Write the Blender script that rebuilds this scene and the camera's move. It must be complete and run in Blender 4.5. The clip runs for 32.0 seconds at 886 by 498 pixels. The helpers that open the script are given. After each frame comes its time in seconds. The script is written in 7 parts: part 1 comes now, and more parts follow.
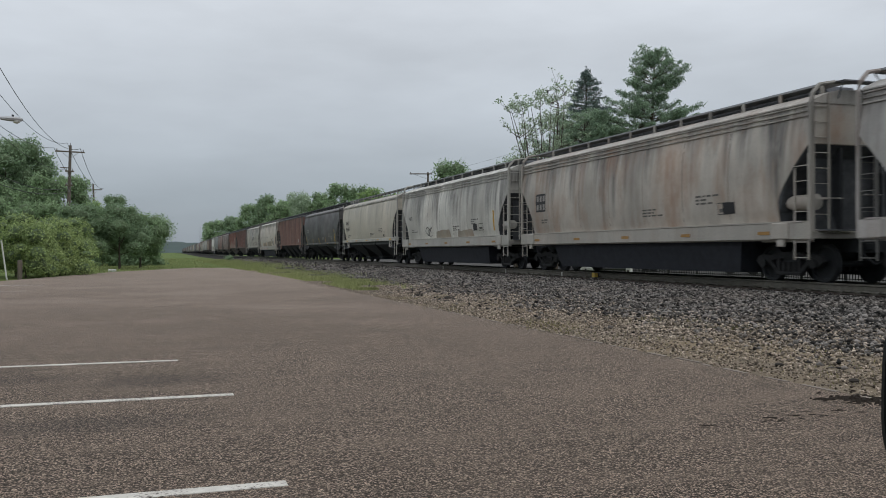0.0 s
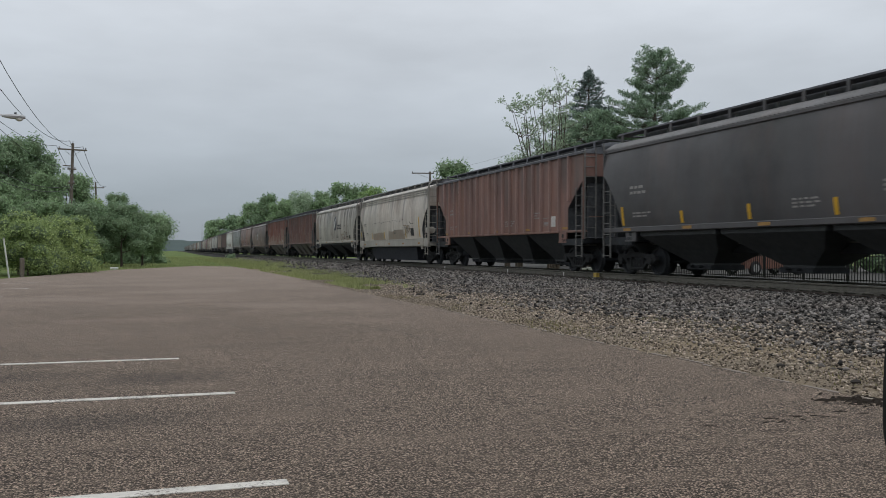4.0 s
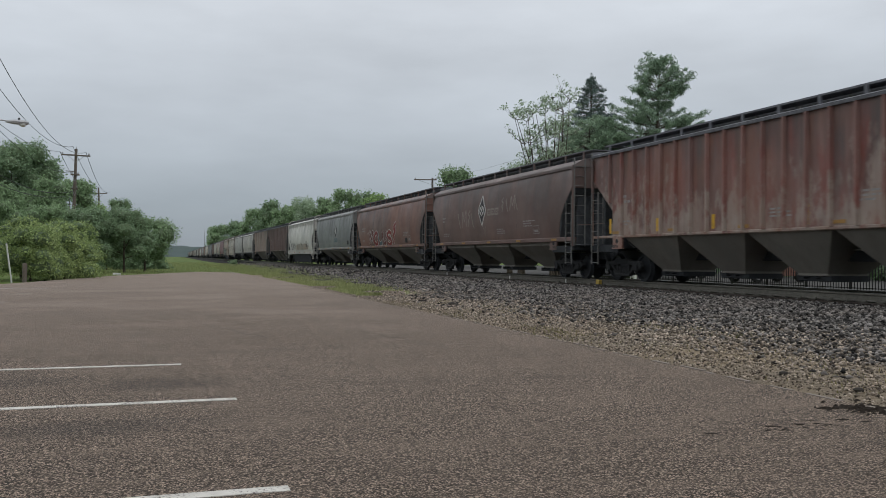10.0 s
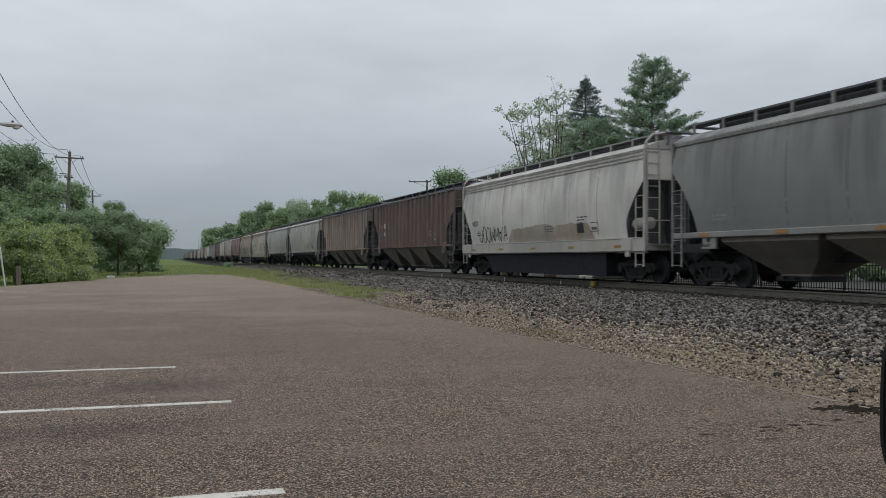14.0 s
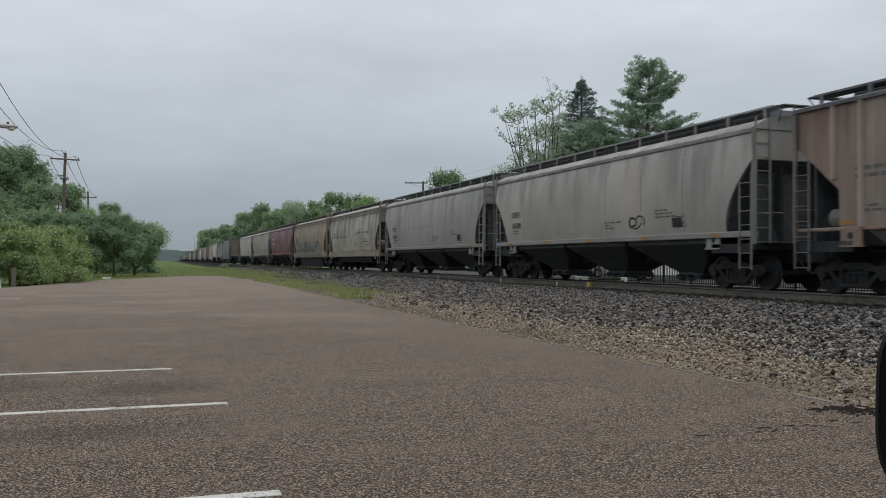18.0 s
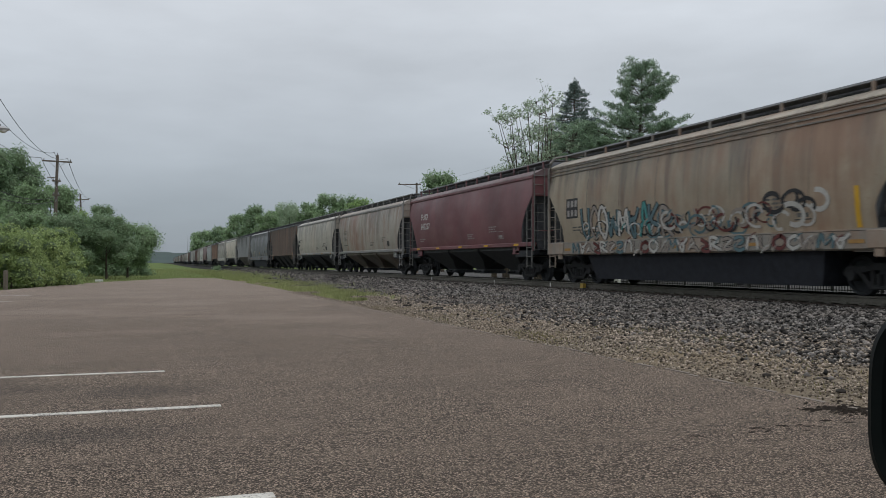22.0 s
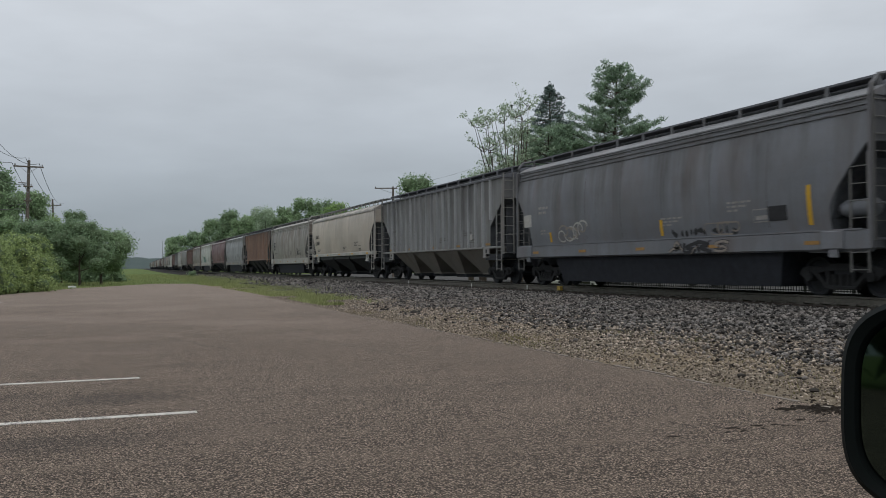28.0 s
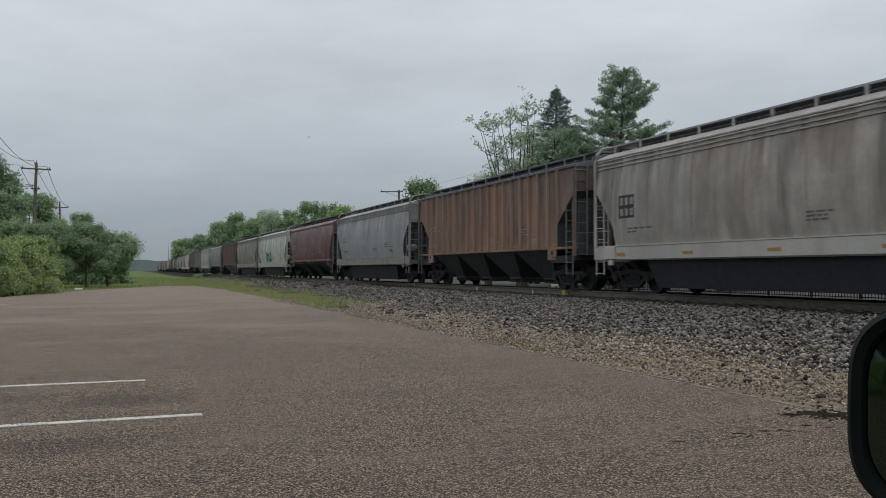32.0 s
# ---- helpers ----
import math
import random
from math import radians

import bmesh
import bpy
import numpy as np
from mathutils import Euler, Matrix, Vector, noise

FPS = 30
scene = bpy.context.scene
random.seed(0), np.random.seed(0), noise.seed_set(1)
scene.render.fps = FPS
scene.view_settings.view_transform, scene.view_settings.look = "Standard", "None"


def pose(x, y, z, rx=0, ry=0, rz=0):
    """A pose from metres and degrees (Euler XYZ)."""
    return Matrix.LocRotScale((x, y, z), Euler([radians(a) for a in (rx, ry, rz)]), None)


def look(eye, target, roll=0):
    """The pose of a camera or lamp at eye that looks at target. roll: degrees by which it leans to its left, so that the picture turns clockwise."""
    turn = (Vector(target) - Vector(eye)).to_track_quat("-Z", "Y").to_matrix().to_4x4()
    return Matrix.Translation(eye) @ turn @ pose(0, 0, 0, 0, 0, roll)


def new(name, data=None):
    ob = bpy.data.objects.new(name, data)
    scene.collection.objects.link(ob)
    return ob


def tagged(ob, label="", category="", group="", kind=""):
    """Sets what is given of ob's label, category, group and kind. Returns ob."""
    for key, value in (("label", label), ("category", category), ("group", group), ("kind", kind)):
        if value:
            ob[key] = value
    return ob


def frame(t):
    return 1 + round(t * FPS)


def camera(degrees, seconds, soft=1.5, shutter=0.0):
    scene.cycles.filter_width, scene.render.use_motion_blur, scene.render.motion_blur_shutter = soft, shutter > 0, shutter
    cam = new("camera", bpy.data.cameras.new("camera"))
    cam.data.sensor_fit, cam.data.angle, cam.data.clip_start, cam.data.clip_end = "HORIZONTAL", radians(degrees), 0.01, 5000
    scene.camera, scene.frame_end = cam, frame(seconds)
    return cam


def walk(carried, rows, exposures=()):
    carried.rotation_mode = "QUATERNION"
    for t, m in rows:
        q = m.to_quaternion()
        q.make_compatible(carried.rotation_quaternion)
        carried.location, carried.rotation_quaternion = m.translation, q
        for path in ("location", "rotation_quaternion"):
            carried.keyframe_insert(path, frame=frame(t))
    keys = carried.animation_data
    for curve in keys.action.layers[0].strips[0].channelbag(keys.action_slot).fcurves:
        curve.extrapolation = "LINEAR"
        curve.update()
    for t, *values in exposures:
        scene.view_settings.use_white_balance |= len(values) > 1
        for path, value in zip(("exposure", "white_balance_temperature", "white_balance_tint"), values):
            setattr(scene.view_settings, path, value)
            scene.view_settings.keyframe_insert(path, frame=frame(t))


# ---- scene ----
# x runs across the railway, y along it, z up; the eye stands over the origin in a parked car
EYE = (0.0, 0.0, 1.16)
FOV = 54.0
# seconds, yaw to the right of the railway's line, pitch up, roll
TURNS = [
    (0, 18.740, 0.194, 0.000), (0.5, 18.727, 0.189, 0.001), (1, 18.723, 0.190, 0.041), (1.5, 18.698, 0.199, 0.106),
    (2, 18.657, 0.190, 0.182), (2.5, 18.631, 0.213, 0.182), (3, 18.651, 0.152, 0.133), (3.5, 18.668, 0.131, 0.193),
    (5.5, 18.501, 0.254, 0.311), (6, 18.545, 0.280, 0.302), (6.5, 18.511, 0.333, 0.273), (7, 18.486, 0.331, 0.293),
    (7.5, 18.472, 0.353, 0.287), (8, 18.491, 0.432, 0.360), (8.5, 18.442, 0.502, 0.394), (9, 18.346, 0.551, 0.489),
    (9.5, 18.345, 0.523, 0.453), (10, 18.471, 0.581, 0.402), (10.5, 18.725, 0.733, 0.251), (11, 18.915, 0.871, 0.079),
    (11.5, 19.077, 0.839, -0.039), (12, 19.064, 0.782, 0.018), (12.5, 18.968, 0.734, -0.034), (13, 18.914, 0.676, 0.118),
    (13.5, 18.833, 0.673, 0.227), (14, 18.814, 0.710, 0.263), (14.5, 18.850, 0.755, 0.293), (16.5, 18.942, 0.814, 0.280),
    (17, 18.963, 0.843, 0.287), (17.5, 18.975, 0.846, 0.275), (18, 19.064, 0.791, 0.212), (18.5, 19.028, 0.768, 0.149),
    (19, 19.024, 0.760, 0.153), (19.5, 19.006, 0.785, 0.200), (20, 19.006, 0.787, 0.184), (20.5, 19.005, 0.794, 0.166),
    (21, 19.033, 0.789, 0.228), (21.5, 19.085, 0.760, 0.124), (21.9, 19.419, 0.838, 0.062), (22, 19.488, 0.888, 0.062),
    (22.5, 20.248, 1.272, -0.037), (23, 20.788, 1.670, -0.138), (23.5, 20.833, 1.670, -0.166), (24, 20.785, 1.670, -0.135),
    (24.5, 20.832, 1.576, -0.181), (25, 20.878, 1.518, -0.251), (25.5, 20.844, 1.551, -0.239), (27.5, 21.023, 1.197, -0.337),
    (28, 21.016, 1.117, -0.355), (28.5, 20.963, 1.156, -0.401), (29, 20.963, 1.212, -0.403), (29.5, 20.963, 1.323, -0.408),
    (30, 20.896, 1.374, -0.436), (30.5, 20.897, 1.312, -0.289), (31, 20.834, 1.236, -0.298), (31.5, 20.721, 1.257, -0.266),
    (32, 20.645, 1.358, -0.117),
]


def aim(yaw, pitch, roll):
    a, b = radians(yaw), radians(pitch)
    way = Vector((math.sin(a) * math.cos(b), math.cos(a) * math.cos(b), math.sin(b)))
    return look(EYE, Vector(EYE) + way * 10, roll)


cam = camera(FOV, 32.0, soft=0.65, shutter=0.2)
walk(cam, [(t, aim(yaw, pitch, roll)) for t, yaw, pitch, roll in TURNS], ((0, 0.04), (8, 0.03), (14, 0.01), (20, 0.0), (24, -0.04), (28, -0.06), (32, -0.04)))

# ---------------------------------------------------------------- light
SUN_ELEV, SUN_TURN = radians(52), radians(210)
world = bpy.data.worlds.new("overcast_sky")
scene.world = world
world.use_nodes = True
wn, wl = world.node_tree.nodes, world.node_tree.links
wn.clear()


def wnode(kind, **values):
    n = wn.new(kind)
    for k, v in values.items():
        n.inputs[k].default_value = v
    return n


w_out = wnode("ShaderNodeOutputWorld")
w_bg = wnode("ShaderNodeBackground", Strength=1.0)
w_sky = wn.new("ShaderNodeTexSky")
w_sky.sky_type = "NISHITA"
w_sky.sun_disc = False
w_sky.sun_elevation, w_sky.sun_rotation = SUN_ELEV, SUN_TURN
w_skydim = wn.new("ShaderNodeMixRGB")
w_skydim.blend_type = "MULTIPLY"
w_skydim.inputs[0].default_value = 1.0
w_skydim.inputs[2].default_value = (0.05, 0.05, 0.05, 1)
w_co = wn.new("ShaderNodeTexCoord")
w_sep = wn.new("ShaderNodeSeparateXYZ")
w_ramp = wn.new("ShaderNodeValToRGB")
cr = w_ramp.color_ramp
cr.elements[0].position, cr.elements[0].color = 0.0, (0.295, 0.335, 0.377, 1)
cr.elements[1].position, cr.elements[1].color = 1.0, (0.935, 0.97, 1.01, 1)
for pos, col in ((0.06, (0.352, 0.400, 0.447, 1)), (0.16, (0.518, 0.565, 0.620, 1)), (0.27, (0.647, 0.69, 0.746, 1)), (0.5, (0.768, 0.80, 0.845, 1))):
    e = cr.elements.new(pos)
    e.color = col
w_map = wn.new("ShaderNodeMapping")
w_map.inputs["Scale"].default_value = (1.6, 1.6, 5.5)
w_noise = wnode("ShaderNodeTexNoise", Scale=2.2, Detail=6.0, Roughness=0.52)
w_nr = wn.new("ShaderNodeMapRange")
for k, v in (("From Min", 0.3), ("From Max", 0.7), ("To Min", 0.90), ("To Max", 1.10)):
    w_nr.inputs[k].default_value = v
w_mul = wn.new("ShaderNodeMixRGB")
w_mul.blend_type = "MULTIPLY"
w_mul.inputs[0].default_value = 1.0
w_mix = wn.new("ShaderNodeMixRGB")
w_mix.inputs[0].default_value = 0.06
wl.new(w_co.outputs["Generated"], w_sep.inputs[0])
wl.new(w_sep.outputs["Z"], w_ramp.inputs[0])
wl.new(w_co.outputs["Generated"], w_map.inputs[0])
wl.new(w_map.outputs[0], w_noise.inputs["Vector"])
wl.new(w_noise.outputs["Fac"], w_nr.inputs["Value"])
wl.new(w_ramp.outputs[0], w_mul.inputs[1])
wl.new(w_nr.outputs[0], w_mul.inputs[2])
wl.new(w_sky.outputs[0], w_skydim.inputs[1])
wl.new(w_mul.outputs[0], w_mix.inputs[1])
wl.new(w_skydim.outputs[0], w_mix.inputs[2])
wl.new(w_mix.outputs[0], w_bg.inputs["Color"])
wl.new(w_bg.outputs[0], w_out.inputs["Surface"])

sun = new("sun", bpy.data.lights.new("sun", "SUN"))
sun.data.energy, sun.data.angle, sun.data.color = 0.5, radians(35), (1.0, 0.97, 0.93)
sun.matrix_world = look((0, 0, 50), (-12, 20, 0))


# ---------------------------------------------------------------- materials
class Mat:
    """A small builder of node materials."""

    def __init__(self, name, rough=0.8, metal=0.0, spec=0.4):
        self.m = bpy.data.materials.new(name)
        self.m.use_nodes = True
        self.n, self.l = self.m.node_tree.nodes, self.m.node_tree.links
        self.b = self.n["Principled BSDF"]
        self.b.inputs["Roughness"].default_value = rough
        self.b.inputs["Metallic"].default_value = metal
        self.b.inputs["Specular IOR Level"].default_value = spec
        self.co = self.n.new("ShaderNodeTexCoord")

    def mapped(self, scale=(1, 1, 1), space="Object", shift=None):
        mp = self.n.new("ShaderNodeMapping")
        mp.inputs["Scale"].default_value = scale
        self.l.new(self.co.outputs[space], mp.inputs[0])
        if shift is not None:
            self.l.new(shift, mp.inputs["Location"])
        return mp.outputs[0]

    def noise(self, vec, scale=1.0, detail=4.0, rough=0.55):
        t = self.n.new("ShaderNodeTexNoise")
        for k, v in (("Scale", scale), ("Detail", detail), ("Roughness", rough)):
            t.inputs[k].default_value = v
        self.l.new(vec, t.inputs["Vector"])
        return t.outputs["Fac"]

    def voronoi(self, vec, scale=1.0, out="Color"):
        t = self.n.new("ShaderNodeTexVoronoi")
        t.inputs["Scale"].default_value = scale
        self.l.new(vec, t.inputs["Vector"])
        return t.outputs[out]

    def span(self, fac, a, b, lo=0.0, hi=1.0):
        r = self.n.new("ShaderNodeMapRange")
        for k, v in (("From Min", a), ("From Max", b), ("To Min", lo), ("To Max", hi)):
            r.inputs[k].default_value = v
        self.l.new(fac, r.inputs["Value"])
        return r.outputs[0]

    def math(self, op, a, b=0.0):
        r = self.n.new("ShaderNodeMath")
        r.operation = op
        for i, v in enumerate((a, b)):
            if isinstance(v, (int, float)):
                r.inputs[i].default_value = v
            else:
                self.l.new(v, r.inputs[i])
        return r.outputs[0]

    def mix(self, fac, a, b, blend="MIX"):
        r = self.n.new("ShaderNodeMixRGB")
        r.blend_type = blend
        for i, v in enumerate((fac, a, b)):
            if isinstance(v, (int, float)):
                r.inputs[i].default_value = v
            elif isinstance(v, tuple):
                r.inputs[i].default_value = (*v[:3], 1)
            else:
                self.l.new(v, r.inputs[i])
        return r.outputs[0]

    def random(self):
        return self.n.new("ShaderNodeObjectInfo").outputs["Random"]

    def island(self):
        return self.n.new("ShaderNodeNewGeometry").outputs["Random Per Island"]

    def color(self, socket):
        if isinstance(socket, tuple):
            self.b.inputs["Base Color"].default_value = (*socket[:3], 1)
        else:
            self.l.new(socket, self.b.inputs["Base Color"])

    def rough(self, socket):
        self.l.new(socket, self.b.inputs["Roughness"])

    def bump(self, height, strength=0.3, distance=0.01):
        bp = self.n.new("ShaderNodeBump")
        bp.inputs["Strength"].default_value = strength
        bp.inputs["Distance"].default_value = distance
        self.l.new(height, bp.inputs["Height"])
        self.l.new(bp.outputs[0], self.b.inputs["Normal"])


def plain(name, col, rough=0.7, metal=0.0, vary=0.25, scale=6.0):
    """A paint or bare material with two scales of unevenness."""
    m = Mat(name, rough, metal)
    v = m.mapped()
    n = m.math("ADD", m.math("MULTIPLY", m.noise(v, scale, 5), 0.6), m.math("MULTIPLY", m.noise(v, scale * 7, 4), 0.4))
    m.color(m.mix(m.span(n, 0.3, 0.7), tuple(c * (1 - vary) for c in col), tuple(min(1, c * (1 + vary)) for c in col)))
    m.bump(n, 0.15, 0.004)
    return m.m


def weathered(name, base, rust=0.3, grime=0.5, rust_col=(0.16, 0.065, 0.035), grime_col=(0.07, 0.068, 0.066), rough=0.47, sheets=0.42, fade=0.0):
    """Railcar paint: sheets of slightly different tone, soot that has run down from the roof, soft rust and road film."""
    m = Mat(name, rough, 0.0, 0.5)
    rnd = m.n.new("ShaderNodeVectorMath")
    rnd.operation = "SCALE"
    rnd.inputs[0].default_value = (37.0, 53.0, 17.0)
    m.l.new(m.random(), rnd.inputs["Scale"])
    at = rnd.outputs[0]
    pos = m.n.new("ShaderNodeSeparateXYZ")
    m.l.new(m.mapped(), pos.inputs[0])
    z = pos.outputs["Z"]
    broad = m.noise(m.mapped((0.4, 0.55, 0.07), shift=at), 1.3, 3, 0.5)
    streak = m.noise(m.mapped((1.2, 1.5, 0.12), shift=at), 1.5, 4, 0.55)
    fine = m.noise(m.mapped((4, 7, 0.40), shift=at), 2.0, 4, 0.55)
    patch = m.noise(m.mapped((0.5, 0.5, 0.8), shift=at), 1.1, 6, 0.6)
    speck = m.noise(m.mapped(), 26, 3, 0.6)
    panel = m.noise(m.mapped((0.5, 0.45, 0.35), shift=at), 0.8, 3, 0.5)
    smudge = m.noise(m.mapped((0.9, 1.0, 0.75), shift=at), 1.1, 7, 0.68)
    dark = sum(base) < 0.45
    k = min(0.6, grime)
    lo, hi = (1 - 0.85 * k, 1 + 1.1 * k) if dark else (0.80, 1.10)
    film = m.mix(m.span(panel, 0.34, 0.66), tuple(c * lo for c in base), tuple(min(1, c * hi) for c in base))
    # the welded sheets have aged unevenly
    sheet = m.n.new("ShaderNodeTexWhiteNoise")
    sheet.noise_dimensions = "1D"
    m.l.new(m.math("FLOOR", m.math("ADD", m.math("MULTIPLY", pos.outputs["Y"], sheets), m.math("MULTIPLY", m.random(), 71.0))), sheet.inputs["W"])
    film = m.mix(m.math("MULTIPLY", sheet.outputs["Value"], (0.30 if sheets < 1 else 0.6) * grime), film, tuple(0.55 * c + 0.02 for c in base))
    film = m.mix(m.math("MULTIPLY", m.span(speck, 0.52, 0.70), 0.22), film, grime_col)
    if sheets > 1:
        rub = m.noise(m.mapped((0.5, 2.4, 0.16), shift=at), 1.4, 5, 0.6)
        film = m.mix(m.span(rub, 0.54, 0.68, 0.0, 0.75 * grime), film, tuple(min(1, 1.5 * c + 0.07) for c in base))
        film = m.mix(m.span(rub, 0.46, 0.34, 0.0, 0.9 * grime), film, tuple(0.45 * c for c in base))
        foot = m.math("ADD", z, m.math("MULTIPLY", m.noise(m.mapped((0.3, 1.0, 0.3), shift=at), 1.2, 5, 0.6), 2.2))
        film = m.mix(m.span(foot, 2.9, 2.5, 0.0, 0.6 * rust), film, tuple(min(1, 1.5 * k + 0.06) for k in rust_col))
    if fade:
        # sun-reddened paint above, flaked down to pale primer towards the foot
        red = m.noise(m.mapped((0.5, 1.7, 0.5), shift=at), 1.3, 6, 0.65)
        film = m.mix(m.span(red, 0.47, 0.60, 0.0, 0.8 * fade), film, (0.24, 0.062, 0.046))
        flake = m.math("ADD", m.noise(m.mapped((0.5, 1.5, 0.62), shift=at), 1.45, 8, 0.68), m.span(z, 3.9, 1.7, -0.11, 0.10))
        film = m.mix(m.span(flake, 0.50, 0.60, 0.0, fade), film, (0.40, 0.34, 0.285))
    # thin film of road dirt in soft clouds
    film = m.mix(m.math("MULTIPLY", m.span(smudge, 0.40, 0.68), min(0.6, 0.75 * grime)), film, tuple(0.8 * k + 0.075 for k in base) if dark else tuple(0.42 * k + 0.55 * q for k, q in zip(base, (0.15, 0.135, 0.115))))
    # broad soot bands, then runs of uneven length that start under the roof
    run = m.math("ADD", m.math("MULTIPLY", streak, 0.5), m.math("MULTIPLY", broad, 0.5))
    c = m.mix(m.math("MULTIPLY", m.span(run, 0.56 - 0.10 * grime, 0.70 - 0.08 * grime), min(0.85, 0.75 * grime ** 1.3)), film, tuple(0.35 * k + 0.65 * q for k, q in zip(base, grime_col)))
    deep = m.noise(m.mapped((0.02, 1.1, 0.02), shift=at), 1.4, 4, 0.55)
    reach = m.span(deep, 0.36, 0.66, -0.45, 1.5 + 1.3 * grime)
    fall = m.span(m.math("ADD", m.math("ADD", z, reach), m.math("MULTIPLY", smudge, 0.6)), 4.1, 5.5)
    c = m.mix(m.math("MULTIPLY", m.math("MULTIPLY", fall, m.span(fine, 0.30, 0.62, 0.5, 1.0)), min(0.9, 1.4 * grime)), c, grime_col)
    drip = m.noise(m.mapped((7, 11, 0.30), shift=at), 1.5, 3, 0.5)
    c = m.mix(m.math("MULTIPLY", m.span(drip, 0.60, 0.68), min(0.4, 0.05 + 0.4 * grime)), c, tuple(0.45 * k + 0.02 for k in base))
    if grime > 0.44:
        # broad clouds where the film is thick or washed thin
        cloud = m.noise(m.mapped((0.5, 0.42, 0.24), shift=at), 1.25, 6, 0.62)
        c = m.mix(m.span(cloud, 0.50, 0.66, 0.0, min(0.6, 0.8 * grime)), c, tuple(0.40 * q + 0.6 * w for q, w in zip(base, (0.085, 0.074, 0.066))))
        c = m.mix(m.span(cloud, 0.46, 0.34, 0.0, 0.45 * grime), c, tuple(min(0.9, 1.15 * q + 0.03) for q in base))
    # rust: wide stains, their runs, and chips
    stain = m.math("ADD", m.math("MULTIPLY", panel, 0.55), m.math("ADD", m.math("MULTIPLY", smudge, 0.25), m.math("MULTIPLY", streak, 0.2)))
    r = m.math("MULTIPLY", m.span(stain, 0.52 - 0.06 * rust, 0.68 - 0.08 * rust), min(0.9, 0.04 + 0.9 * rust))
    second = m.noise(m.mapped((0.6, 0.95, 0.30), shift=at), 1.15, 5, 0.6)
    r = m.math("MAXIMUM", r, m.math("MULTIPLY", m.span(second, 0.54 - 0.06 * rust, 0.74 - 0.06 * rust), min(0.8, 0.85 * rust)))
    c = m.mix(r, c, m.mix(fine, rust_col, tuple(min(1, k * 1.7) for k in rust_col)))
    chip = m.noise(m.mapped((1, 1, 0.7), shift=at), 9, 6, 0.75)
    c = m.mix(m.math("MULTIPLY", m.span(chip, 0.63, 0.68), min(0.6, 0.12 + 0.6 * rust)), c, rust_col)
    m.color(c)
    m.rough(m.span(patch, 0.3, 0.7, rough - 0.08, rough + 0.2))
    m.bump(m.math("ADD", m.math("MULTIPLY", patch, 0.7), m.math("MULTIPLY", speck, 0.1)), 0.25, 0.02)
    return m.m


def leafy(name, dark, light, rough=0.6, thin=0.35):
    """Leaves: colour varies leaf by leaf and over the crown, and some light passes through."""
    m = Mat(name, rough, 0.0, 0.25)
    v = m.mapped()
    fac = m.math("ADD", m.math("MULTIPLY", m.island(), 0.5), m.math("MULTIPLY", m.noise(v, 0.6, 3), 0.5))
    col = m.mix(m.span(fac, 0.2, 0.8), dark, light)
    m.color(col)
    tr = m.n.new("ShaderNodeBsdfTranslucent")
    m.l.new(col, tr.inputs["Color"])
    mx = m.n.new("ShaderNodeMixShader")
    mx.inputs[0].default_value = thin
    m.l.new(m.b.outputs[0], mx.inputs[1])
    m.l.new(tr.outputs[0], mx.inputs[2])
    m.l.new(mx.outputs[0], m.n["Material Output"].inputs["Surface"])
    return m.m


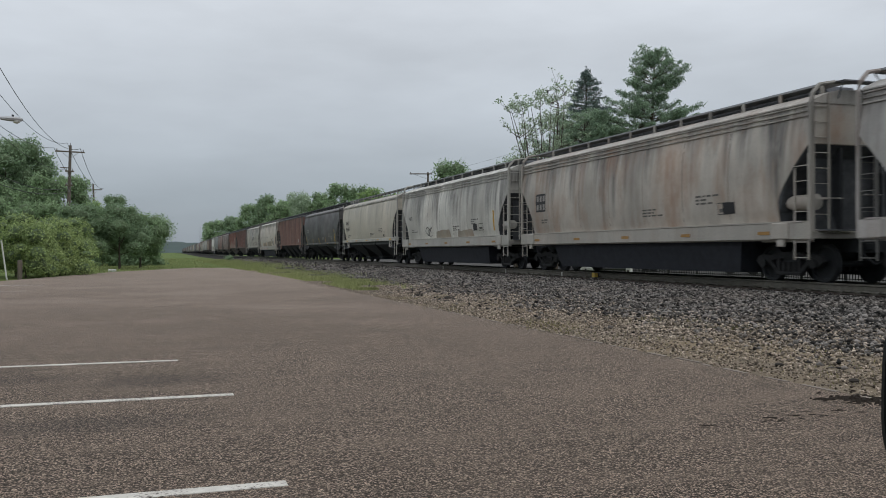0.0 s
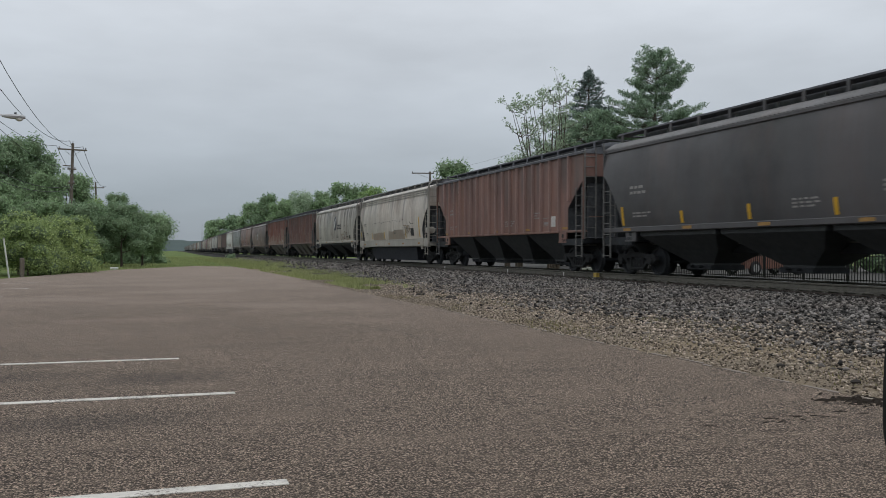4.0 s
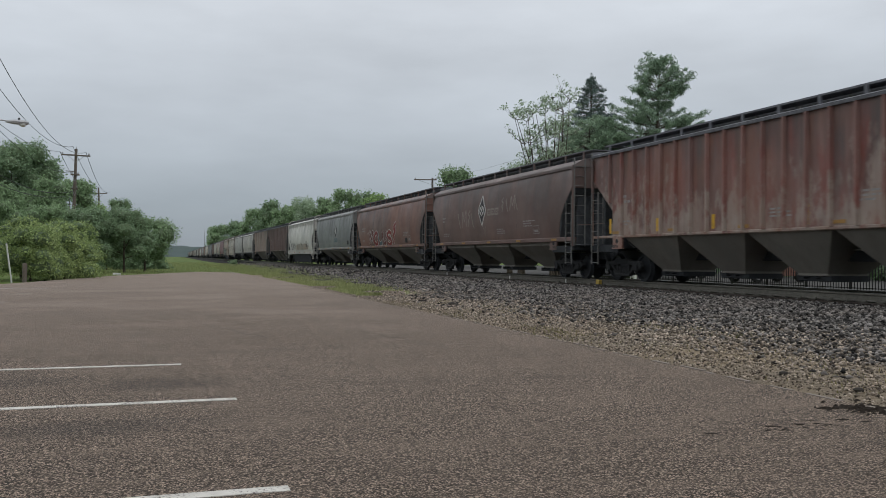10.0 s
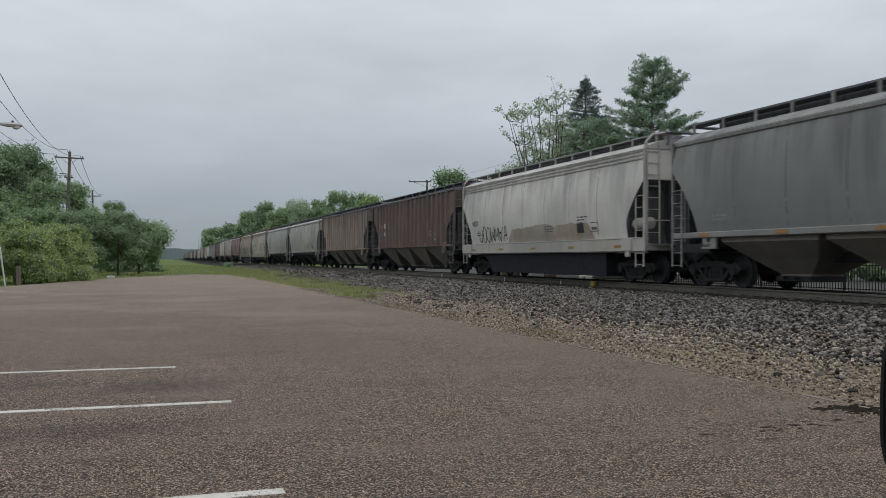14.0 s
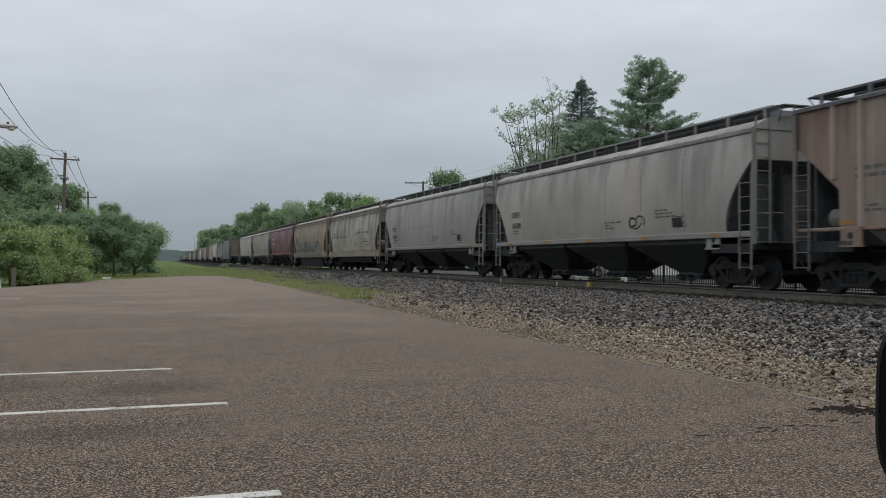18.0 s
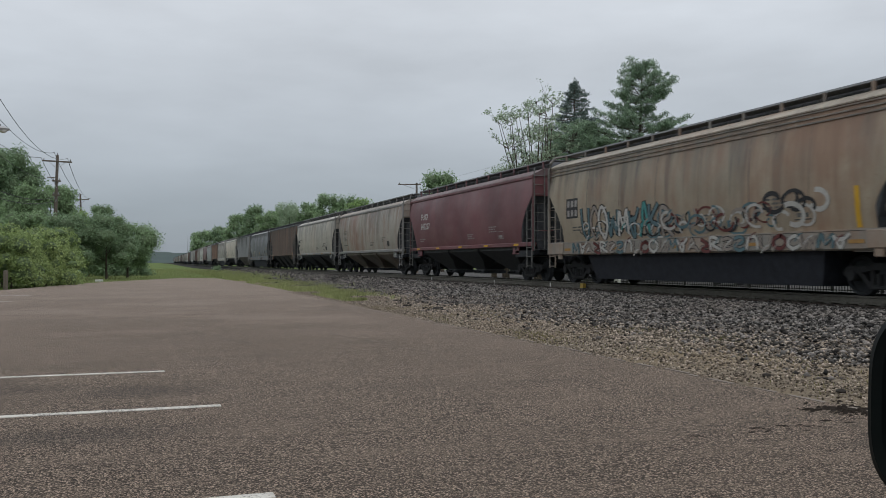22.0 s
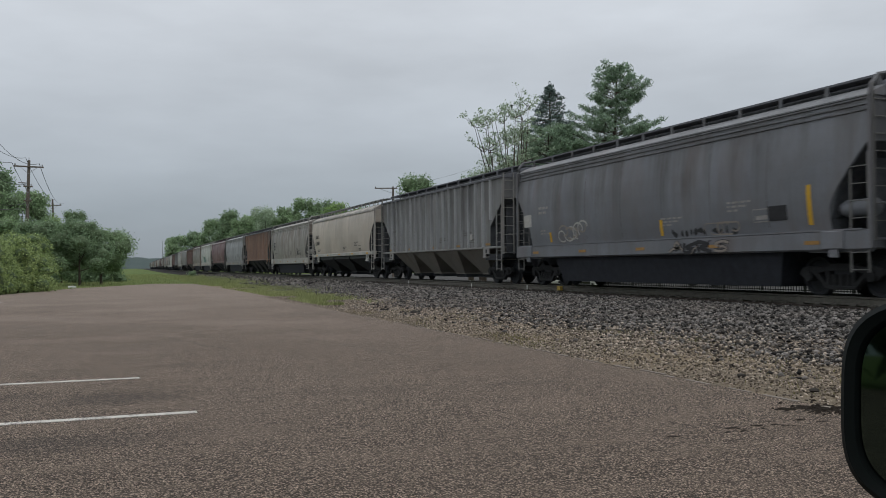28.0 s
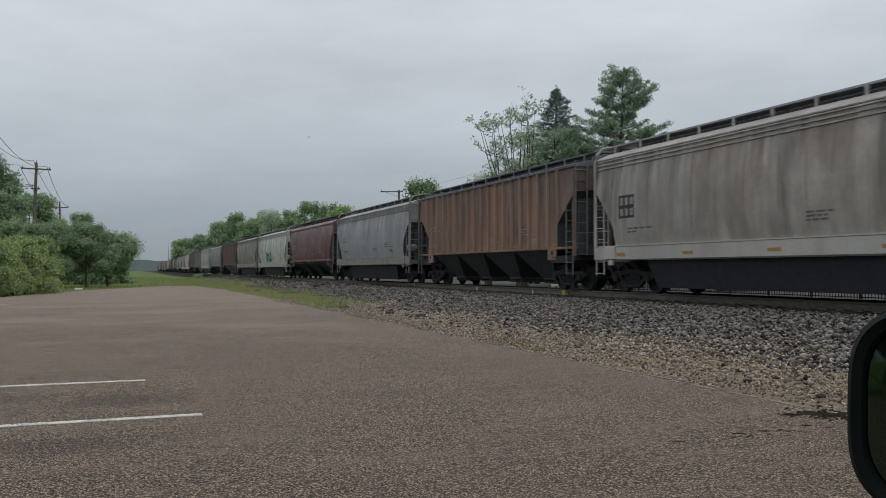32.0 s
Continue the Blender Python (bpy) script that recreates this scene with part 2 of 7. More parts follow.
def asphalt_material():
    """Sun-bleached asphalt: pale chips in dark binder, coarse grain at all sizes, painted paler towards the far side
    for low-angle sheen.
    """
    m = Mat("worn_asphalt", 0.88, 0.0, 0.25)
    v = m.mapped()
    chips = m.voronoi(v, 82.0)
    gap = m.voronoi(v, 82.0, "Distance")
    sep = m.n.new("ShaderNodeSeparateColor")
    m.l.new(chips, sep.inputs[0])
    grain = m.noise(v, 38, 6, 1.0)
    coarse = m.noise(v, 9, 7, 1.0)
    big = m.noise(v, 0.22, 6, 0.6)
    mid = m.noise(m.mapped((0.5, 1.6, 1)), 1.4, 5, 0.6)
    stone = m.mix(m.span(sep.outputs[0], 0.1, 0.95), (0.25, 0.195, 0.153), (0.86, 0.67, 0.525))
    stone = m.mix(m.span(gap, 0.45, 0.60, 0.0, 0.9), stone, (0.014, 0.0115, 0.009))
    stone = m.mix(m.span(grain, 0.46, 0.51, 0.15, 1.0), (0.012, 0.0098, 0.008), stone)
    stone = m.mix(m.span(coarse, 0.49, 0.56, 0.0, 0.28), stone, (0.035, 0.027, 0.021))
    c = m.mix(m.span(big, 0.40, 0.62, 0.0, 0.34), stone, (0.15, 0.117, 0.092))
    c = m.mix(m.span(mid, 0.48, 0.68, 0.0, 0.34), c, (0.28, 0.215, 0.17))
    stain = m.noise(m.mapped((0.35, 0.9, 1)), 0.8, 5, 0.65)
    c = m.mix(m.span(stain, 0.58, 0.72, 0.0, 0.5), c, (0.07, 0.058, 0.05))
    place = m.n.new("ShaderNodeSeparateXYZ")
    m.l.new(v, place.inputs[0])
    # old oil stains in the stalls
    wob = m.noise(v, 1.6, 5, 0.65)
    for x, y, rx, ry, deep in ((0.1, 8.3, 0.8, 0.5, 0.5), (-0.5, 6.3, 1.2, 0.4, 0.45), (-1.3, 8.7, 1.0, 0.5, 0.4), (-1.9, 5.5, 0.8, 0.3, 0.35)):
        dx = m.math("MULTIPLY", m.math("SUBTRACT", place.outputs["X"], x), 1 / rx)
        dy = m.math("MULTIPLY", m.math("SUBTRACT", place.outputs["Y"], y), 1 / ry)
        d = m.math("ADD", m.math("MULTIPLY", dx, dx), m.math("MULTIPLY", dy, dy))
        d = m.math("ADD", d, m.math("MULTIPLY", wob, 1.6))
        c = m.mix(m.span(d, 1.7, 0.7, 0.0, deep), c, (0.05, 0.045, 0.042))
    # worn wheel paths and pale patches across the far half
    worn = m.noise(m.mapped((0.30, 0.34, 1)), 0.9, 6, 0.62)
    far = m.span(place.outputs["Y"], 9.0, 20.0)
    c = m.mix(m.math("MULTIPLY", m.span(worn, 0.48, 0.62, 0.0, 0.55), far), c, (0.33, 0.265, 0.22))
    c = m.mix(m.math("MULTIPLY", m.span(worn, 0.46, 0.36, 0.0, 0.28), far), c, (0.12, 0.10, 0.088))
    # pale tint that grows with distance imitates sheen at grazing angles
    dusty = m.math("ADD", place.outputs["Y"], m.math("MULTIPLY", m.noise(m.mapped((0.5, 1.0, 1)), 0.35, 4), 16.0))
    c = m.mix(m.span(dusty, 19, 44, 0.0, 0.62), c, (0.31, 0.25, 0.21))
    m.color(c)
    m.bump(m.math("ADD", m.math("MULTIPLY", sep.outputs[0], 0.6), m.math("SUBTRACT", grain, gap)), 1.0, 0.01)
    return m.m


def worn_line_material():
    """Old road paint, rubbed through to the asphalt in specks."""
    m = Mat("worn_line_paint", 0.8, 0.0, 0.3)
    v = m.mapped()
    hole = m.math("ADD", m.math("MULTIPLY", m.noise(v, 55, 4, 0.65), 0.65), m.math("MULTIPLY", m.noise(v, 4, 4), 0.35))
    c = m.mix(m.span(m.noise(v, 9, 4), 0.3, 0.7), (0.50, 0.475, 0.435), (0.68, 0.66, 0.61))
    m.color(m.mix(m.span(hole, 0.52, 0.60, 0.0, 0.9), c, (0.12, 0.10, 0.09)))
    m.bump(hole, 0.4, 0.004)
    return m.m


def ballast_material(name, dark, light, warm):
    m = Mat(name, 0.9, 0.0, 0.25)
    v = m.mapped()
    isl = m.island()
    c = m.mix(m.math("POWER", isl, 1.85), dark, light)
    c = m.mix(m.span(m.noise(v, 0.6, 4), 0.45, 0.65, 0.0, 0.45), c, m.mix(isl, dark, warm))
    c = m.mix(m.span(m.noise(v, 30, 4), 0.45, 0.7, 0.0, 0.3), c, dark)
    m.color(c)
    m.bump(m.noise(v, 60, 4), 0.4, 0.006)
    return m.m


def soil_material(name, a, b, c3, scale=8.0):
    m = Mat(name, 0.95, 0.0, 0.15)
    v = m.mapped()
    n1, n2 = m.noise(v, scale, 6, 0.65), m.noise(v, 0.5, 5, 0.6)
    ch = m.voronoi(v, 22.0, "Distance")
    c = m.mix(m.span(n1, 0.3, 0.7), a, b)
    c = m.mix(m.span(n2, 0.45, 0.62), c, c3)
    m.color(c)
    m.bump(m.math("ADD", n1, m.math("MULTIPLY", ch, 0.7)), 0.8, 0.03)
    return m.m


ASPHALT = asphalt_material()
LINE_PAINT = worn_line_material()
GRASS_SOIL = soil_material("lawn_soil", (0.08, 0.125, 0.035), (0.15, 0.21, 0.065), (0.125, 0.155, 0.052), 14)
GRAVEL_BED = soil_material("gravel_bed", (0.10, 0.082, 0.062), (0.33, 0.275, 0.21), (0.25, 0.20, 0.135), 26)
# near-black, so the gaps between ballast stones carry painted shade
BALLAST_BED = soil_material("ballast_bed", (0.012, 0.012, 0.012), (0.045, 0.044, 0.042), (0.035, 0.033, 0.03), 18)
BALLAST = ballast_material("ballast_stone", (0.0115, 0.011, 0.0105), (0.335, 0.312, 0.292), (0.30, 0.252, 0.216))
PALE_GRAVEL = ballast_material("pale_gravel", (0.075, 0.061, 0.047), (0.68, 0.575, 0.475), (0.39, 0.31, 0.22))
RAIL_SIDE = plain("rusty_rail", (0.15, 0.142, 0.122), 0.8, 0.3, 0.3, 9)
RAIL_TOP = plain("polished_rail_head", (0.35, 0.34, 0.33), 0.3, 0.9, 0.1, 9)
TIE_WOOD = plain("creosoted_tie", (0.06, 0.048, 0.04), 0.9, 0, 0.35, 7)
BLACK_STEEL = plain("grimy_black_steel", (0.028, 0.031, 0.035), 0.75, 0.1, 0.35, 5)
BROWN_STEEL = plain("dusty_dark_steel", (0.052, 0.056, 0.058), 0.65, 0.1, 0.35, 5)
STEEL_GREY = plain("galvanised_steel", (0.30, 0.31, 0.32), 0.5, 0.6, 0.2, 9)
BARK = plain("bark", (0.09, 0.072, 0.058), 0.95, 0, 0.35, 12)
POLE_WOOD = plain("weathered_pole_wood", (0.15, 0.125, 0.105), 0.9, 0, 0.3, 10)
WIRE_MAT = plain("line_wire", (0.04, 0.04, 0.042), 0.6, 0.3, 0.1, 4)
YELLOW = plain("yellow_reflector", (0.62, 0.36, 0.03), 0.5, 0, 0.15, 9)
ORANGE = plain("orange_reflector", (0.36, 0.20, 0.06), 0.5, 0, 0.2, 9)
WHITE_INK = plain("white_stencil", (0.62, 0.61, 0.58), 0.6, 0, 0.2, 20)
BLACK_INK = plain("black_stencil", (0.03, 0.03, 0.032), 0.6, 0, 0.2, 20)


# ---------------------------------------------------------------- mesh helpers
class Geo:
    """Collects faces of one part."""

    def __init__(self):
        self.v, self.f = [], []

    def box(self, x0, x1, y0, y1, z0, z1, c=0.0):
        """A box; c chamfers its four long edges along the longest side."""
        if c <= 0:
            k = len(self.v)
            self.v += [(x, y, z) for x in (x0, x1) for y in (y0, y1) for z in (z0, z1)]
            self.f += [tuple(k + i for i in q) for q in ((0, 1, 3, 2), (4, 6, 7, 5), (0, 4, 5, 1), (2, 3, 7, 6), (0, 2, 6, 4), (1, 5, 7, 3))]
            return self
        size = (x1 - x0, y1 - y0, z1 - z0)
        ax = size.index(max(size))
        lo, hi = (x0, y0, z0), (x1, y1, z1)
        a, b = [i for i in range(3) if i != ax]
        ring = [(lo[a] + c, lo[b]), (hi[a] - c, lo[b]), (hi[a], lo[b] + c), (hi[a], hi[b] - c), (hi[a] - c, hi[b]), (lo[a] + c, hi[b]), (lo[a], hi[b] - c), (lo[a], lo[b] + c)]
        rings = []
        for w in (lo[ax], hi[ax]):
            r = []
            for p, q in ring:
                pt = [0, 0, 0]
                pt[ax], pt[a], pt[b] = w, p, q
                r.append(tuple(pt))
            rings.append(r)
        return self.loft(rings)

    def loft(self, rings, closed=True, caps=True):
        k, n = len(self.v), len(rings[0])
        for r in rings:
            self.v += [tuple(p) for p in r]
        for i in range(len(rings) - 1):
            for j in range(n if closed else n - 1):
                a, b = k + i * n + j, k + i * n + (j + 1) % n
                self.f.append((a, b, b + n, a + n))
        if caps and closed:
            self.f.append(tuple(k + j for j in reversed(range(n))))
            self.f.append(tuple(k + (len(rings) - 1) * n + j for j in range(n)))
        return self

    def tube(self, pts, r, n=6, caps=True):
        pts = [Vector(p) for p in pts]
        rr = r if isinstance(r, (list, tuple)) else [r] * len(pts)
        rings = []
        for i, p in enumerate(pts):
            d = (pts[min(i + 1, len(pts) - 1)] - pts[max(i - 1, 0)]).normalized()
            a = d.cross(Vector((0, 0, 1)) if abs(d.z) < 0.9 else Vector((1, 0, 0))).normalized()
            b = d.cross(a)
            rings.append([p + (a * math.cos(t) + b * math.sin(t)) * rr[i] for t in (2 * math.pi * j / n for j in range(n))])
        return self.loft(rings, True, caps)

    def plate(self, pts, axis, a, b):
        """A flat outline pushed from a to b along an axis (0, 1 or 2)."""
        rings = []
        for w in (a, b):
            r = []
            for p in pts:
                q = list(p)
                q.insert(axis, w)
                r.append(tuple(q))
            rings.append(r)
        return self.loft(rings)

    def mesh(self, name, mat, smooth=False):
        me = bpy.data.meshes.new(name)
        me.from_pydata(self.v, [], self.f)
        bm = bmesh.new()
        bm.from_mesh(me)
        bmesh.ops.recalc_face_normals(bm, faces=bm.faces)
        bm.to_mesh(me)
        bm.free()
        if smooth:
            me.polygons.foreach_set("use_smooth", [True] * len(me.polygons))
            me.set_sharp_from_angle(angle=radians(40))
        me.materials.append(mat)
        me.update()
        return me


def part(name, geo, material, parent=None, label="", smooth=False, at=None):
    """Links collected faces, or a ready mesh, as one mesh object under a thing or a part."""
    me = geo.mesh(name, material, smooth) if isinstance(geo, Geo) else geo
    ob = new(name, me)
    if parent is not None:
        ob.parent = parent
    if at is not None:
        ob.matrix_basis = at
    if label:
        ob["label"] = label
    return ob


def thing(name, label, category, group="", m=None, kind=""):
    ob = new(name)
    ob.empty_display_size = 0.3
    if m is not None:
        ob.matrix_basis = m
    return tagged(ob, label, category, group, kind)


def array_mesh(name, verts, faces, mat, smooth=False):
    """A mesh from numpy arrays; all faces have the same number of corners."""
    me = bpy.data.meshes.new(name)
    n, k = faces.shape
    me.vertices.add(len(verts))
    me.vertices.foreach_set("co", np.asarray(verts, np.float32).ravel())
    me.loops.add(n * k)
    me.loops.foreach_set("vertex_index", faces.ravel().astype(np.int32))
    me.polygons.add(n)
    me.polygons.foreach_set("loop_start", (np.arange(n) * k).astype(np.int32))
    if smooth:
        me.polygons.foreach_set("use_smooth", np.ones(n, bool))
    me.update(calc_edges=True)
    me.materials.append(mat)
    return me


# ---------------------------------------------------------------- ground and railway
TRACK_X, RAIL_Z = 16.15, 0.42
SPEED = 14.80


def bend(y):
    """How far the track has swung aside at y, and its heading there in radians."""
    a, b, top = 110.0, 230.0, radians(1.5)
    if y < a:
        return 0.0, 0.0
    if y < b:
        return top * (y - a) ** 2 / (2 * (b - a)), top * (y - a) / (b - a)
    return top * (b - a) / 2 + top * (y - b), top


def strip(name, section, y_steps, mat, follow=True, wobble=None):
    """A sheet with one cross-section (x, z) carried along the railway."""
    g = Geo()
    rings = []
    for y in y_steps:
        off = bend(y)[0] if follow else 0.0
        rings.append([(x + off + (wobble(x, y) if wobble else 0.0), y, z) for x, z in section])
    g.loft(rings, closed=False)
    return part(name, g, mat, smooth=True)


LONG = [-120, -40, 0, 40, 80, 110, 130, 150, 170, 190, 210, 230, 400, 700, 1100]

ground = Geo()
ground.v = [(-3000, -3000, -0.06), (3000, -3000, -0.06), (3000, 3000, -0.06), (-3000, 3000, -0.06)]
ground.f = [(0, 1, 2, 3)]
tagged(part("ground", ground, GRASS_SOIL), "rough green ground that reaches the horizon", "ground", kind="structure")

lot = Geo()
edge = [(5.3, -20), (5.4, 3), (5.45, 8), (5.5, 14), (5.6, 22), (5.85, 32), (5.9, 45), (5.6, 64), (3.2, 66.5), (-1.9, 54), (-4.1, 44.6), (-5.6, 38.2), (-30, 20), (-30, -20)]
lot.plate(edge, 2, -0.25, 0.0)
tagged(part("parking_lot", lot, ASPHALT), "worn brown-grey asphalt of an open parking lot", "pavement", kind="structure")

strip("gravel_shoulder", [(5.2, -0.05), (6.5, 0.0), (7.6, 0.02), (8.4, -0.03)], [-120, -40, 0, 20, 40, 60], GRAVEL_BED)
tagged(bpy.data.objects["gravel_shoulder"], "pale dusty gravel verge beside the asphalt", "gravel", kind="structure")
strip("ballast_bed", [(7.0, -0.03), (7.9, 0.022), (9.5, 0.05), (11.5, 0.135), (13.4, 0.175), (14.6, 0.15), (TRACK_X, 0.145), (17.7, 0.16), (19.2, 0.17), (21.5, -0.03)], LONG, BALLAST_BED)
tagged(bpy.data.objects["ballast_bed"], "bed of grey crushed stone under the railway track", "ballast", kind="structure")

strip("grass_verge", [(5.3, -0.05), (7.4, 0.03), (8.6, 0.06), (9.6, 0.085), (10.3, 0.06)], [56, 60, 80, 110, 130, 150, 170, 190, 210, 230, 400, 700], GRASS_SOIL)
tagged(bpy.data.objects["grass_verge"], "weedy green verge between the lawn and the ballast", "grass", kind="structure")

RAILX = (TRACK_X - 0.755, TRACK_X + 0.755)


def rail_section(x):
    pts = [(-0.076, 0), (0.076, 0), (0.076, 0.012), (0.014, 0.032), (0.01, 0.135), (0.037, 0.15), (0.037, 0.182), (0.03, 0.186), (-0.03, 0.186), (-0.037, 0.182), (-0.037, 0.15), (-0.01, 0.135), (-0.014, 0.032), (-0.076, 0.012)]
    return [(x + a, RAIL_Z - 0.186 + b) for a, b in pts]


track = thing("railway_track", "single railway track of rusty rails on wooden ties", "railway", kind="structure")
for x in RAILX:
    g = Geo()
    g.loft([[(a + bend(y)[0], y, b) for a, b in rail_section(x)] for y in LONG])
    rail = part("rail", g, RAIL_SIDE, track, "rusty steel rail with a bright worn head")
    g = Geo()
    g.loft([[(x - 0.028 + bend(y)[0], y, RAIL_Z), (x + 0.028 + bend(y)[0], y, RAIL_Z), (x + 0.028 + bend(y)[0], y, RAIL_Z + 0.002), (x - 0.028 + bend(y)[0], y, RAIL_Z + 0.002)] for y in LONG])
    part("rail_head", g, RAIL_TOP, rail, "polished running surface")

# stall lines
for y, x0, x1 in ((4.38, -3.6, 0.66), (7.25, -5.2, 0.66), (9.72, -5.2, 0.30), (23.6, -9.0, -3.4), (33.2, -9.0, -3.4), (28.4, -9.0, -3.4)):
    g = Geo().box(x0, x1, y - 0.05, y + 0.05, -0.002, 0.004)
    tagged(part("stall_line", g, LINE_PAINT), "worn white painted stall line on the asphalt", "road marking", "stall lines", kind="structure")

# ties, spikes' plates and small track fittings
tie_mesh = Geo().box(-1.3, 1.3, -0.11, 0.11, 0.06, RAIL_Z - 0.205, 0.012).mesh("tie", TIE_WOOD)
for i in range(190):
    y = 6 + i * 0.52
    part("tie", tie_mesh, None, track, at=pose(TRACK_X + bend(y)[0] + 0.02 * math.sin(i * 7.3), y, 0.0, 0, 0, 0.8 * math.sin(i * 3.7)))
plate_mesh = Geo().box(-0.16, 0.16, -0.09, 0.09, 0, 0.018).box(-0.12, -0.08, -0.09, -0.05, 0.018, 0.05).box(0.08, 0.12, 0.05, 0.09, 0.018, 0.05).mesh("tie_plate", RAIL_SIDE)
for i in range(70):
    part("tie_plate", plate_mesh, None, track, at=pose(RAILX[0], 11 + i * 0.52, RAIL_Z - 0.206))
MARKER_YELLOW = plain("faded_yellow_marker", (0.48, 0.33, 0.07), 0.6, 0, 0.2, 12)
mk = thing("track_marker", "small faded yellow block fixed beside the rail", "marker", m=pose(RAILX[0] - 0.16, 27.9, 0.24))
part("block", Geo().box(-0.06, 0.06, -0.11, 0.11, 0.0, 0.17, 0.015), MARKER_YELLOW, mk)
part("foot", Geo().box(-0.1, 0.1, -0.14, 0.14, -0.04, 0.01), RAIL_SIDE, mk)
for y in (36.2, 30.6, 45.0):
    mk = thing("rail_clip", "pale metal clip standing beside the rail", "clip", "rail clips", m=pose(RAILX[0] - 0.12, y, 0.22))
    part("tag", Geo().box(-0.015, 0.015, -0.03, 0.03, 0, 0.16), WHITE_INK, mk)


# ---------------------------------------------------------------- stones
BED_X = [5.2, 6.5, 8.0, 9.5, 11.5, 13.4, 14.6, TRACK_X, 17.7, 19.2, 21.5]
BED_Z = [-0.01, 0.0, 0.03, 0.06, 0.135, 0.175, 0.15, 0.145, 0.16, 0.17, -0.03]


def stones(name, mat, label, n, x0, x1, y0, y1, size, seed, bias=None, squash=0.7, grade=None):
    """Angular stones strewn over the bed, as one mesh."""
    rng = np.random.RandomState(seed)
    x = x0 + (x1 - x0) * rng.rand(n)
    y = y0 + (y1 - y0) * rng.rand(n)
    keep = rng.rand(n) < (bias(x, y) if bias else np.ones(n))
    x, y = x[keep], y[keep]
    n = len(x)
    s = size * (0.55 + 0.9 * rng.rand(n) ** 1.6)
    if grade:
        s = s * np.interp(x, *grade)
    z = np.interp(x, BED_X, BED_Z) + s * (0.55 * rng.rand(n) ** 1.5)
    off = np.array([bend(v)[0] for v in y])
    octa = np.array([(-1, 0, 0), (1, 0, 0), (0, -1, 0), (0, 1, 0), (0, 0, -1), (0, 0, 1)], float) * 0.62
    v = (octa[None] + 0.26 * (rng.rand(n, 6, 3) - 0.5)) * (0.75 + 0.5 * rng.rand(n, 6, 1)) * np.stack([0.8 + 0.6 * rng.rand(n), 0.8 + 0.6 * rng.rand(n), squash * (0.8 + 0.5 * rng.rand(n))], 1)[:, None, :]
    a, b = rng.rand(n) * 6.283, (rng.rand(n) - 0.5) * 1.2
    ca, sa, cb, sb = np.cos(a), np.sin(a), np.cos(b), np.sin(b)
    vx, vz = v[..., 0] * cb[:, None] + v[..., 2] * sb[:, None], -v[..., 0] * sb[:, None] + v[..., 2] * cb[:, None]
    wx, wy = vx * ca[:, None] - v[..., 1] * sa[:, None], vx * sa[:, None] + v[..., 1] * ca[:, None]
    pts = np.stack([wx * s[:, None] + (x + off)[:, None], wy * s[:, None] + y[:, None], vz * s[:, None] + z[:, None]], -1).reshape(-1, 3)
    tri = np.array([(0, 2, 5), (2, 1, 5), (1, 3, 5), (3, 0, 5), (2, 0, 4), (1, 2, 4), (3, 1, 4), (0, 3, 4)])
    faces = (tri[None] + 6 * np.arange(n)[:, None, None]).reshape(-1, 3)
    ob = new(name, array_mesh(name, pts, faces, mat))
    return tagged(ob, label, "stones", kind="stuff")


def seen_side(x, y):
    return (y > x * 0.72 - 1.0).astype(float)


def bed_share(x, y):
    """How much of the bed is ballast: all of it at the track, little by the asphalt."""
    return seen_side(x, y) * np.clip((x - 7.4 + 0.5 * np.sin(y * 0.8 + x)) / 3.0, 0.03, 1)


stones("ballast_stones", BALLAST, "grey angular crushed stones along the track", 92000, 6.4, 15.5, 6, 27, 0.050, 3, bed_share)
stones("ballast_stones", BALLAST, "grey angular crushed stones along the track", 56000, 6.4, 15.5, 27, 50, 0.060, 33, bed_share)
stones("far_ballast_stones", BALLAST, "grey crushed stones farther down the track", 14000, 8.0, 15.5, 50, 125, 0.105, 4)
stones("track_stones", BALLAST, "grey crushed stones between and beyond the rails", 9000, 15.3, 19.5, 10, 60, 0.06, 5)
stones("verge_gravel", PALE_GRAVEL, "pale loose gravel at the edge of the asphalt", 105000, 5.5, 10.8, 3.5, 34, 0.028, 6, lambda x, y: seen_side(x, y) * np.clip((10.9 - x + 0.6 * np.sin(y * 0.7)) / 4.2, 0, 1) * (0.55 + 0.45 * np.sin(x * 3 + y * 1.3) ** 2), grade=((5.4, 6.6, 8.5), (0.7, 0.85, 1.15)))
stones("verge_stones", PALE_GRAVEL, "larger pale stones scattered in the verge", 8000, 6.3, 11.0, 4, 36, 0.036, 7, lambda x, y: seen_side(x, y) * np.clip((x - 6.2) / 1.6, 0.05, 1))

# broken pale lip of the asphalt, and the dark mud at its corner
LIP = plain("crumbled_asphalt_lip", (0.24, 0.205, 0.175), 0.9, 0, 0.3, 20)
g = Geo()
rng = random.Random(5)
y = 4.6
while y < 17:
    w = rng.uniform(0.1, 0.45)
    x = float(np.interp(y, [3, 8, 14, 22], [5.4, 5.45, 5.5, 5.6])) + rng.uniform(-0.02, 0.02)
    g.box(x - 0.02 - rng.uniform(0, 0.02), x + 0.015, y, y + w, -0.02, 0.005 + rng.uniform(0, 0.006))
    y += w + rng.uniform(0.02, 0.3)
tagged(part("asphalt_lip", g, LIP), "crumbling pale lip along the asphalt's edge", "kerb", kind="stuff")
MUD = soil_material("wet_mud", (0.03, 0.025, 0.021), (0.065, 0.054, 0.045), (0.045, 0.036, 0.03), 20)
g = Geo()
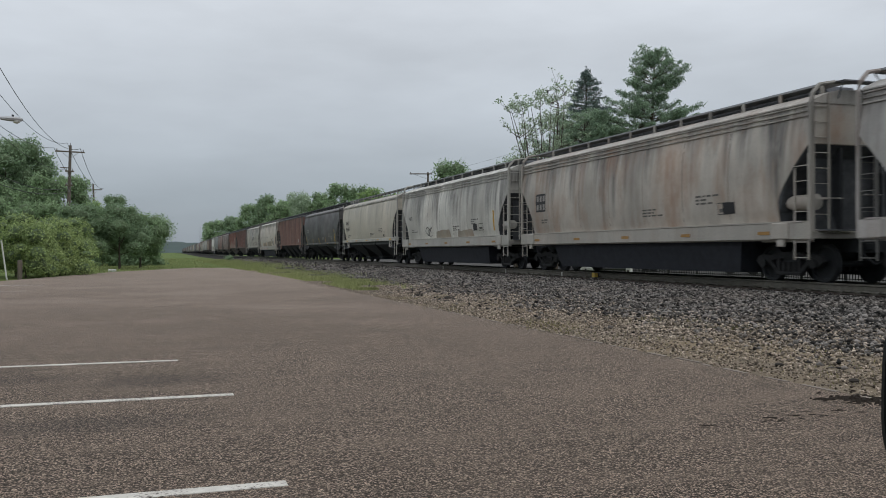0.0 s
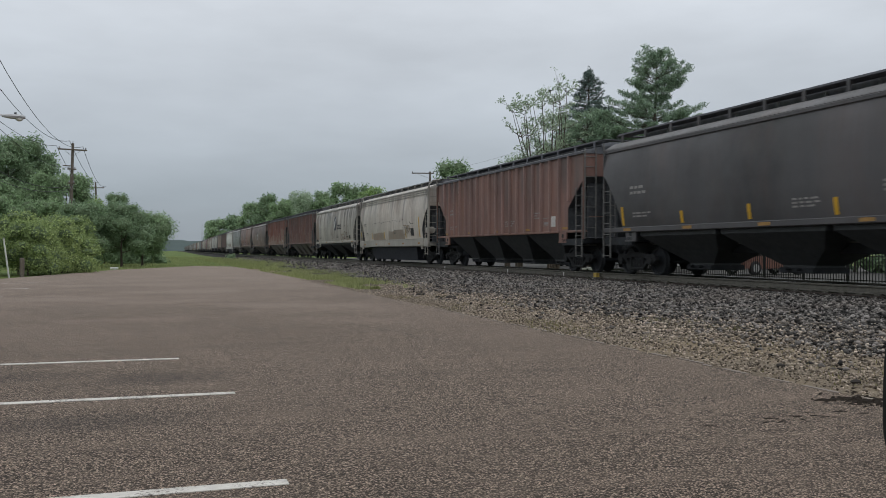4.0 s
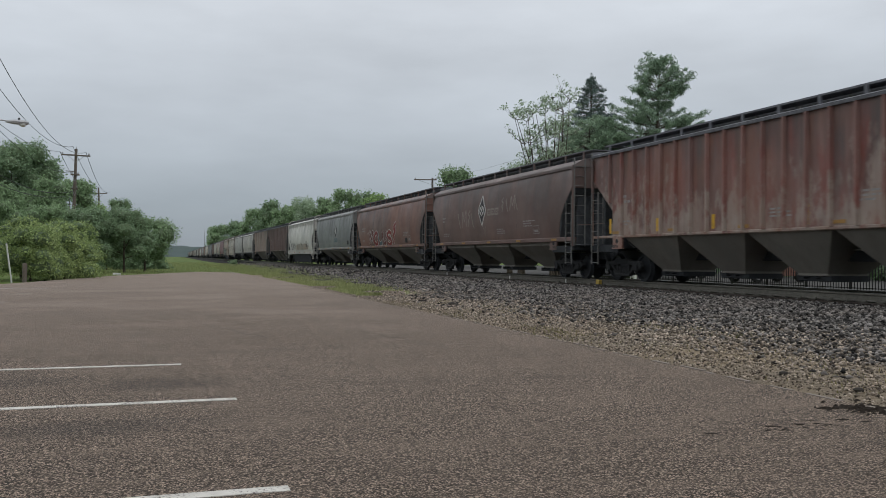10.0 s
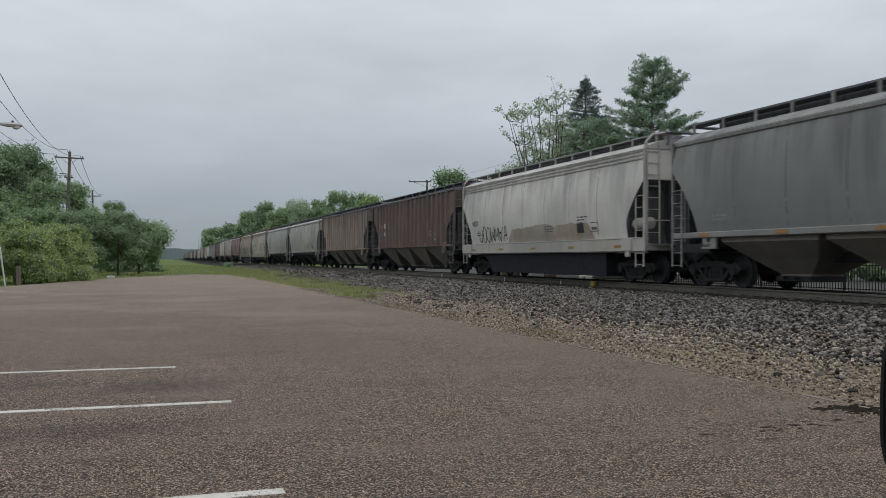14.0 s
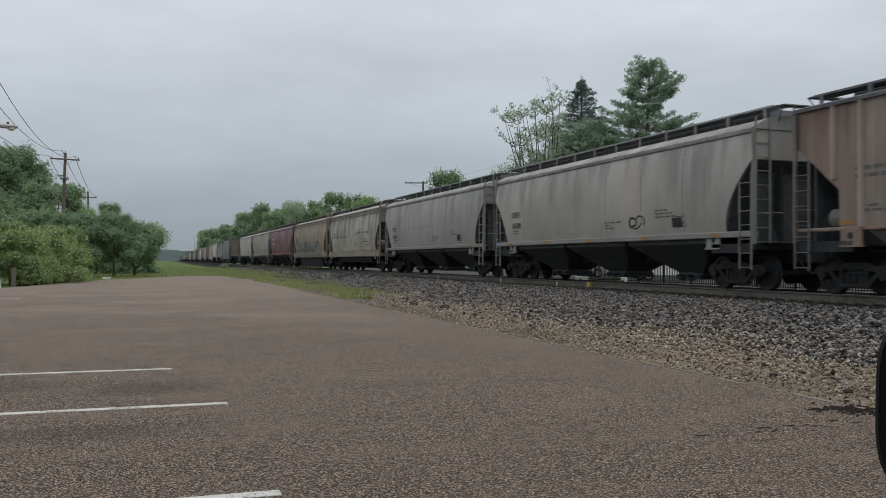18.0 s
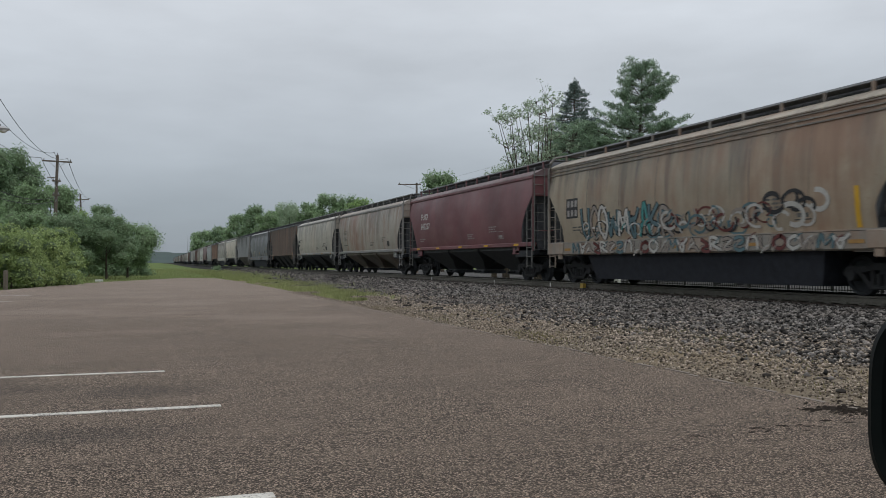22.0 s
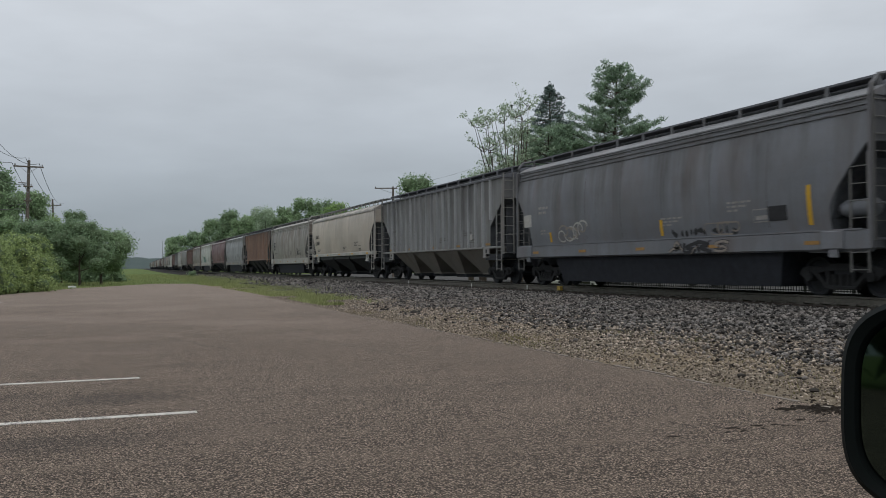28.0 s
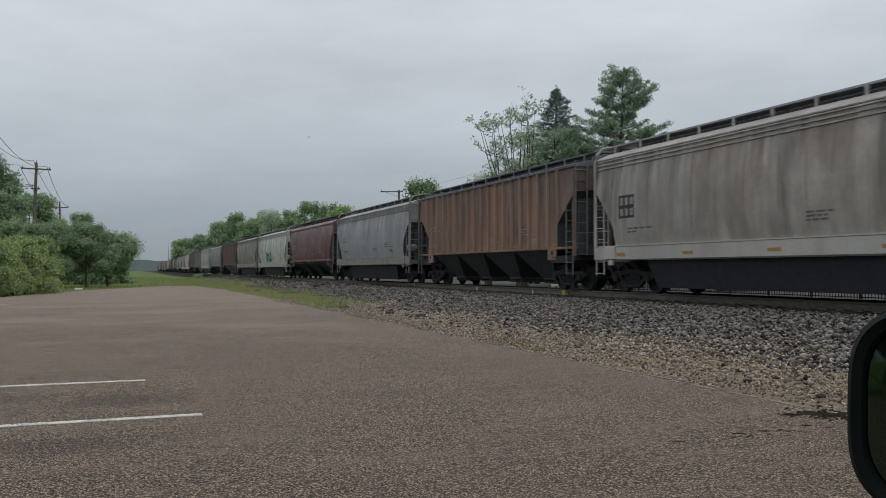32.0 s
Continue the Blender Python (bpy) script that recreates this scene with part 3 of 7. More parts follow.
for i in range(130):
    far = rng.random() < 0.22
    x, y = (rng.gauss(4.35, 0.3), rng.gauss(4.95, 0.07)) if far else (rng.gauss(5.30, 0.14), rng.gauss(5.42, 0.13))
    l, w = rng.uniform(0.02, 0.085), rng.uniform(0.004, 0.012)
    a, hh = radians(rng.uniform(-25, 25)), rng.uniform(0.004, 0.022) * (0.4 if far else 1)
    c, s = math.cos(a) * l, math.sin(a) * l
    g.loft([[(x - c, y - s, 0.001), (x + s * 0.3, y - w, 0.001), (x + c, y + s, 0.001), (x - s * 0.3, y + w, 0.001)], [(x - c * 0.4, y - s * 0.4, hh), (x, y - w * 0.4, hh * 1.2), (x + c * 0.4, y + s * 0.4, hh), (x, y + w * 0.4, hh)]])
tagged(part("mud", g, MUD), "dark wet mud churned over the asphalt's corner", "mud", kind="stuff")
TAR = plain("dark_tar_seam", (0.045, 0.04, 0.037), 0.8, 0, 0.3, 12)
for cx, cy, dx, dy in ((1.6, 12.5, -0.8, 3.0), (3.0, 14.0, 0.6, -3.5)):
    g = Geo()
    pts = [(cx + dx * t + rng.gauss(0, 0.035), cy + dy * t + rng.gauss(0, 0.035), 0.0) for t in np.linspace(0, 1, 14)]
    rings = [[(x - 0.007, y - 0.005, 0.0015), (x + 0.007, y + 0.005, 0.0015), (x + 0.004, y + 0.003, 0.003), (x - 0.004, y - 0.003, 0.003)] for x, y, _ in pts]
    g.loft(rings)
    tagged(part("asphalt_crack", g, TAR), "thin dark crack in the worn asphalt", "crack", "asphalt cracks", kind="structure")


# ---------------------------------------------------------------- plants
def leaf_cloud(blobs, n, size, rng, shell=0.55, up=0.35, long=1.0, wide=0.55):
    """Leaf quads scattered through a set of lumps ((centre), (radii))."""
    vol = np.array([r[0] * r[1] * r[2] for _, r in blobs]) ** 0.7
    pick = rng.choice(len(blobs), n, p=vol / vol.sum())
    c = np.array([b[0] for b in blobs], float)[pick]
    r = np.array([b[1] for b in blobs], float)[pick]
    d = rng.randn(n, 3)
    d /= np.linalg.norm(d, axis=1, keepdims=True)
    lump = 1 + 0.22 * np.sin(d[:, :1] * 5 + c[:, :1] * 3) * np.sin(d[:, 1:2] * 6 + c[:, 2:] * 2) + 0.12 * rng.randn(n, 1)
    p = c + d * r * (shell + (1 - shell) * rng.rand(n, 1) ** 0.5) * lump
    nrm = d + up * np.array([0, 0, 1]) + 0.9 * rng.randn(n, 3)
    nrm /= np.linalg.norm(nrm, axis=1, keepdims=True)
    a = np.cross(nrm, rng.randn(n, 3))
    a /= np.linalg.norm(a, axis=1, keepdims=True)
    b = np.cross(nrm, a)
    s = (size * (0.6 + 0.8 * rng.rand(n, 1)))
    v = np.stack([p - a * s * long, p - b * s * wide, p + a * s * long, p + b * s * wide], 1)
    return v.reshape(-1, 3), np.arange(4 * n).reshape(-1, 4)


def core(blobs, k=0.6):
    """Rough inner masses, coloured as shaded leaves, that keep a dense crown from being see-through."""
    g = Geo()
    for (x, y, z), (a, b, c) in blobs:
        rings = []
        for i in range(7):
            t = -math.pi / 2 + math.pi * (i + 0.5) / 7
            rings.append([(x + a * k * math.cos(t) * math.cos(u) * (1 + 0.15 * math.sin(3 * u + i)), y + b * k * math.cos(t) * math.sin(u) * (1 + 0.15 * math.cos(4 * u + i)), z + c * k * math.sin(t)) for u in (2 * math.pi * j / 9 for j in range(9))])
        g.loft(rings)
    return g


LEAF = {
    "bush": leafy("bush_leaf", (0.165, 0.232, 0.095), (0.46, 0.57, 0.235)),
    "pale": leafy("pale_blossom_leaf", (0.18, 0.255, 0.10), (0.50, 0.60, 0.25)),
    # the dark and mid leaves are greyed and blued to suggest haze
    "dark": leafy("hazy_tree_leaf", (0.17, 0.25, 0.15), (0.31, 0.43, 0.25)),
    "fresh": leafy("fresh_spring_leaf", (0.20, 0.31, 0.115), (0.37, 0.51, 0.20)),
    "mid": leafy("hazy_wood_leaf", (0.19, 0.28, 0.155), (0.34, 0.47, 0.255)),
    "pine": leafy("pine_needle", (0.16, 0.235, 0.165), (0.345, 0.465, 0.31), thin=0.35),
    "spruce": leafy("spruce_needle", (0.08, 0.115, 0.108), (0.19, 0.255, 0.225), thin=0.15),
    "thin": leafy("young_leaf", (0.27, 0.35, 0.235), (0.52, 0.62, 0.46), thin=0.5),
    # darker leaf copy: the crown's inner shade put into colour
    "shade": leafy("shaded_inner_leaf", (0.14, 0.19, 0.11), (0.22, 0.30, 0.17)),
}


def limbs(base, height, radius, n, seed, lean=0.15, start=0.3, reach=0.35):
    """Trunk and limbs; returns the faces and the limbs' tips."""
    rng = random.Random(seed)
    g, tips = Geo(), []
    x, y, z = base
    spine = [Vector((x + lean * height * 0.1 * math.sin(t * 3 + seed), y + lean * height * 0.1 * math.cos(t * 2.3 + seed), z + height * t)) for t in np.linspace(0, 1, 7)]
    g.tube(spine, [radius * (1 - 0.85 * t) * (1.25 if t == 0 else 1) for t in np.linspace(0, 1, 7)], 7)
    tips.append(spine[-1])
    for i in range(n):
        t = start + (0.95 - start) * i / max(1, n - 1)
        k = min(5, int(t * 6))
        o = spine[k].lerp(spine[k + 1], t * 6 - k)
        a = i * 2.4 + rng.uniform(-0.4, 0.4)
        l = height * reach * (1.15 - 0.75 * t) * rng.uniform(0.75, 1.2)
        e = o + Vector((math.cos(a) * l, math.sin(a) * l, l * rng.uniform(0.35, 0.95)))
        mid = o.lerp(e, 0.5) + Vector((0, 0, -0.08 * l))
        g.tube([o, mid, e], [radius * 0.42 * (1.1 - t), radius * 0.26 * (1.1 - t) + 0.01, 0.012], 5)
        tips += [mid, e]
    return g, tips


def broad_tree(name, label, base, height, blobs, n, size, leaf, seed, trunk=0.16, limb_n=9, inner=True, group=""):
    rng = np.random.RandomState(seed)
    tree = thing(name, label, "tree" if "shrub" not in name else "shrub", group, m=pose(*base))
    local = [((x - base[0], y - base[1], z - base[2]), r) for (x, y, z), r in blobs]
    g, _ = limbs((0, 0, -0.15), height * 0.8, trunk, limb_n, seed)
    part("trunk", g, BARK, tree, smooth=True)
    v, f = leaf_cloud(local, n, size, rng)
    part("crown", array_mesh("crown", v, f, LEAF[leaf]), None, tree)
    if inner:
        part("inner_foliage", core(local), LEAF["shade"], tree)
    return tree


def lumps(cx, cy, z0, z1, rx, ry, n, seed, top=0.5):
    """Lumps of a crown: a full, uneven dome, wide below and rounded at the top."""
    rng = random.Random(seed)
    out = []
    n = int(n * 1.7)
    for i in range(n):
        t = (i + 0.5) / n
        w = max(0.12, (1 - t ** 2.4)) ** top
        a, d = i * 2.4 + rng.uniform(-0.5, 0.5), math.sqrt(rng.uniform(0.12, 1.0)) * 0.8 * w
        r = (0.26 + 0.2 * rng.random()) * (0.7 + 0.3 * w)
        rz = max((z1 - z0) * 0.12, rx * r * 0.75) * rng.uniform(0.8, 1.15)
        zz = min(z0 + (z1 - z0) * t * rng.uniform(0.92, 1.06), z1 - rz)
        out.append(((cx + math.cos(a) * d * rx, cy + math.sin(a) * d * ry, max(zz, z0)), (rx * r, ry * r, rz)))
    return out


# flowering shrubs and small trees at the lot's far corner
for i, (x, y, w, h, leaf, n) in enumerate(((-5.4, 44.6, 1.7, 2.55, "bush", 5200), (-7.6, 43.6, 1.8, 2.7, "bush", 4200), (-4.2, 48.0, 1.5, 2.75, "pale", 4600), (-4.15, 50.6, 1.5, 2.5, "bush", 4600), (-5.0, 54.2, 1.4, 2.2, "bush", 2600), (-6.2, 47.5, 1.7, 3.1, "pale", 3200), (-9.6, 44.0, 2.0, 3.2, "bush", 3000), (-4.6, 46.2, 1.1, 1.6, "pale", 2200), (-4.9, 51.8, 1.6, 3.2, "bush", 2600))):
    broad_tree("shrub", "dense shrub with small pale green leaves" if leaf == "pale" else "dense green shrub at the edge of the lot", (x, y, -0.05), h, lumps(x, y, 0.25, h, w, w, 9, i + 3), int(n * 1.9), 0.052, leaf, 40 + i, 0.05, 6, group="shrubs by the lot")
for i, (x, y, w, h, n, leaf) in enumerate(((-1.9, 66.6, 1.9, 4.7, 4200, "dark"), (-0.5, 70.5, 1.95, 4.2, 4600, "mid"), (-4.3, 66.0, 2.0, 4.6, 3800, "dark"), (-5.0, 61.5, 1.6, 3.4, 2600, "bush"))):
    broad_tree("crabapple_tree", "small spreading tree with dark green leaves over the lawn", (x, y, -0.05), h, lumps(x, y, 1.15, h, w * 1.25, w * 1.1, 12, i + 30, 0.35), int(n * 2.4), 0.068, leaf, 60 + i, 0.09, 9, group="small trees on the lawn")
# low dark shrubs that close the lawn behind them
for i, x in enumerate((-6.5, -5.0, -3.7, -2.4, -1.2, -0.2)):
    broad_tree("shrub", "low dark shrub at the back of the lawn", (x, 77 + i * 1.1, -0.05), 2.6, lumps(x, 77 + i * 1.1, 0.1, 2.9 - 0.18 * i, 1.7, 1.2, 7, i + 90), 1800, 0.12, "dark", 80 + i, 0.05, 4, group="shrubs on the lawn")
# taller trees along the pole line
for i, (x, y, z0, h, w, n, leaf) in enumerate(((-11.0, 93, 1.0, 12.3, 4.0, 9500, "dark"), (-15.6, 92, 1.0, 11.6, 3.4, 4200, "dark"), (-13.4, 84, 0.8, 7.6, 3.0, 4600, "mid"), (-12.7, 90, 1.0, 11.9, 3.3, 5000, "dark"), (-9.4, 86, 0.6, 8.3, 2.8, 4200, "mid"), (-8.4, 101, 0.6, 9.6, 3.4, 5000, "mid"), (-6.6, 116, 0.6, 7.6, 2.6, 3200, "fresh"), (-5.0, 150, 1.5, 10.5, 2.7, 2600, "dark"), (-6.0, 96, 0.6, 5.6, 2.4, 3000, "bush"), (-4.3, 104, 0.6, 5.2, 2.4, 2600, "mid"), (-2.6, 112, 0.6, 4.9, 2.2, 2200, "bush"), (-17.5, 80, 0.6, 9.0, 3.4, 2600, "mid"), (-10.5, 68, 0.5, 5.0, 2.4, 3600, "mid"), (-7.0, 64, 0.5, 4.6, 2.2, 3600, "mid"), (-12.5, 58, 0.5, 5.2, 2.4, 2800, "bush"))):
    broad_tree("tree", "leafy green tree along the row of poles", (x, y, -0.05), h, lumps(x, y, z0, h, w, w, 12, i + 130, 0.42), int(n * 2.1), 0.118 if y > 75 else 0.08, leaf, 160 + i, 0.17, 10, group="trees along the poles")
# unseen woods, added to close the lot behind the parked car and darken its mirror
for i in range(7):
    x, y = -34 - 3 * (i % 2), -30 + i * 13
    broad_tree("tree", "tall dark tree at the back of the lot", (x, y, -0.05), 11, lumps(x, y, 1.0, 11, 6.0, 6.5, 9, i + 300), 1500, 0.4, "dark", 330 + i, 0.2, 6, group="trees behind the lot")

# trees across the railway
for i, (x, y, z0, h, w, n, leaf, big) in enumerate(((36.9, 105, 2, 13.0, 4.0, 4600, "mid", 0.22), (29.5, 400, 1, 15.5, 8, 1800, "mid", 0.8), (36, 390, 1, 17, 8, 1800, "dark", 0.8), (28.5, 262, 1, 15.5, 5.2, 2200, "mid", 0.5), (32.5, 255, 1, 18.0, 5.4, 2400, "dark", 0.5), (37.0, 250, 1, 16.0, 5.2, 2200, "mid", 0.5), (35.5, 222, 1, 14.0, 4.6, 2000, "mid", 0.45), (33.5, 200, 1, 15.0, 4.4, 2600, "thin", 0.4), (37.5, 198, 1, 15.0, 4.4, 2400, "mid", 0.42), (40.0, 188, 1, 16.2, 4.6, 2600, "mid", 0.42), (44.0, 184, 1, 15.8, 4.6, 2600, "mid", 0.42), (43.0, 172, 1, 14.4, 4.4, 2600, "fresh", 0.38), (46.8, 170, 1, 13.2, 4.2, 2200, "fresh", 0.38), (50.5, 170, 1, 12.6, 4.4, 2000, "mid", 0.4), (24.9, 59, 3, 8.3, 1.3, 700, "thin", 0.13), (28.0, 64, 2, 8.8, 2.4, 2400, "mid", 0.13), (26.4, 60, 3, 8.6, 1.4, 900, "thin", 0.12), (34.6, 206, 1, 15.0, 4.4, 2200, "mid", 0.42), (30.8, 218, 1, 13.6, 4.6, 2000, "mid", 0.45))):
    broad_tree("tree", {"fresh": "bright spring-green tree behind the railway", "thin": "thinly leaved pale tree behind the railway"}.get(leaf, "broad green tree behind the railway"), (x, y, -0.05), h, lumps(x, y, z0, h, w, w, 12, i + 500, 0.4), int(n * 2.2), big * 0.58, leaf, 530 + i, 0.2, 8, inner=leaf != "thin", group="trees behind the railway")


def airy_tree():
    """The young tree whose bare limbs show between sparse leaves."""
    base = (22.5, 46.5, -0.05)
    tree = thing("young_tree", "young tree with upright bare limbs and sparse pale leaves", "tree", m=pose(*base))
    rng = random.Random(77)
    g, tips = Geo(), []
    for i in range(15):
        a = i * 0.9
        foot = Vector((math.cos(a) * 0.12, math.sin(a) * 0.12, 0))
        lx, ly = -2.9 + 4.1 * (i + 0.5) / 15 + rng.uniform(-0.3, 0.3), rng.uniform(-1.4, 1.4)
        top = Vector((lx, ly, 10.6 - 0.12 * (lx - 0.6) ** 2 - rng.uniform(0, 1.0)))
        pts = [foot.lerp(top, t) + Vector((0.25 * math.sin(4 * t + i), 0.2 * math.cos(3 * t + i), -0.6 * t * (1 - t))) for t in np.linspace(0, 1, 8)]
        g.tube(pts, [0.06 * (1 - t) + 0.012 for t in np.linspace(0, 1, 8)], 6)
        for k in range(3, 8):
            for _ in range(2):
                d = Vector((rng.uniform(-1, 1), rng.uniform(-1, 1), rng.uniform(0.2, 1.0))).normalized()
                l = rng.uniform(0.5, 1.3)
                e = pts[k] + d * l
                g.tube([pts[k], pts[k].lerp(e, 0.5) + Vector((0, 0, -0.06)), e], [0.022, 0.015, 0.006], 4)
                tips += [e, pts[k].lerp(e, 0.6)]
                for _ in range(2):
                    e2 = e + Vector((rng.uniform(-0.5, 0.5), rng.uniform(-0.5, 0.5), rng.uniform(-0.1, 0.5)))
                    g.tube([pts[k].lerp(e, 0.7), e2], [0.009, 0.004], 3)
                    tips.append(e2)
    part("trunk", g, BARK, tree, "clump of thin grey limbs")
    v, f = leaf_cloud([(tuple(t), (0.2, 0.2, 0.16)) for t in tips], 8500, 0.062, np.random.RandomState(78), 0.2, 0.2)
    part("crown", array_mesh("crown", v, f, LEAF["thin"]), None, tree, "sparse young leaves")


airy_tree()


def conifer(label, base, height, boughs, needle, leaf, seed, shape, tuft=0.3, lift=0.2, tip=0.0, low=0.22, lean=0.0, whorl=0.0):
    """A trunk with tiers of boughs that fork into twigs, each tipped with a tuft of needles."""
    tree = thing("pine_tree", label, "tree", m=pose(*base))
    rng = random.Random(seed)
    g = Geo()
    stem = [Vector((lean * t * t, 0.05 * t, height * t)) for t in (0, 0.3, 0.55, 0.8, 1.0)]
    g.tube([Vector((0, 0, -0.2))] + stem[1:], [height * 0.016, height * 0.012, height * 0.009, height * 0.005, 0.015], 8)
    blobs = []
    for i in range(boughs):
        t = (i + rng.random()) / boughs
        k = low + (0.985 - low) * t
        if whorl:
            # boughs spring from the trunk in rings
            k = min(0.985, (math.floor(k * height / whorl) * whorl + rng.uniform(0.0, 0.36)) / height)
        o = Vector((lean * k * k, 0.05 * k, height * k))
        a = i * 2.4 + rng.uniform(-0.5, 0.5)
        l = shape(t, a) * (rng.uniform(0.62, 1.12) if whorl else rng.uniform(0.45, 1.15))
        if l < 0.1:
            continue
        d = Vector((math.cos(a), math.sin(a), 0))
        side = Vector((-d.y, d.x, 0))
        e = o + d * l + Vector((0, 0, l * (lift + tip * t)))
        m = o.lerp(e, 0.5) + Vector((0, 0, -0.07 * l))
        g.tube([o, m, e], [0.045 * (1.2 - t), 0.028, 0.01], 4)
        n = max(2, int(l / 0.42))
        for j in range(n):
            f = 0.3 + 0.7 * (j + 1) / n
            p = m.lerp(e, (f - 0.5) * 2) if f > 0.5 else o.lerp(m, f * 2)
            for q in (-1, 1) if j < n - 1 else (0,):
                r = 0.30 * l * (1.15 - f) * rng.uniform(0.5, 1.3) + 0.08
                w = p + side * q * r + d * r * 0.5 + Vector((0, 0, rng.uniform(-0.05, 0.28) * r + 0.04))
                g.tube([p, w], [0.012, 0.005], 3)
                s = tuft * rng.uniform(0.6, 1.25)
                blobs.append((tuple(w), (s, s, s * 0.62)))
    blobs.append(((lean, 0.05, height), (0.12, 0.12, 0.3)))
    part("trunk", g, BARK, tree, smooth=True)
    v, f = leaf_cloud(blobs, needle, 0.085, np.random.RandomState(seed), 0.15, 0.7, 1.7, 0.26)
    part("foliage", array_mesh("foliage", v, f, LEAF[leaf]), None, tree, "tufted evergreen needles")


def pine_shape(t, a):
    """Long level boughs below, gaps in the crown, and a blunt uneven top."""
    d = 14.65 * (1 - 0.40 - 0.585 * t)
    steps = (0.1, 0.4, 1.0, 1.7, 2.1, 2.6, 3.0, 3.5, 4.1, 4.7, 5.4, 8.8)
    east = np.interp(d, steps, (0.35, 0.8, 1.25, 1.65, 2.45, 2.2, 1.5, 1.2, 2.0, 2.9, 2.6, 3.2))
    west = np.interp(d, steps, (0.35, 0.9, 1.3, 1.55, 1.6, 1.5, 2.6, 2.4, 1.5, 3.0, 4.4, 5.2))
    k = 0.5 + 0.5 * math.cos(a + 0.56)
    return float(k * east + (1 - k) * west) * (0.82 + 0.18 * abs(math.cos(a + 0.56)))


conifer("tall white pine with tufted blue-green boughs", (31.7, 50.5, -0.05), 14.65, 128, 46000, "pine", 91, pine_shape, 0.30, 0.12, 0.5, 0.40, 0.45, 0.58)
conifer("dark pointed spruce behind the pine", (30.2, 56.5, -0.05), 14.5, 190, 34000, "spruce", 92, lambda t, a: 0.15 + 4.7 * (1 - t) ** 0.85, 0.22, -0.18, 0.3, 0.35)
conifer("shorter full pine beside the tall one", (27.4, 51.5, -0.05), 10.3, 130, 42000, "pine", 93, lambda t, a: 3.4 * math.sqrt(max(0, 1 - t ** 2.4)) + 0.3, 0.30, 0.15, 0.3)

# grass: lawn blades and verge weeds
GRASS = leafy("grass_blade", (0.17, 0.205, 0.08), (0.42, 0.45, 0.205))
DRY = leafy("dry_weed", (0.13, 0.13, 0.05), (0.29, 0.26, 0.12))


def blades(name, label, n, region, height, mat, seed):
    rng = np.random.RandomState(seed)
    x, y, w = region(rng, n)
    n = len(x)
    z = np.interp(x, BED_X, BED_Z)
    z = np.where((x < 5.2) | (y > 160), -0.06, z)
    h = height * (0.4 + 0.8 * rng.rand(n)) * w
    a = rng.rand(n) * 6.283
    lean = (rng.rand(n, 2) - 0.5) * h[:, None] * 1.1
    k = 0.12 * h + 0.004
    p = np.stack([x, y, z - 0.01], 1)
    side = np.stack([np.cos(a) * k, np.sin(a) * k, 0 * a], 1)
    tip = p + np.stack([lean[:, 0], lean[:, 1], h], 1)
    v = np.stack([p - side, p + side, tip], 1).reshape(-1, 3)
    return tagged(new(name, array_mesh(name, v, np.arange(3 * n).reshape(-1, 3), mat)), label, "grass", kind="stuff")


def verge_region(rng, n):
    y = 25.5 + 96 * rng.rand(n) ** 1.5
    mid = np.interp(y, [25, 28, 40, 65, 120], [6.7, 6.7, 7.2, 7.6, 8.0])
    wid = np.interp(y, [25, 28, 40, 65, 120], [0.5, 0.9, 1.7, 2.3, 2.8])
    x = mid + wid * rng.randn(n) * 0.55
    ok = (x > np.interp(y, [20, 32, 64], [5.7, 6.0, 5.9])) & (np.sin(x * 2.1 + y * 0.33) + np.sin(y * 0.9 - x) > -0.9)
    return x[ok], y[ok], np.ones(ok.sum()) * np.where(y[ok] > 60, 1.6, 1.0)


def weed_region(rng, n):
    c = rng.randint(0, 26, n)
    r = np.random.RandomState(12)
    cx, cy = 5.8 + 2.6 * r.rand(26), 5.5 + 16 * r.rand(26)
    return cx[c] + 0.22 * rng.randn(n), cy[c] + 0.4 * rng.randn(n), 0.6 + 0.4 * rng.rand(n)


def lawn_region(rng, n):
    x, y = -8 + 20 * rng.rand(n), 55 + 110 * rng.rand(n) ** 1.3
    ok = (y > np.interp(x, [-6, -1.9, 3.2, 5.6, 6.2], [44, 55, 67.5, 66, 40])) & (x < 9)
    return x[ok], y[ok], 0.9 + 0.6 * rng.rand(ok.sum())


blades("verge_grass", "strip of weedy green grass between asphalt and ballast", 46000, verge_region, 0.12, GRASS, 21)
blades("verge_weeds", "dry yellow-green weeds growing in the gravel", 3000, weed_region, 0.05, DRY, 22)
blades("lawn_grass", "mown green lawn beyond the parking lot", 30000, lawn_region, 0.11, GRASS, 23)
broad_tree("shrub", "lone dark weed clump beside the ballast", (9.6, 112, 0.05), 0.8, [((9.6, 112, 0.35), (0.6, 0.5, 0.35)), ((9.9, 112.2, 0.5), (0.35, 0.3, 0.3))], 400, 0.07, "dark", 95, 0.03, 3)
CLOD = plain("dark_clod", (0.035, 0.03, 0.025), 0.95, 0, 0.4, 9)
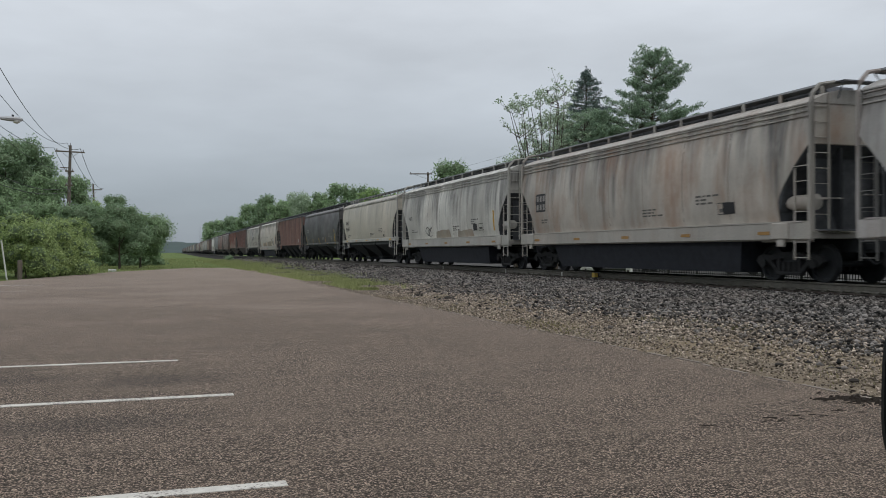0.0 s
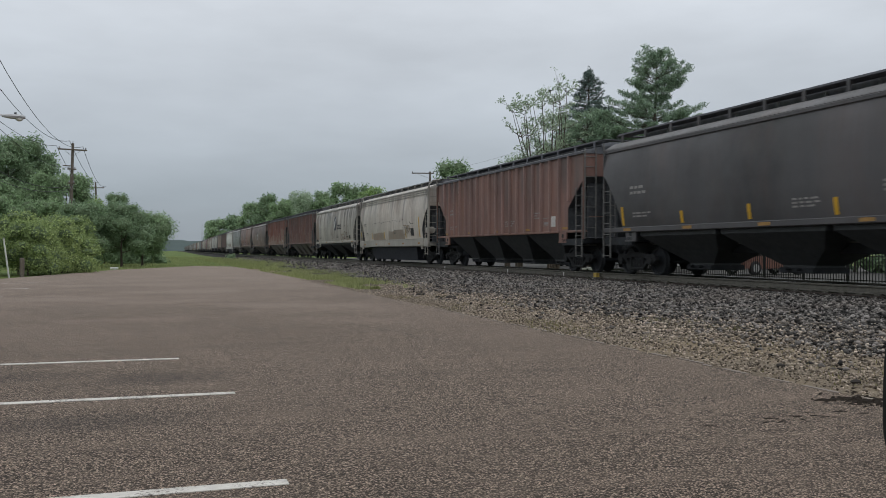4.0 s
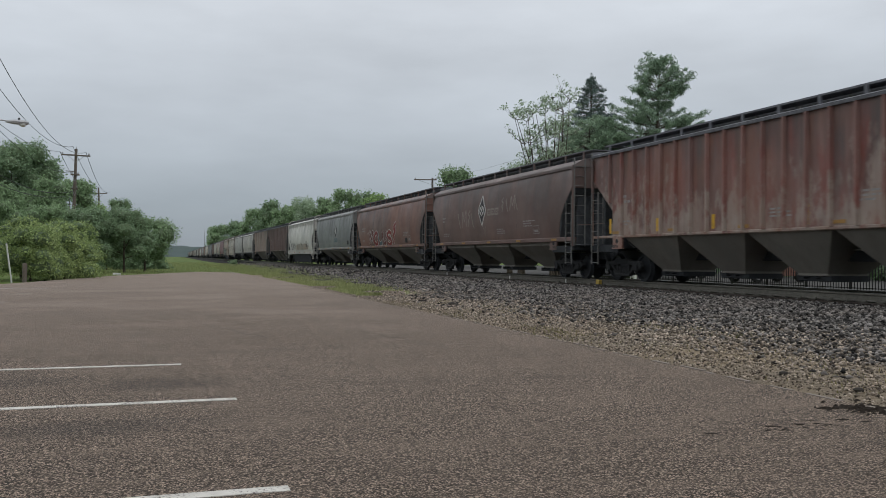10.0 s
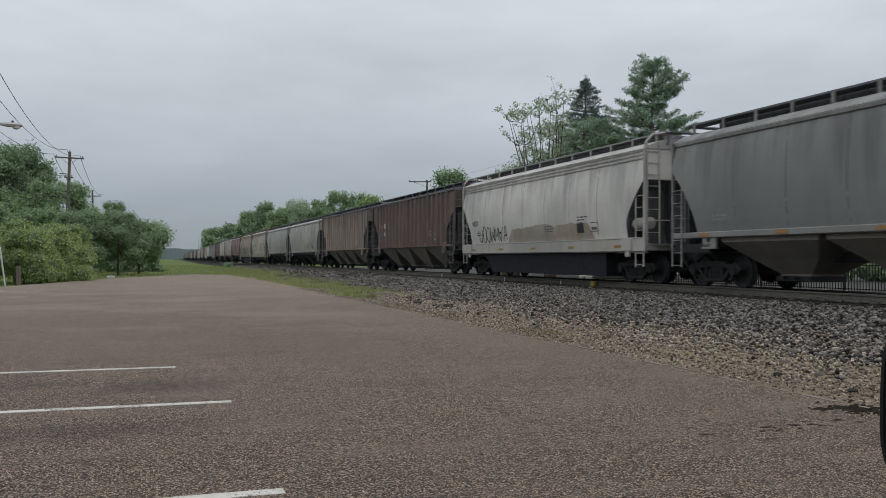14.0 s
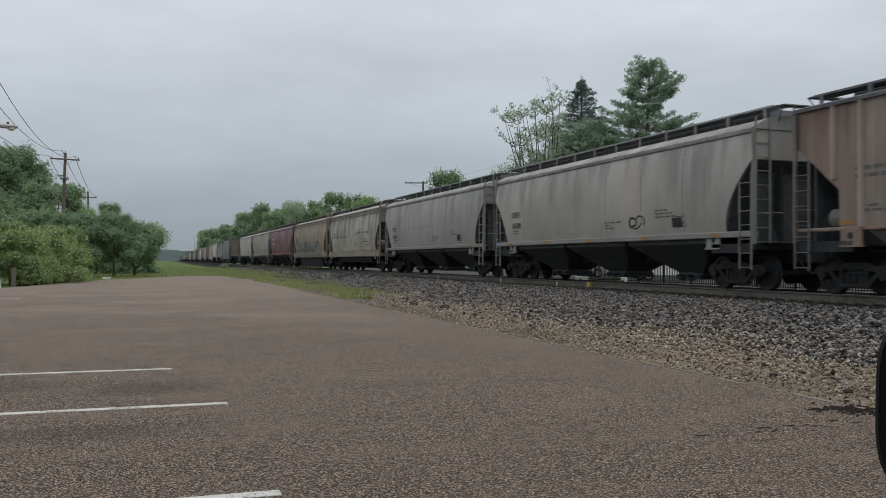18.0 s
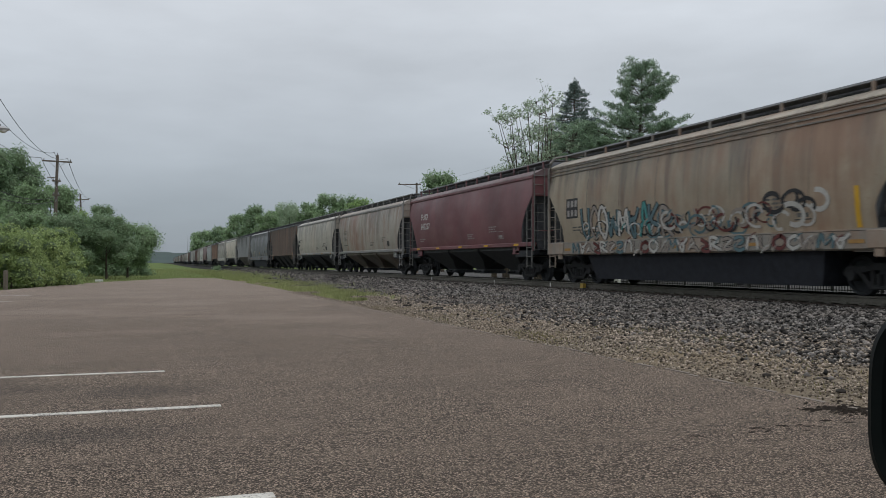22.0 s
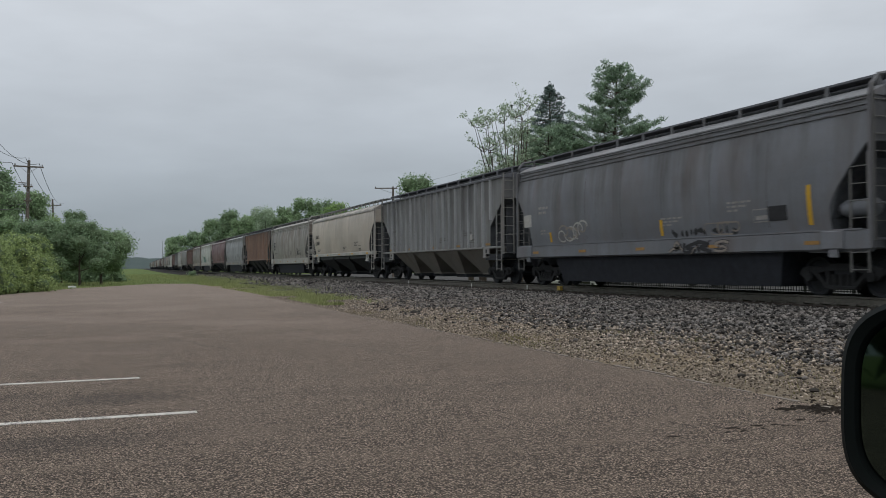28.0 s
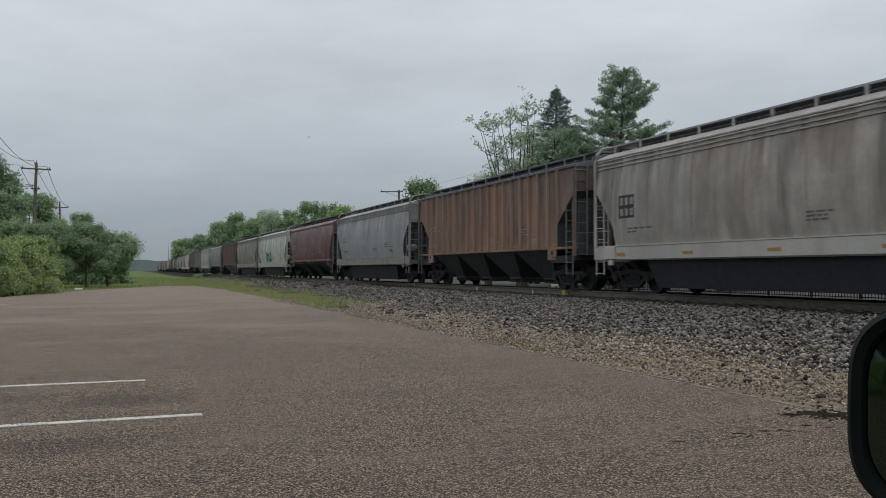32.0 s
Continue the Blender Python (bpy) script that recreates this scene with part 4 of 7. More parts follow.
for i, (x, y, s) in enumerate(((7.0, 20.2, 0.13), (6.7, 21.8, 0.1), (6.1, 7.3, 0.05), (8.6, 13.8, 0.07), (6.0, 6.2, 0.045))):
    rr = random.Random(i)
    g = Geo()
    g.loft([[(x + s * k * math.cos(u) * rr.uniform(0.8, 1.2), y + s * k * math.sin(u) * rr.uniform(0.8, 1.2), z * s) for u in (2 * math.pi * j / 8 for j in range(8))] for z, k in ((-0.2, 0.8), (0.15, 1.0), (0.45, 0.75), (0.6, 0.3))])
    tagged(part("dirt_clod", g, CLOD, smooth=True), "dark lump of earth lying in the gravel", "clod", "dirt clods")

# ---------------------------------------------------------------- poles, wires, lamp, posts
INSULATOR = plain("grey_insulator", (0.28, 0.28, 0.29), 0.4, 0, 0.1, 9)


def utility_pole(x, y, h, lean, arms, label, turn=0.0, shift=0.0):
    p = thing("utility_pole", label, "utility pole", "utility poles", m=pose(x, y, -0.1, 0, lean, turn))
    part("pole", Geo().tube([(0, 0, 0), (0, 0, h * 0.5), (0, 0, h)], [0.17, 0.145, 0.11], 9), POLE_WOOD, p, smooth=True)
    for z, half in arms:
        arm = part("crossarm", Geo().box(shift - half, shift + half, -0.2, -0.1, z - 0.06, z + 0.06, 0.01), POLE_WOOD, p)
        for s in (-1, 1):
            part("brace", Geo().tube([(shift + s * half * 0.55, -0.16, z - 0.06), (0, -0.12, z - 0.6)], 0.018, 4), STEEL_GREY, arm)
            part("insulator", Geo().tube([(shift + s * (half - 0.12), -0.15, z + 0.06), (shift + s * (half - 0.12), -0.15, z + 0.13), (shift + s * (half - 0.12), -0.15, z + 0.2), (shift + s * (half - 0.12), -0.15, z + 0.24)], [0.03, 0.06, 0.045, 0.02], 7), INSULATOR, arm)
    return p


first_pole = utility_pole(-6.5, 80, 10.3, 1.4, ((9.75, 1.15), (8.1, 0.35), (6.9, 0.3)), "wooden utility pole with crossarms rising from the trees")
part("pole_pin", Geo().tube([(0, 0, 10.2), (0, 0, 10.5)], 0.03, 5), INSULATOR, first_pole)
part("side_rack", Geo().box(-0.75, 0.05, -0.05, 0.0, 8.35, 8.42), POLE_WOOD, first_pole)
utility_pole(-6.75, 128, 10.55, -2.0, ((9.75, 1.1),), "farther wooden utility pole with one crossarm")
utility_pole(30.4, 95, 10.4, 0, ((10.2, 1.3),), "wooden utility pole behind the train", -18, -0.8)


def wire(a, b, sag, r=0.012, label="thin dark overhead wire"):
    a, b = Vector(a), Vector(b)
    pts = [a.lerp(b, t) - Vector((0, 0, sag * 4 * t * (1 - t))) for t in np.linspace(0, 1, 17)]
    tagged(part("overhead_wire", Geo().tube(pts, r, 4), WIRE_MAT), label, "wire", "overhead wires")


for dx, z, x1, z1, sag in ((-1.03, 9.95, -8.55, 9.45, 1.27), (1.03, 9.95, -6.75, 11.4, 2.07), (0.0, 10.4, -7.10, 10.09, 1.52)):
    wire((-6.5 + dx, 80, z), (x1, 34, z1), sag, 0.018)
for dx, z, sag in ((-1.03, 9.95, 0.9), (1.03, 9.95, 0.9), (0.0, 10.4, 0.7)):
    wire((-6.5 + dx, 80, z), (-6.75 + dx, 128, z), sag * 1.3, 0.022)
wire((-6.5, 80, 8.2), (-7.2, 34, 8.0), 1.2, 0.016)
wire((-6.5, 80, 7.0), (-6.75, 128, 7.2), 1.2, 0.016)
wire((-6.5, 80, 6.6), (-8.5, 40, 6.2), 1.0, 0.02)
wire((-6.5, 80, 6.3), (-9.0, 40, 5.8), 1.0, 0.02)
wire((30.2, 95, 10.2), (23.5, 42, 8.4), 0.5, 0.006)
utility_pole(-7.2, 34, 10.5, 0, ((9.75, 1.15),), "wooden utility pole at the side of the lot")

LAMP_GREY = plain("grey_lamp_housing", (0.42, 0.43, 0.44), 0.45, 0.3, 0.1, 5)
lamp = thing("street_lamp", "grey cobra-head street lamp on a long arm", "street lamp", m=pose(-7.4, 35.4, -0.1))
part("pole", Geo().tube([(0, 0, 0), (0, 0, 6.2)], [0.11, 0.07], 9), STEEL_GREY, lamp)
part("arm", Geo().tube([(0, 0, 5.9), (0.5, 0.1, 6.18), (1.4, 0.3, 6.27), (2.2, 0.5, 6.27)], 0.028, 6), LAMP_GREY, lamp)
head = Geo()
head.loft([[(2.15 + 0.78 * t, 0.5 + 0.16 * t + w * math.cos(u), 6.25 + hh * math.sin(u) - (0.02 if math.sin(u) < 0 else 0)) for u in (2 * math.pi * j / 10 for j in range(10))] for t, w, hh in ((0, 0.03, 0.03), (0.12, 0.07, 0.05), (0.35, 0.13, 0.08), (0.75, 0.16, 0.085), (0.95, 0.1, 0.06), (1.0, 0.04, 0.03))])
hd = part("lamp_head", head, LAMP_GREY, lamp, smooth=True)
LENS = Mat("frosted_lamp_lens", 0.25)
LENS.color((0.62, 0.63, 0.60))
part("lens", Geo().tube([(2.72, 0.62, 6.19), (2.72, 0.62, 6.12), (2.72, 0.62, 6.08)], [0.14, 0.12, 0.05], 12), LENS.m, hd, "frosted lamp lens", smooth=True)
part("photocell", Geo().tube([(2.6, 0.59, 6.32), (2.6, 0.59, 6.40)], 0.04, 7), BLACK_STEEL, hd)

WHITE_POST = plain("white_painted_steel", (0.62, 0.62, 0.60), 0.6, 0, 0.15, 7)
ps = thing("white_post", "thin white post leaning at the lot's edge", "post", m=pose(-5.75, 41.5, -0.1, 3, -7, 0))
part("shaft", Geo().tube([(0, 0, 0), (0, 0, 1.75)], 0.035, 8), WHITE_POST, ps)
part("cap", Geo().tube([(0, 0, 1.75), (0, 0, 1.78)], 0.042, 8), STEEL_GREY, ps)
tagged(part("wooden_post", Geo().tube([(-5.3, 41.9, -0.1), (-5.3, 41.9, 0.75), (-5.3, 41.9, 0.8)], [0.1, 0.1, 0.07], 9), POLE_WOOD), "short grey wooden post at the lot's edge", "post")
tagged(part("white_block", Geo().box(-2.3, -1.85, 57.0, 57.3, -0.08, 0.09, 0.03), WHITE_POST), "small white concrete block on the lawn", "block")
mast = thing("radio_mast", "thin steel mast far down the line", "mast", m=pose(32.8, 600, -0.1))
part("shaft", Geo().tube([(0, 0, 0), (0, 0, 17)], [0.35, 0.12], 6), STEEL_GREY, mast)
part("antenna", Geo().tube([(0, 0, 16), (0, 0, 19)], 0.08, 5), STEEL_GREY, mast)

# ---------------------------------------------------------------- across the railway: road, fence, parked vehicles
ROAD = plain("far_road_asphalt", (0.055, 0.053, 0.05), 0.9, 0, 0.3, 3)
g = Geo().box(27.0, 60, -60, 140, -0.3, -0.03)
tagged(part("road", g, ROAD), "grey asphalt yard behind the fence", "road", kind="structure")
FENCE_BLACK = plain("black_fence_paint", (0.014, 0.014, 0.015), 0.5, 0.3, 0.2, 6)
picket = Geo().box(-0.012, 0.012, -0.012, 0.012, 0.0, 1.25).mesh("picket", FENCE_BLACK)
post_mesh = Geo().box(-0.035, 0.035, -0.035, 0.035, 0.0, 1.45).tube([(0, 0, 1.45), (0, 0, 1.5)], [0.045, 0.02], 6).mesh("fence_post", FENCE_BLACK)
rail_mesh = Geo().box(-0.015, 0.015, -1.2, 1.2, 0, 0.035).mesh("fence_rail", FENCE_BLACK)
for k in range(14):
    y = 16 + k * 2.4
    fp = thing("picket_fence", "black steel picket fence panel beyond the railway", "fence", "picket fence", m=pose(25.5, y, -0.05))
    part("fence_post", post_mesh, None, fp, at=pose(0, -1.2, 0))
    for z in (0.15, 1.05):
        part("fence_rail", rail_mesh, None, fp, at=pose(0, 0, z))
    for j in range(16):
        part("picket", picket, None, fp, at=pose(0, -1.05 + j * 0.145, 0.06))


bar = thing("barrier_pole", "low dark steel barrier pole with white ends before the fence", "barrier", m=pose(24.6, 43.8, -0.05))
part("pole", Geo().tube([(0, -2.4, 0.27), (0, 1.4, 0.23)], 0.06, 8), FENCE_BLACK, bar)
part("white_end", Geo().box(-0.07, 0.07, 1.35, 2.9, 0.12, 0.32, 0.02), WHITE_POST, bar, "white painted block end")
part("white_tip", Geo().box(-0.07, 0.07, -2.8, -2.35, 0.12, 0.36, 0.02), WHITE_POST, bar, "white painted block end")
for y in (-2.58, 0.0, 2.2):
    part("foot", Geo().box(-0.1, 0.1, y - 0.08, y + 0.08, 0.0, 0.22), FENCE_BLACK, bar)


CAR_GLASS = Mat("car_window_glass", 0.08, 0.0, 0.5)
CAR_GLASS.color((0.02, 0.024, 0.026))
TYRE = plain("tyre_rubber", (0.02, 0.02, 0.021), 0.85, 0, 0.2, 8)
CHROME = plain("wheel_alloy", (0.45, 0.45, 0.46), 0.35, 0.8, 0.1, 8)
LAMP_RED = plain("tail_lamp_red", (0.30, 0.02, 0.02), 0.25, 0, 0.1, 8)


def car_paint(name, col):
    m = Mat(name, 0.28, 0.0, 0.5)
    v = m.mapped()
    m.color(m.mix(m.noise(v, 3.0, 4), tuple(c * 0.9 for c in col), tuple(min(1, c * 1.06) for c in col)))
    m.rough(m.span(m.noise(v, 9.0, 4), 0.3, 0.7, 0.22, 0.4))
    return m.m


def wheel(parent, x, y, r):
    t = part("wheel", Geo().tube([(x - 0.11, y, r), (x - 0.09, y, r), (x + 0.09, y, r), (x + 0.11, y, r)], [r * 0.9, r, r, r * 0.9], 16), TYRE, parent, "black tyre", smooth=True)
    part("rim", Geo().tube([(x - 0.118, y, r), (x + 0.118, y, r)], r * 0.6, 12), CHROME, t, "alloy rim")


def vehicle(name, label, m, paint, outline, cabin, width, axles, r=0.34):
    """A parked vehicle: outline and cabin are side views (along, height)."""
    v = thing(name, label, "car", "parked vehicles", m=m)
    w = width / 2
    g = Geo()
    g.loft([[(x * k, a, b) for a, b in outline] for x, k in ((-w, 0.94), (-w, 1.0), (w, 1.0), (w, 0.94))])
    part("body", g, paint, v, smooth=True)
    g = Geo()
    cz = max(b for a, b in cabin)
    mid = sum(a for a, b in cabin) / len(cabin)
    g.loft([[(x * (0.96 if b < cz - 0.2 else 0.78), a, b) for a, b in cabin] for x in (-w, w)])
    part("cabin_glass", g, CAR_GLASS.m, v, "dark window glass", smooth=False)
    top = [(a, b) for a, b in cabin if b > cz - 0.12]
    part("roof", Geo().box(-w * 0.78, w * 0.78, min(a for a, b in top), max(a for a, b in top), cz - 0.02, cz + 0.035, 0.02), paint, v)
    for s in (-1, 1):
        for a in (min(a for a, b in cabin) + 0.12, mid, max(a for a, b in cabin) - 0.12):
            tilt = (mid - a) * 0.28
            part("pillar", Geo().tube([(s * w * 0.965, a, cabin[0][1]), (s * w * 0.80, a + tilt, cz)], 0.05, 5), paint, v)
    ys = [a for a, b in outline]
    for y in (min(ys), max(ys)):
        part("bumper", Geo().box(-w * 0.95, w * 0.95, y - 0.06, y + 0.06, 0.32, 0.55, 0.03), BLACK_STEEL, v)
        for s in (-1, 1):
            part("lamp", Geo().box(s * w * 0.8 - 0.14, s * w * 0.8 + 0.14, y - 0.03, y + 0.03, 0.68, 0.84), LAMP_RED if y > 0 else CHROME, v)
    for y in axles:
        for s in (-1, 1):
            wheel(v, s * (w - 0.1), y, r)
    return v


SUV = [(-2.25, 0.35), (-2.3, 0.7), (-2.2, 0.95), (-1.1, 1.05), (2.2, 1.08), (2.3, 0.7), (2.25, 0.35)]
SUV_CAB = [(-1.15, 1.02), (-0.5, 1.6), (0.4, 1.7), (1.9, 1.62), (2.2, 1.06)]
SEDAN = [(-2.3, 0.32), (-2.32, 0.62), (-2.1, 0.78), (-1.0, 0.9), (1.5, 0.93), (2.25, 0.88), (2.3, 0.32)]
SEDAN_CAB = [(-1.05, 0.88), (-0.35, 1.36), (0.7, 1.42), (1.6, 0.92)]
PICKUP_CAB = [(-1.2, 1.05), (-0.7, 1.75), (0.5, 1.8), (0.75, 1.08)]
vehicle("parked_suv", "white sport utility car parked behind the fence", pose(31.5, 47.7, -0.03, 0, 0, 75), car_paint("white_car_paint", (0.75, 0.75, 0.74)), SUV, SUV_CAB, 1.85, (-1.4, 1.4))
vehicle("parked_car", "white sedan car parked behind the fence", pose(33.0, 57.0, -0.03, 0, 0, 80), car_paint("white_sedan_paint", (0.7, 0.7, 0.69)), SEDAN, SEDAN_CAB, 1.8, (-1.4, 1.4))
vehicle("parked_pickup", "rusty red pickup parked behind the fence", pose(31.5, 39.0, -0.03, 0, 0, 95), car_paint("rusty_red_paint", (0.17, 0.085, 0.066)), SUV, PICKUP_CAB, 1.9, (-1.5, 1.5), 0.37)
vehicle("parked_car", "grey sedan car parked behind the fence", pose(34.0, 65.0, -0.03, 0, 0, 85), car_paint("grey_sedan_paint", (0.35, 0.36, 0.37)), SEDAN, SEDAN_CAB, 1.8, (-1.4, 1.4))
# dark hedge and low yard wall behind the vehicles
for i in range(9):
    y = 14 + i * 9.5
    broad_tree("shrub", "dark hedge behind the parked vehicles", (41 + (i % 3), y, -0.05), 4.0, lumps(41 + (i % 3), y, 0.3, 4.2, 3.0, 5.4, 8, i + 700), 1500, 0.22, "dark", 720 + i, 0.08, 4, group="hedge across the railway")

# far ridge, with the haze of distance mixed into its colour
RIDGE = Mat("hazy_wooded_ridge", 1.0, 0.0, 0.0)
RIDGE.color(RIDGE.mix(RIDGE.noise(RIDGE.mapped((0.02, 0.02, 0.06)), 3.0, 6), (0.18, 0.225, 0.245), (0.25, 0.295, 0.305)))
g = Geo()
rng = random.Random(8)
n = 420
rings = [[], []]
for i in range(n):
    a = radians(-75 + 150 * i / (n - 1))
    d = 1300
    rings[0].append((d * math.sin(a), d * math.cos(a), -0.5))
    rings[1].append((d * math.sin(a), d * math.cos(a), 12 + 5 * math.sin(i * 0.062) + 3 * math.sin(i * 0.22) + rng.uniform(-1.3, 1.3)))
back = [[(x * 1.05, y * 1.05, z) for x, y, z in r] for r in rings]
g.loft([rings[0], rings[1], back[1], back[0]], closed=False)
tagged(part("backdrop", g, RIDGE.m), "low blue-green wooded ridge on the horizon", "hills", kind="structure")

# ---------------------------------------------------------------- the parked car from which one looks
DARK_PAINT = car_paint("dark_green_car_paint", (0.012, 0.02, 0.017))
BLACK_SHELL = Mat("black_mirror_plastic", 0.55, 0.0, 0.16)
BLACK_SHELL.color(BLACK_SHELL.mix(BLACK_SHELL.noise(BLACK_SHELL.mapped(), 40, 4), (0.006, 0.0085, 0.008), (0.010, 0.0135, 0.013)))
BLACK_SHELL.bump(BLACK_SHELL.noise(BLACK_SHELL.mapped(), 900, 2), 0.1, 0.0005)
BLACK_PLASTIC = BLACK_SHELL.m
own = thing("car", "dark car whose door mirror stands beside the window", "car", m=pose(0, 0, 0))
g = Geo()
low_side = [(-2.0, 0.30), (-2.05, 0.7), (-1.6, 0.88), (1.35, 0.90), (2.2, 0.80), (2.3, 0.55), (2.25, 0.30)]
g.loft([[(a, y, b) for a, b in low_side] for y in (-1.25, -1.2, 0.36, 0.41)])
part("body", g, DARK_PAINT, own, smooth=True)
part("roof", Geo().box(-1.2, 0.35, -1.15, 0.30, 1.46, 1.50, 0.02), DARK_PAINT, own)
for y in (-1.18, 0.34):
    k = 1 if y > 0 else -1
    part("front_pillar", Geo().tube([(1.3, y, 0.86), (0.35, y - 0.06 * k, 1.47)], 0.04, 6), DARK_PAINT, own)
    part("rear_pillar", Geo().tube([(-1.75, y, 0.86), (-1.2, y - 0.06 * k, 1.47)], 0.05, 6), DARK_PAINT, own)
    for x in (-1.35, 1.45):
        t = part("wheel", Geo().tube([(x, y - 0.12 * k, 0.32), (x, y + 0.09 * k, 0.32)], 0.32, 16), TYRE, own, "black tyre")
# the mirror: a rounded shell with a recessed glass
MN = Vector((-0.92, -0.36, 0.05)).normalized()
MR = Vector((-MN.y, MN.x, 0)).normalized()
MU = MN.cross(MR)
MC = Vector((0.548, 0.541, EYE[2] - 0.109))


def rounded(w, h, depth, n=72, skew=0.0):
    out = []
    for j in range(n):
        u = 2 * math.pi * j / n
        c, s = math.cos(u), math.sin(u)
        e = 0.55
        px, py = math.copysign(abs(c) ** e, c) * w, math.copysign(abs(s) ** e, s) * h
        out.append(MC + MIRROR_SHIFT + MR * px + MU * (py + skew * px) + MN * depth)
    return out


MIRROR_W, MIRROR_H = 0.125, 0.086
MIRROR_SHIFT = MR * MIRROR_W
g = Geo()
g.loft([rounded(0.055, 0.04, -0.10), rounded(0.095, 0.066, -0.075), rounded(MIRROR_W, MIRROR_H, -0.03), rounded(MIRROR_W, MIRROR_H, -0.004), rounded(MIRROR_W - 0.004, MIRROR_H - 0.004, 0.0), rounded(MIRROR_W - 0.011, MIRROR_H - 0.010, -0.003), rounded(MIRROR_W - 0.013, MIRROR_H - 0.012, -0.012)])
shell = part("mirror_housing", g, BLACK_PLASTIC, own, "black plastic mirror housing", smooth=True)
MIRROR = Mat("mirror_glass", 0.03, 1.0)
# dark tint stands in for the reflected cabin, which is not built
MIRROR.color((0.06, 0.082, 0.07))
g = Geo()
g.loft([rounded(MIRROR_W - 0.014, MIRROR_H - 0.013, -0.0118), rounded(MIRROR_W - 0.014, MIRROR_H - 0.013, -0.0085)])
part("mirror_glass", g, MIRROR.m, shell, "mirror glass")
foot = MC + MIRROR_SHIFT + MR * MIRROR_W * 0.9 - MU * 0.03 - MN * 0.05
part("mirror_arm", Geo().tube([foot, (foot.x + 0.03, 0.42, 0.93), (foot.x + 0.03, 0.36, 0.88)], [0.03, 0.03, 0.045], 8), BLACK_PLASTIC, own, "black mirror arm")

# a small dark bird that crosses the sky
FEATHER = plain("dark_feathers", (0.05, 0.047, 0.045), 0.8, 0, 0.3, 20)
bird = thing("bird", "small dark bird flying over the railway", "bird")
g = Geo()
g.tube([(0.14, 0, 0.01), (0.10, 0, 0.015), (0.04, 0, 0.0), (-0.04, 0, 0.0), (-0.09, 0, 0.005), (-0.17, 0, 0.01)], [0.008, 0.026, 0.036, 0.032, 0.018, 0.012], 8)
part("body", g, FEATHER, bird, smooth=True)
part("tail", Geo().plate([(-0.14, -0.01), (-0.22, -0.03), (-0.22, 0.03), (-0.14, 0.01)], 2, 0.006, 0.012), FEATHER, bird)
WINGS = []
for s in (-1, 1):
    g = Geo().plate([(0.06, 0.0), (0.05, s * 0.12), (0.0, s * 0.22), (-0.03, s * 0.21), (-0.05, s * 0.1), (-0.05, 0.0)][::s], 2, -0.004, 0.004)
    WINGS.append((part("wing", g, FEATHER, bird), s))


# ---------------------------------------------------------------- the train
GAPS = [-2.2, 15.68, 33.59, 51.21, 68.39, 86.21, 104.38, 122.04, 140.16, 158.17, 176.02, 194.2, 212.92, 229.94, 247.68, 265.82, 283.9, 302.3, 320.58, 337.89, 355.65, 373.19, 391.35, 409.37, 427.16, 445.10, 462.98, 481.11, 498.98, 516.67, 534.06, 551.96, 569.86]
while len(GAPS) < 62:
    GAPS.append(GAPS[-1] + 17.9)

PROFILE = {
    # half width and height over the rail, from the sill to the eave
    "round": [(1.48, 1.53), (1.53, 1.8), (1.575, 2.25), (1.59, 2.75), (1.575, 3.25), (1.53, 3.7), (1.46, 4.05), (1.42, 4.13)],
    "tank": [(1.50, 1.47), (1.56, 1.8), (1.60, 2.25), (1.61, 2.75), (1.59, 3.2), (1.535, 3.65), (1.48, 3.93), (1.46, 4.23)],
    "ribbed": [(1.47, 1.52), (1.47, 2.2), (1.47, 3.2), (1.47, 4.26)],
}
ROOF = {
    "round": [(1.46, 4.13), (1.49, 4.17), (1.46, 4.22), (1.12, 4.41), (0.7, 4.49), (0.0, 4.53)],
    "tank": [(1.49, 4.23), (1.49, 4.26), (1.40, 4.33), (1.0, 4.50), (0.7, 4.56), (0.0, 4.59)],
    "ribbed": [(1.55, 4.26), (1.56, 4.34), (1.3, 4.42), (0.8, 4.52), (0.0, 4.56)],
}
# the sloping ends: where the slope starts, how deep it goes, its bow, and where it turns upright
PROFILE["sill"] = [(1.601, 1.03), (1.601, 1.43)]
CUT = {"round": (3.36, 1.15, 1.8, 1.53), "tank": (3.28, 1.08, 1.25, 1.95), "ribbed": (3.46, 1.33, 1.0, 2.35)}
SILL = {"round": (1.38, 1.545), "tank": (1.01, 1.43), "ribbed": (1.44, 1.53)}
SHARED = {}


def shared(key, make):
    """One mesh for all pieces that are alike."""
    if key not in SHARED:
        SHARED[key] = make()
    return SHARED[key]


def side_x(kind, z):
    p = PROFILE[kind]
    return float(np.interp(z, [b for a, b in p], [a for a, b in p]))


def half_length(kind, z, h):
    top, deep, power, low = CUT[kind]
    if z >= top:
        return h
    return h - deep * (1 - (max(0.0, z - low) / (top - low)) ** power)


def body_shell(kind, h):
    """Sides that bulge, ends whose lower part slopes inwards over the trucks."""
    g = Geo()
    prof = PROFILE[kind]
    zs = sorted({z for _, z in prof} | {CUT[kind][0], CUT[kind][3], 3.0, 2.7, 2.4, 2.1, 1.9, 1.6})
    zs = [z for z in zs if z >= prof[0][1]]
    cols = [-1, -0.995, -0.7, -0.35, 0, 0.35, 0.7, 0.995, 1]
    rows = []
    for z in zs:
        w, l = side_x(kind, z), half_length(kind, z, h)
        left = [(-w, c * l, z) for c in cols]
        right = [(w, c * l, z) for c in reversed(cols)]
        rows.append(left + right)
    g.loft(rows, closed=True, caps=True)
    return g


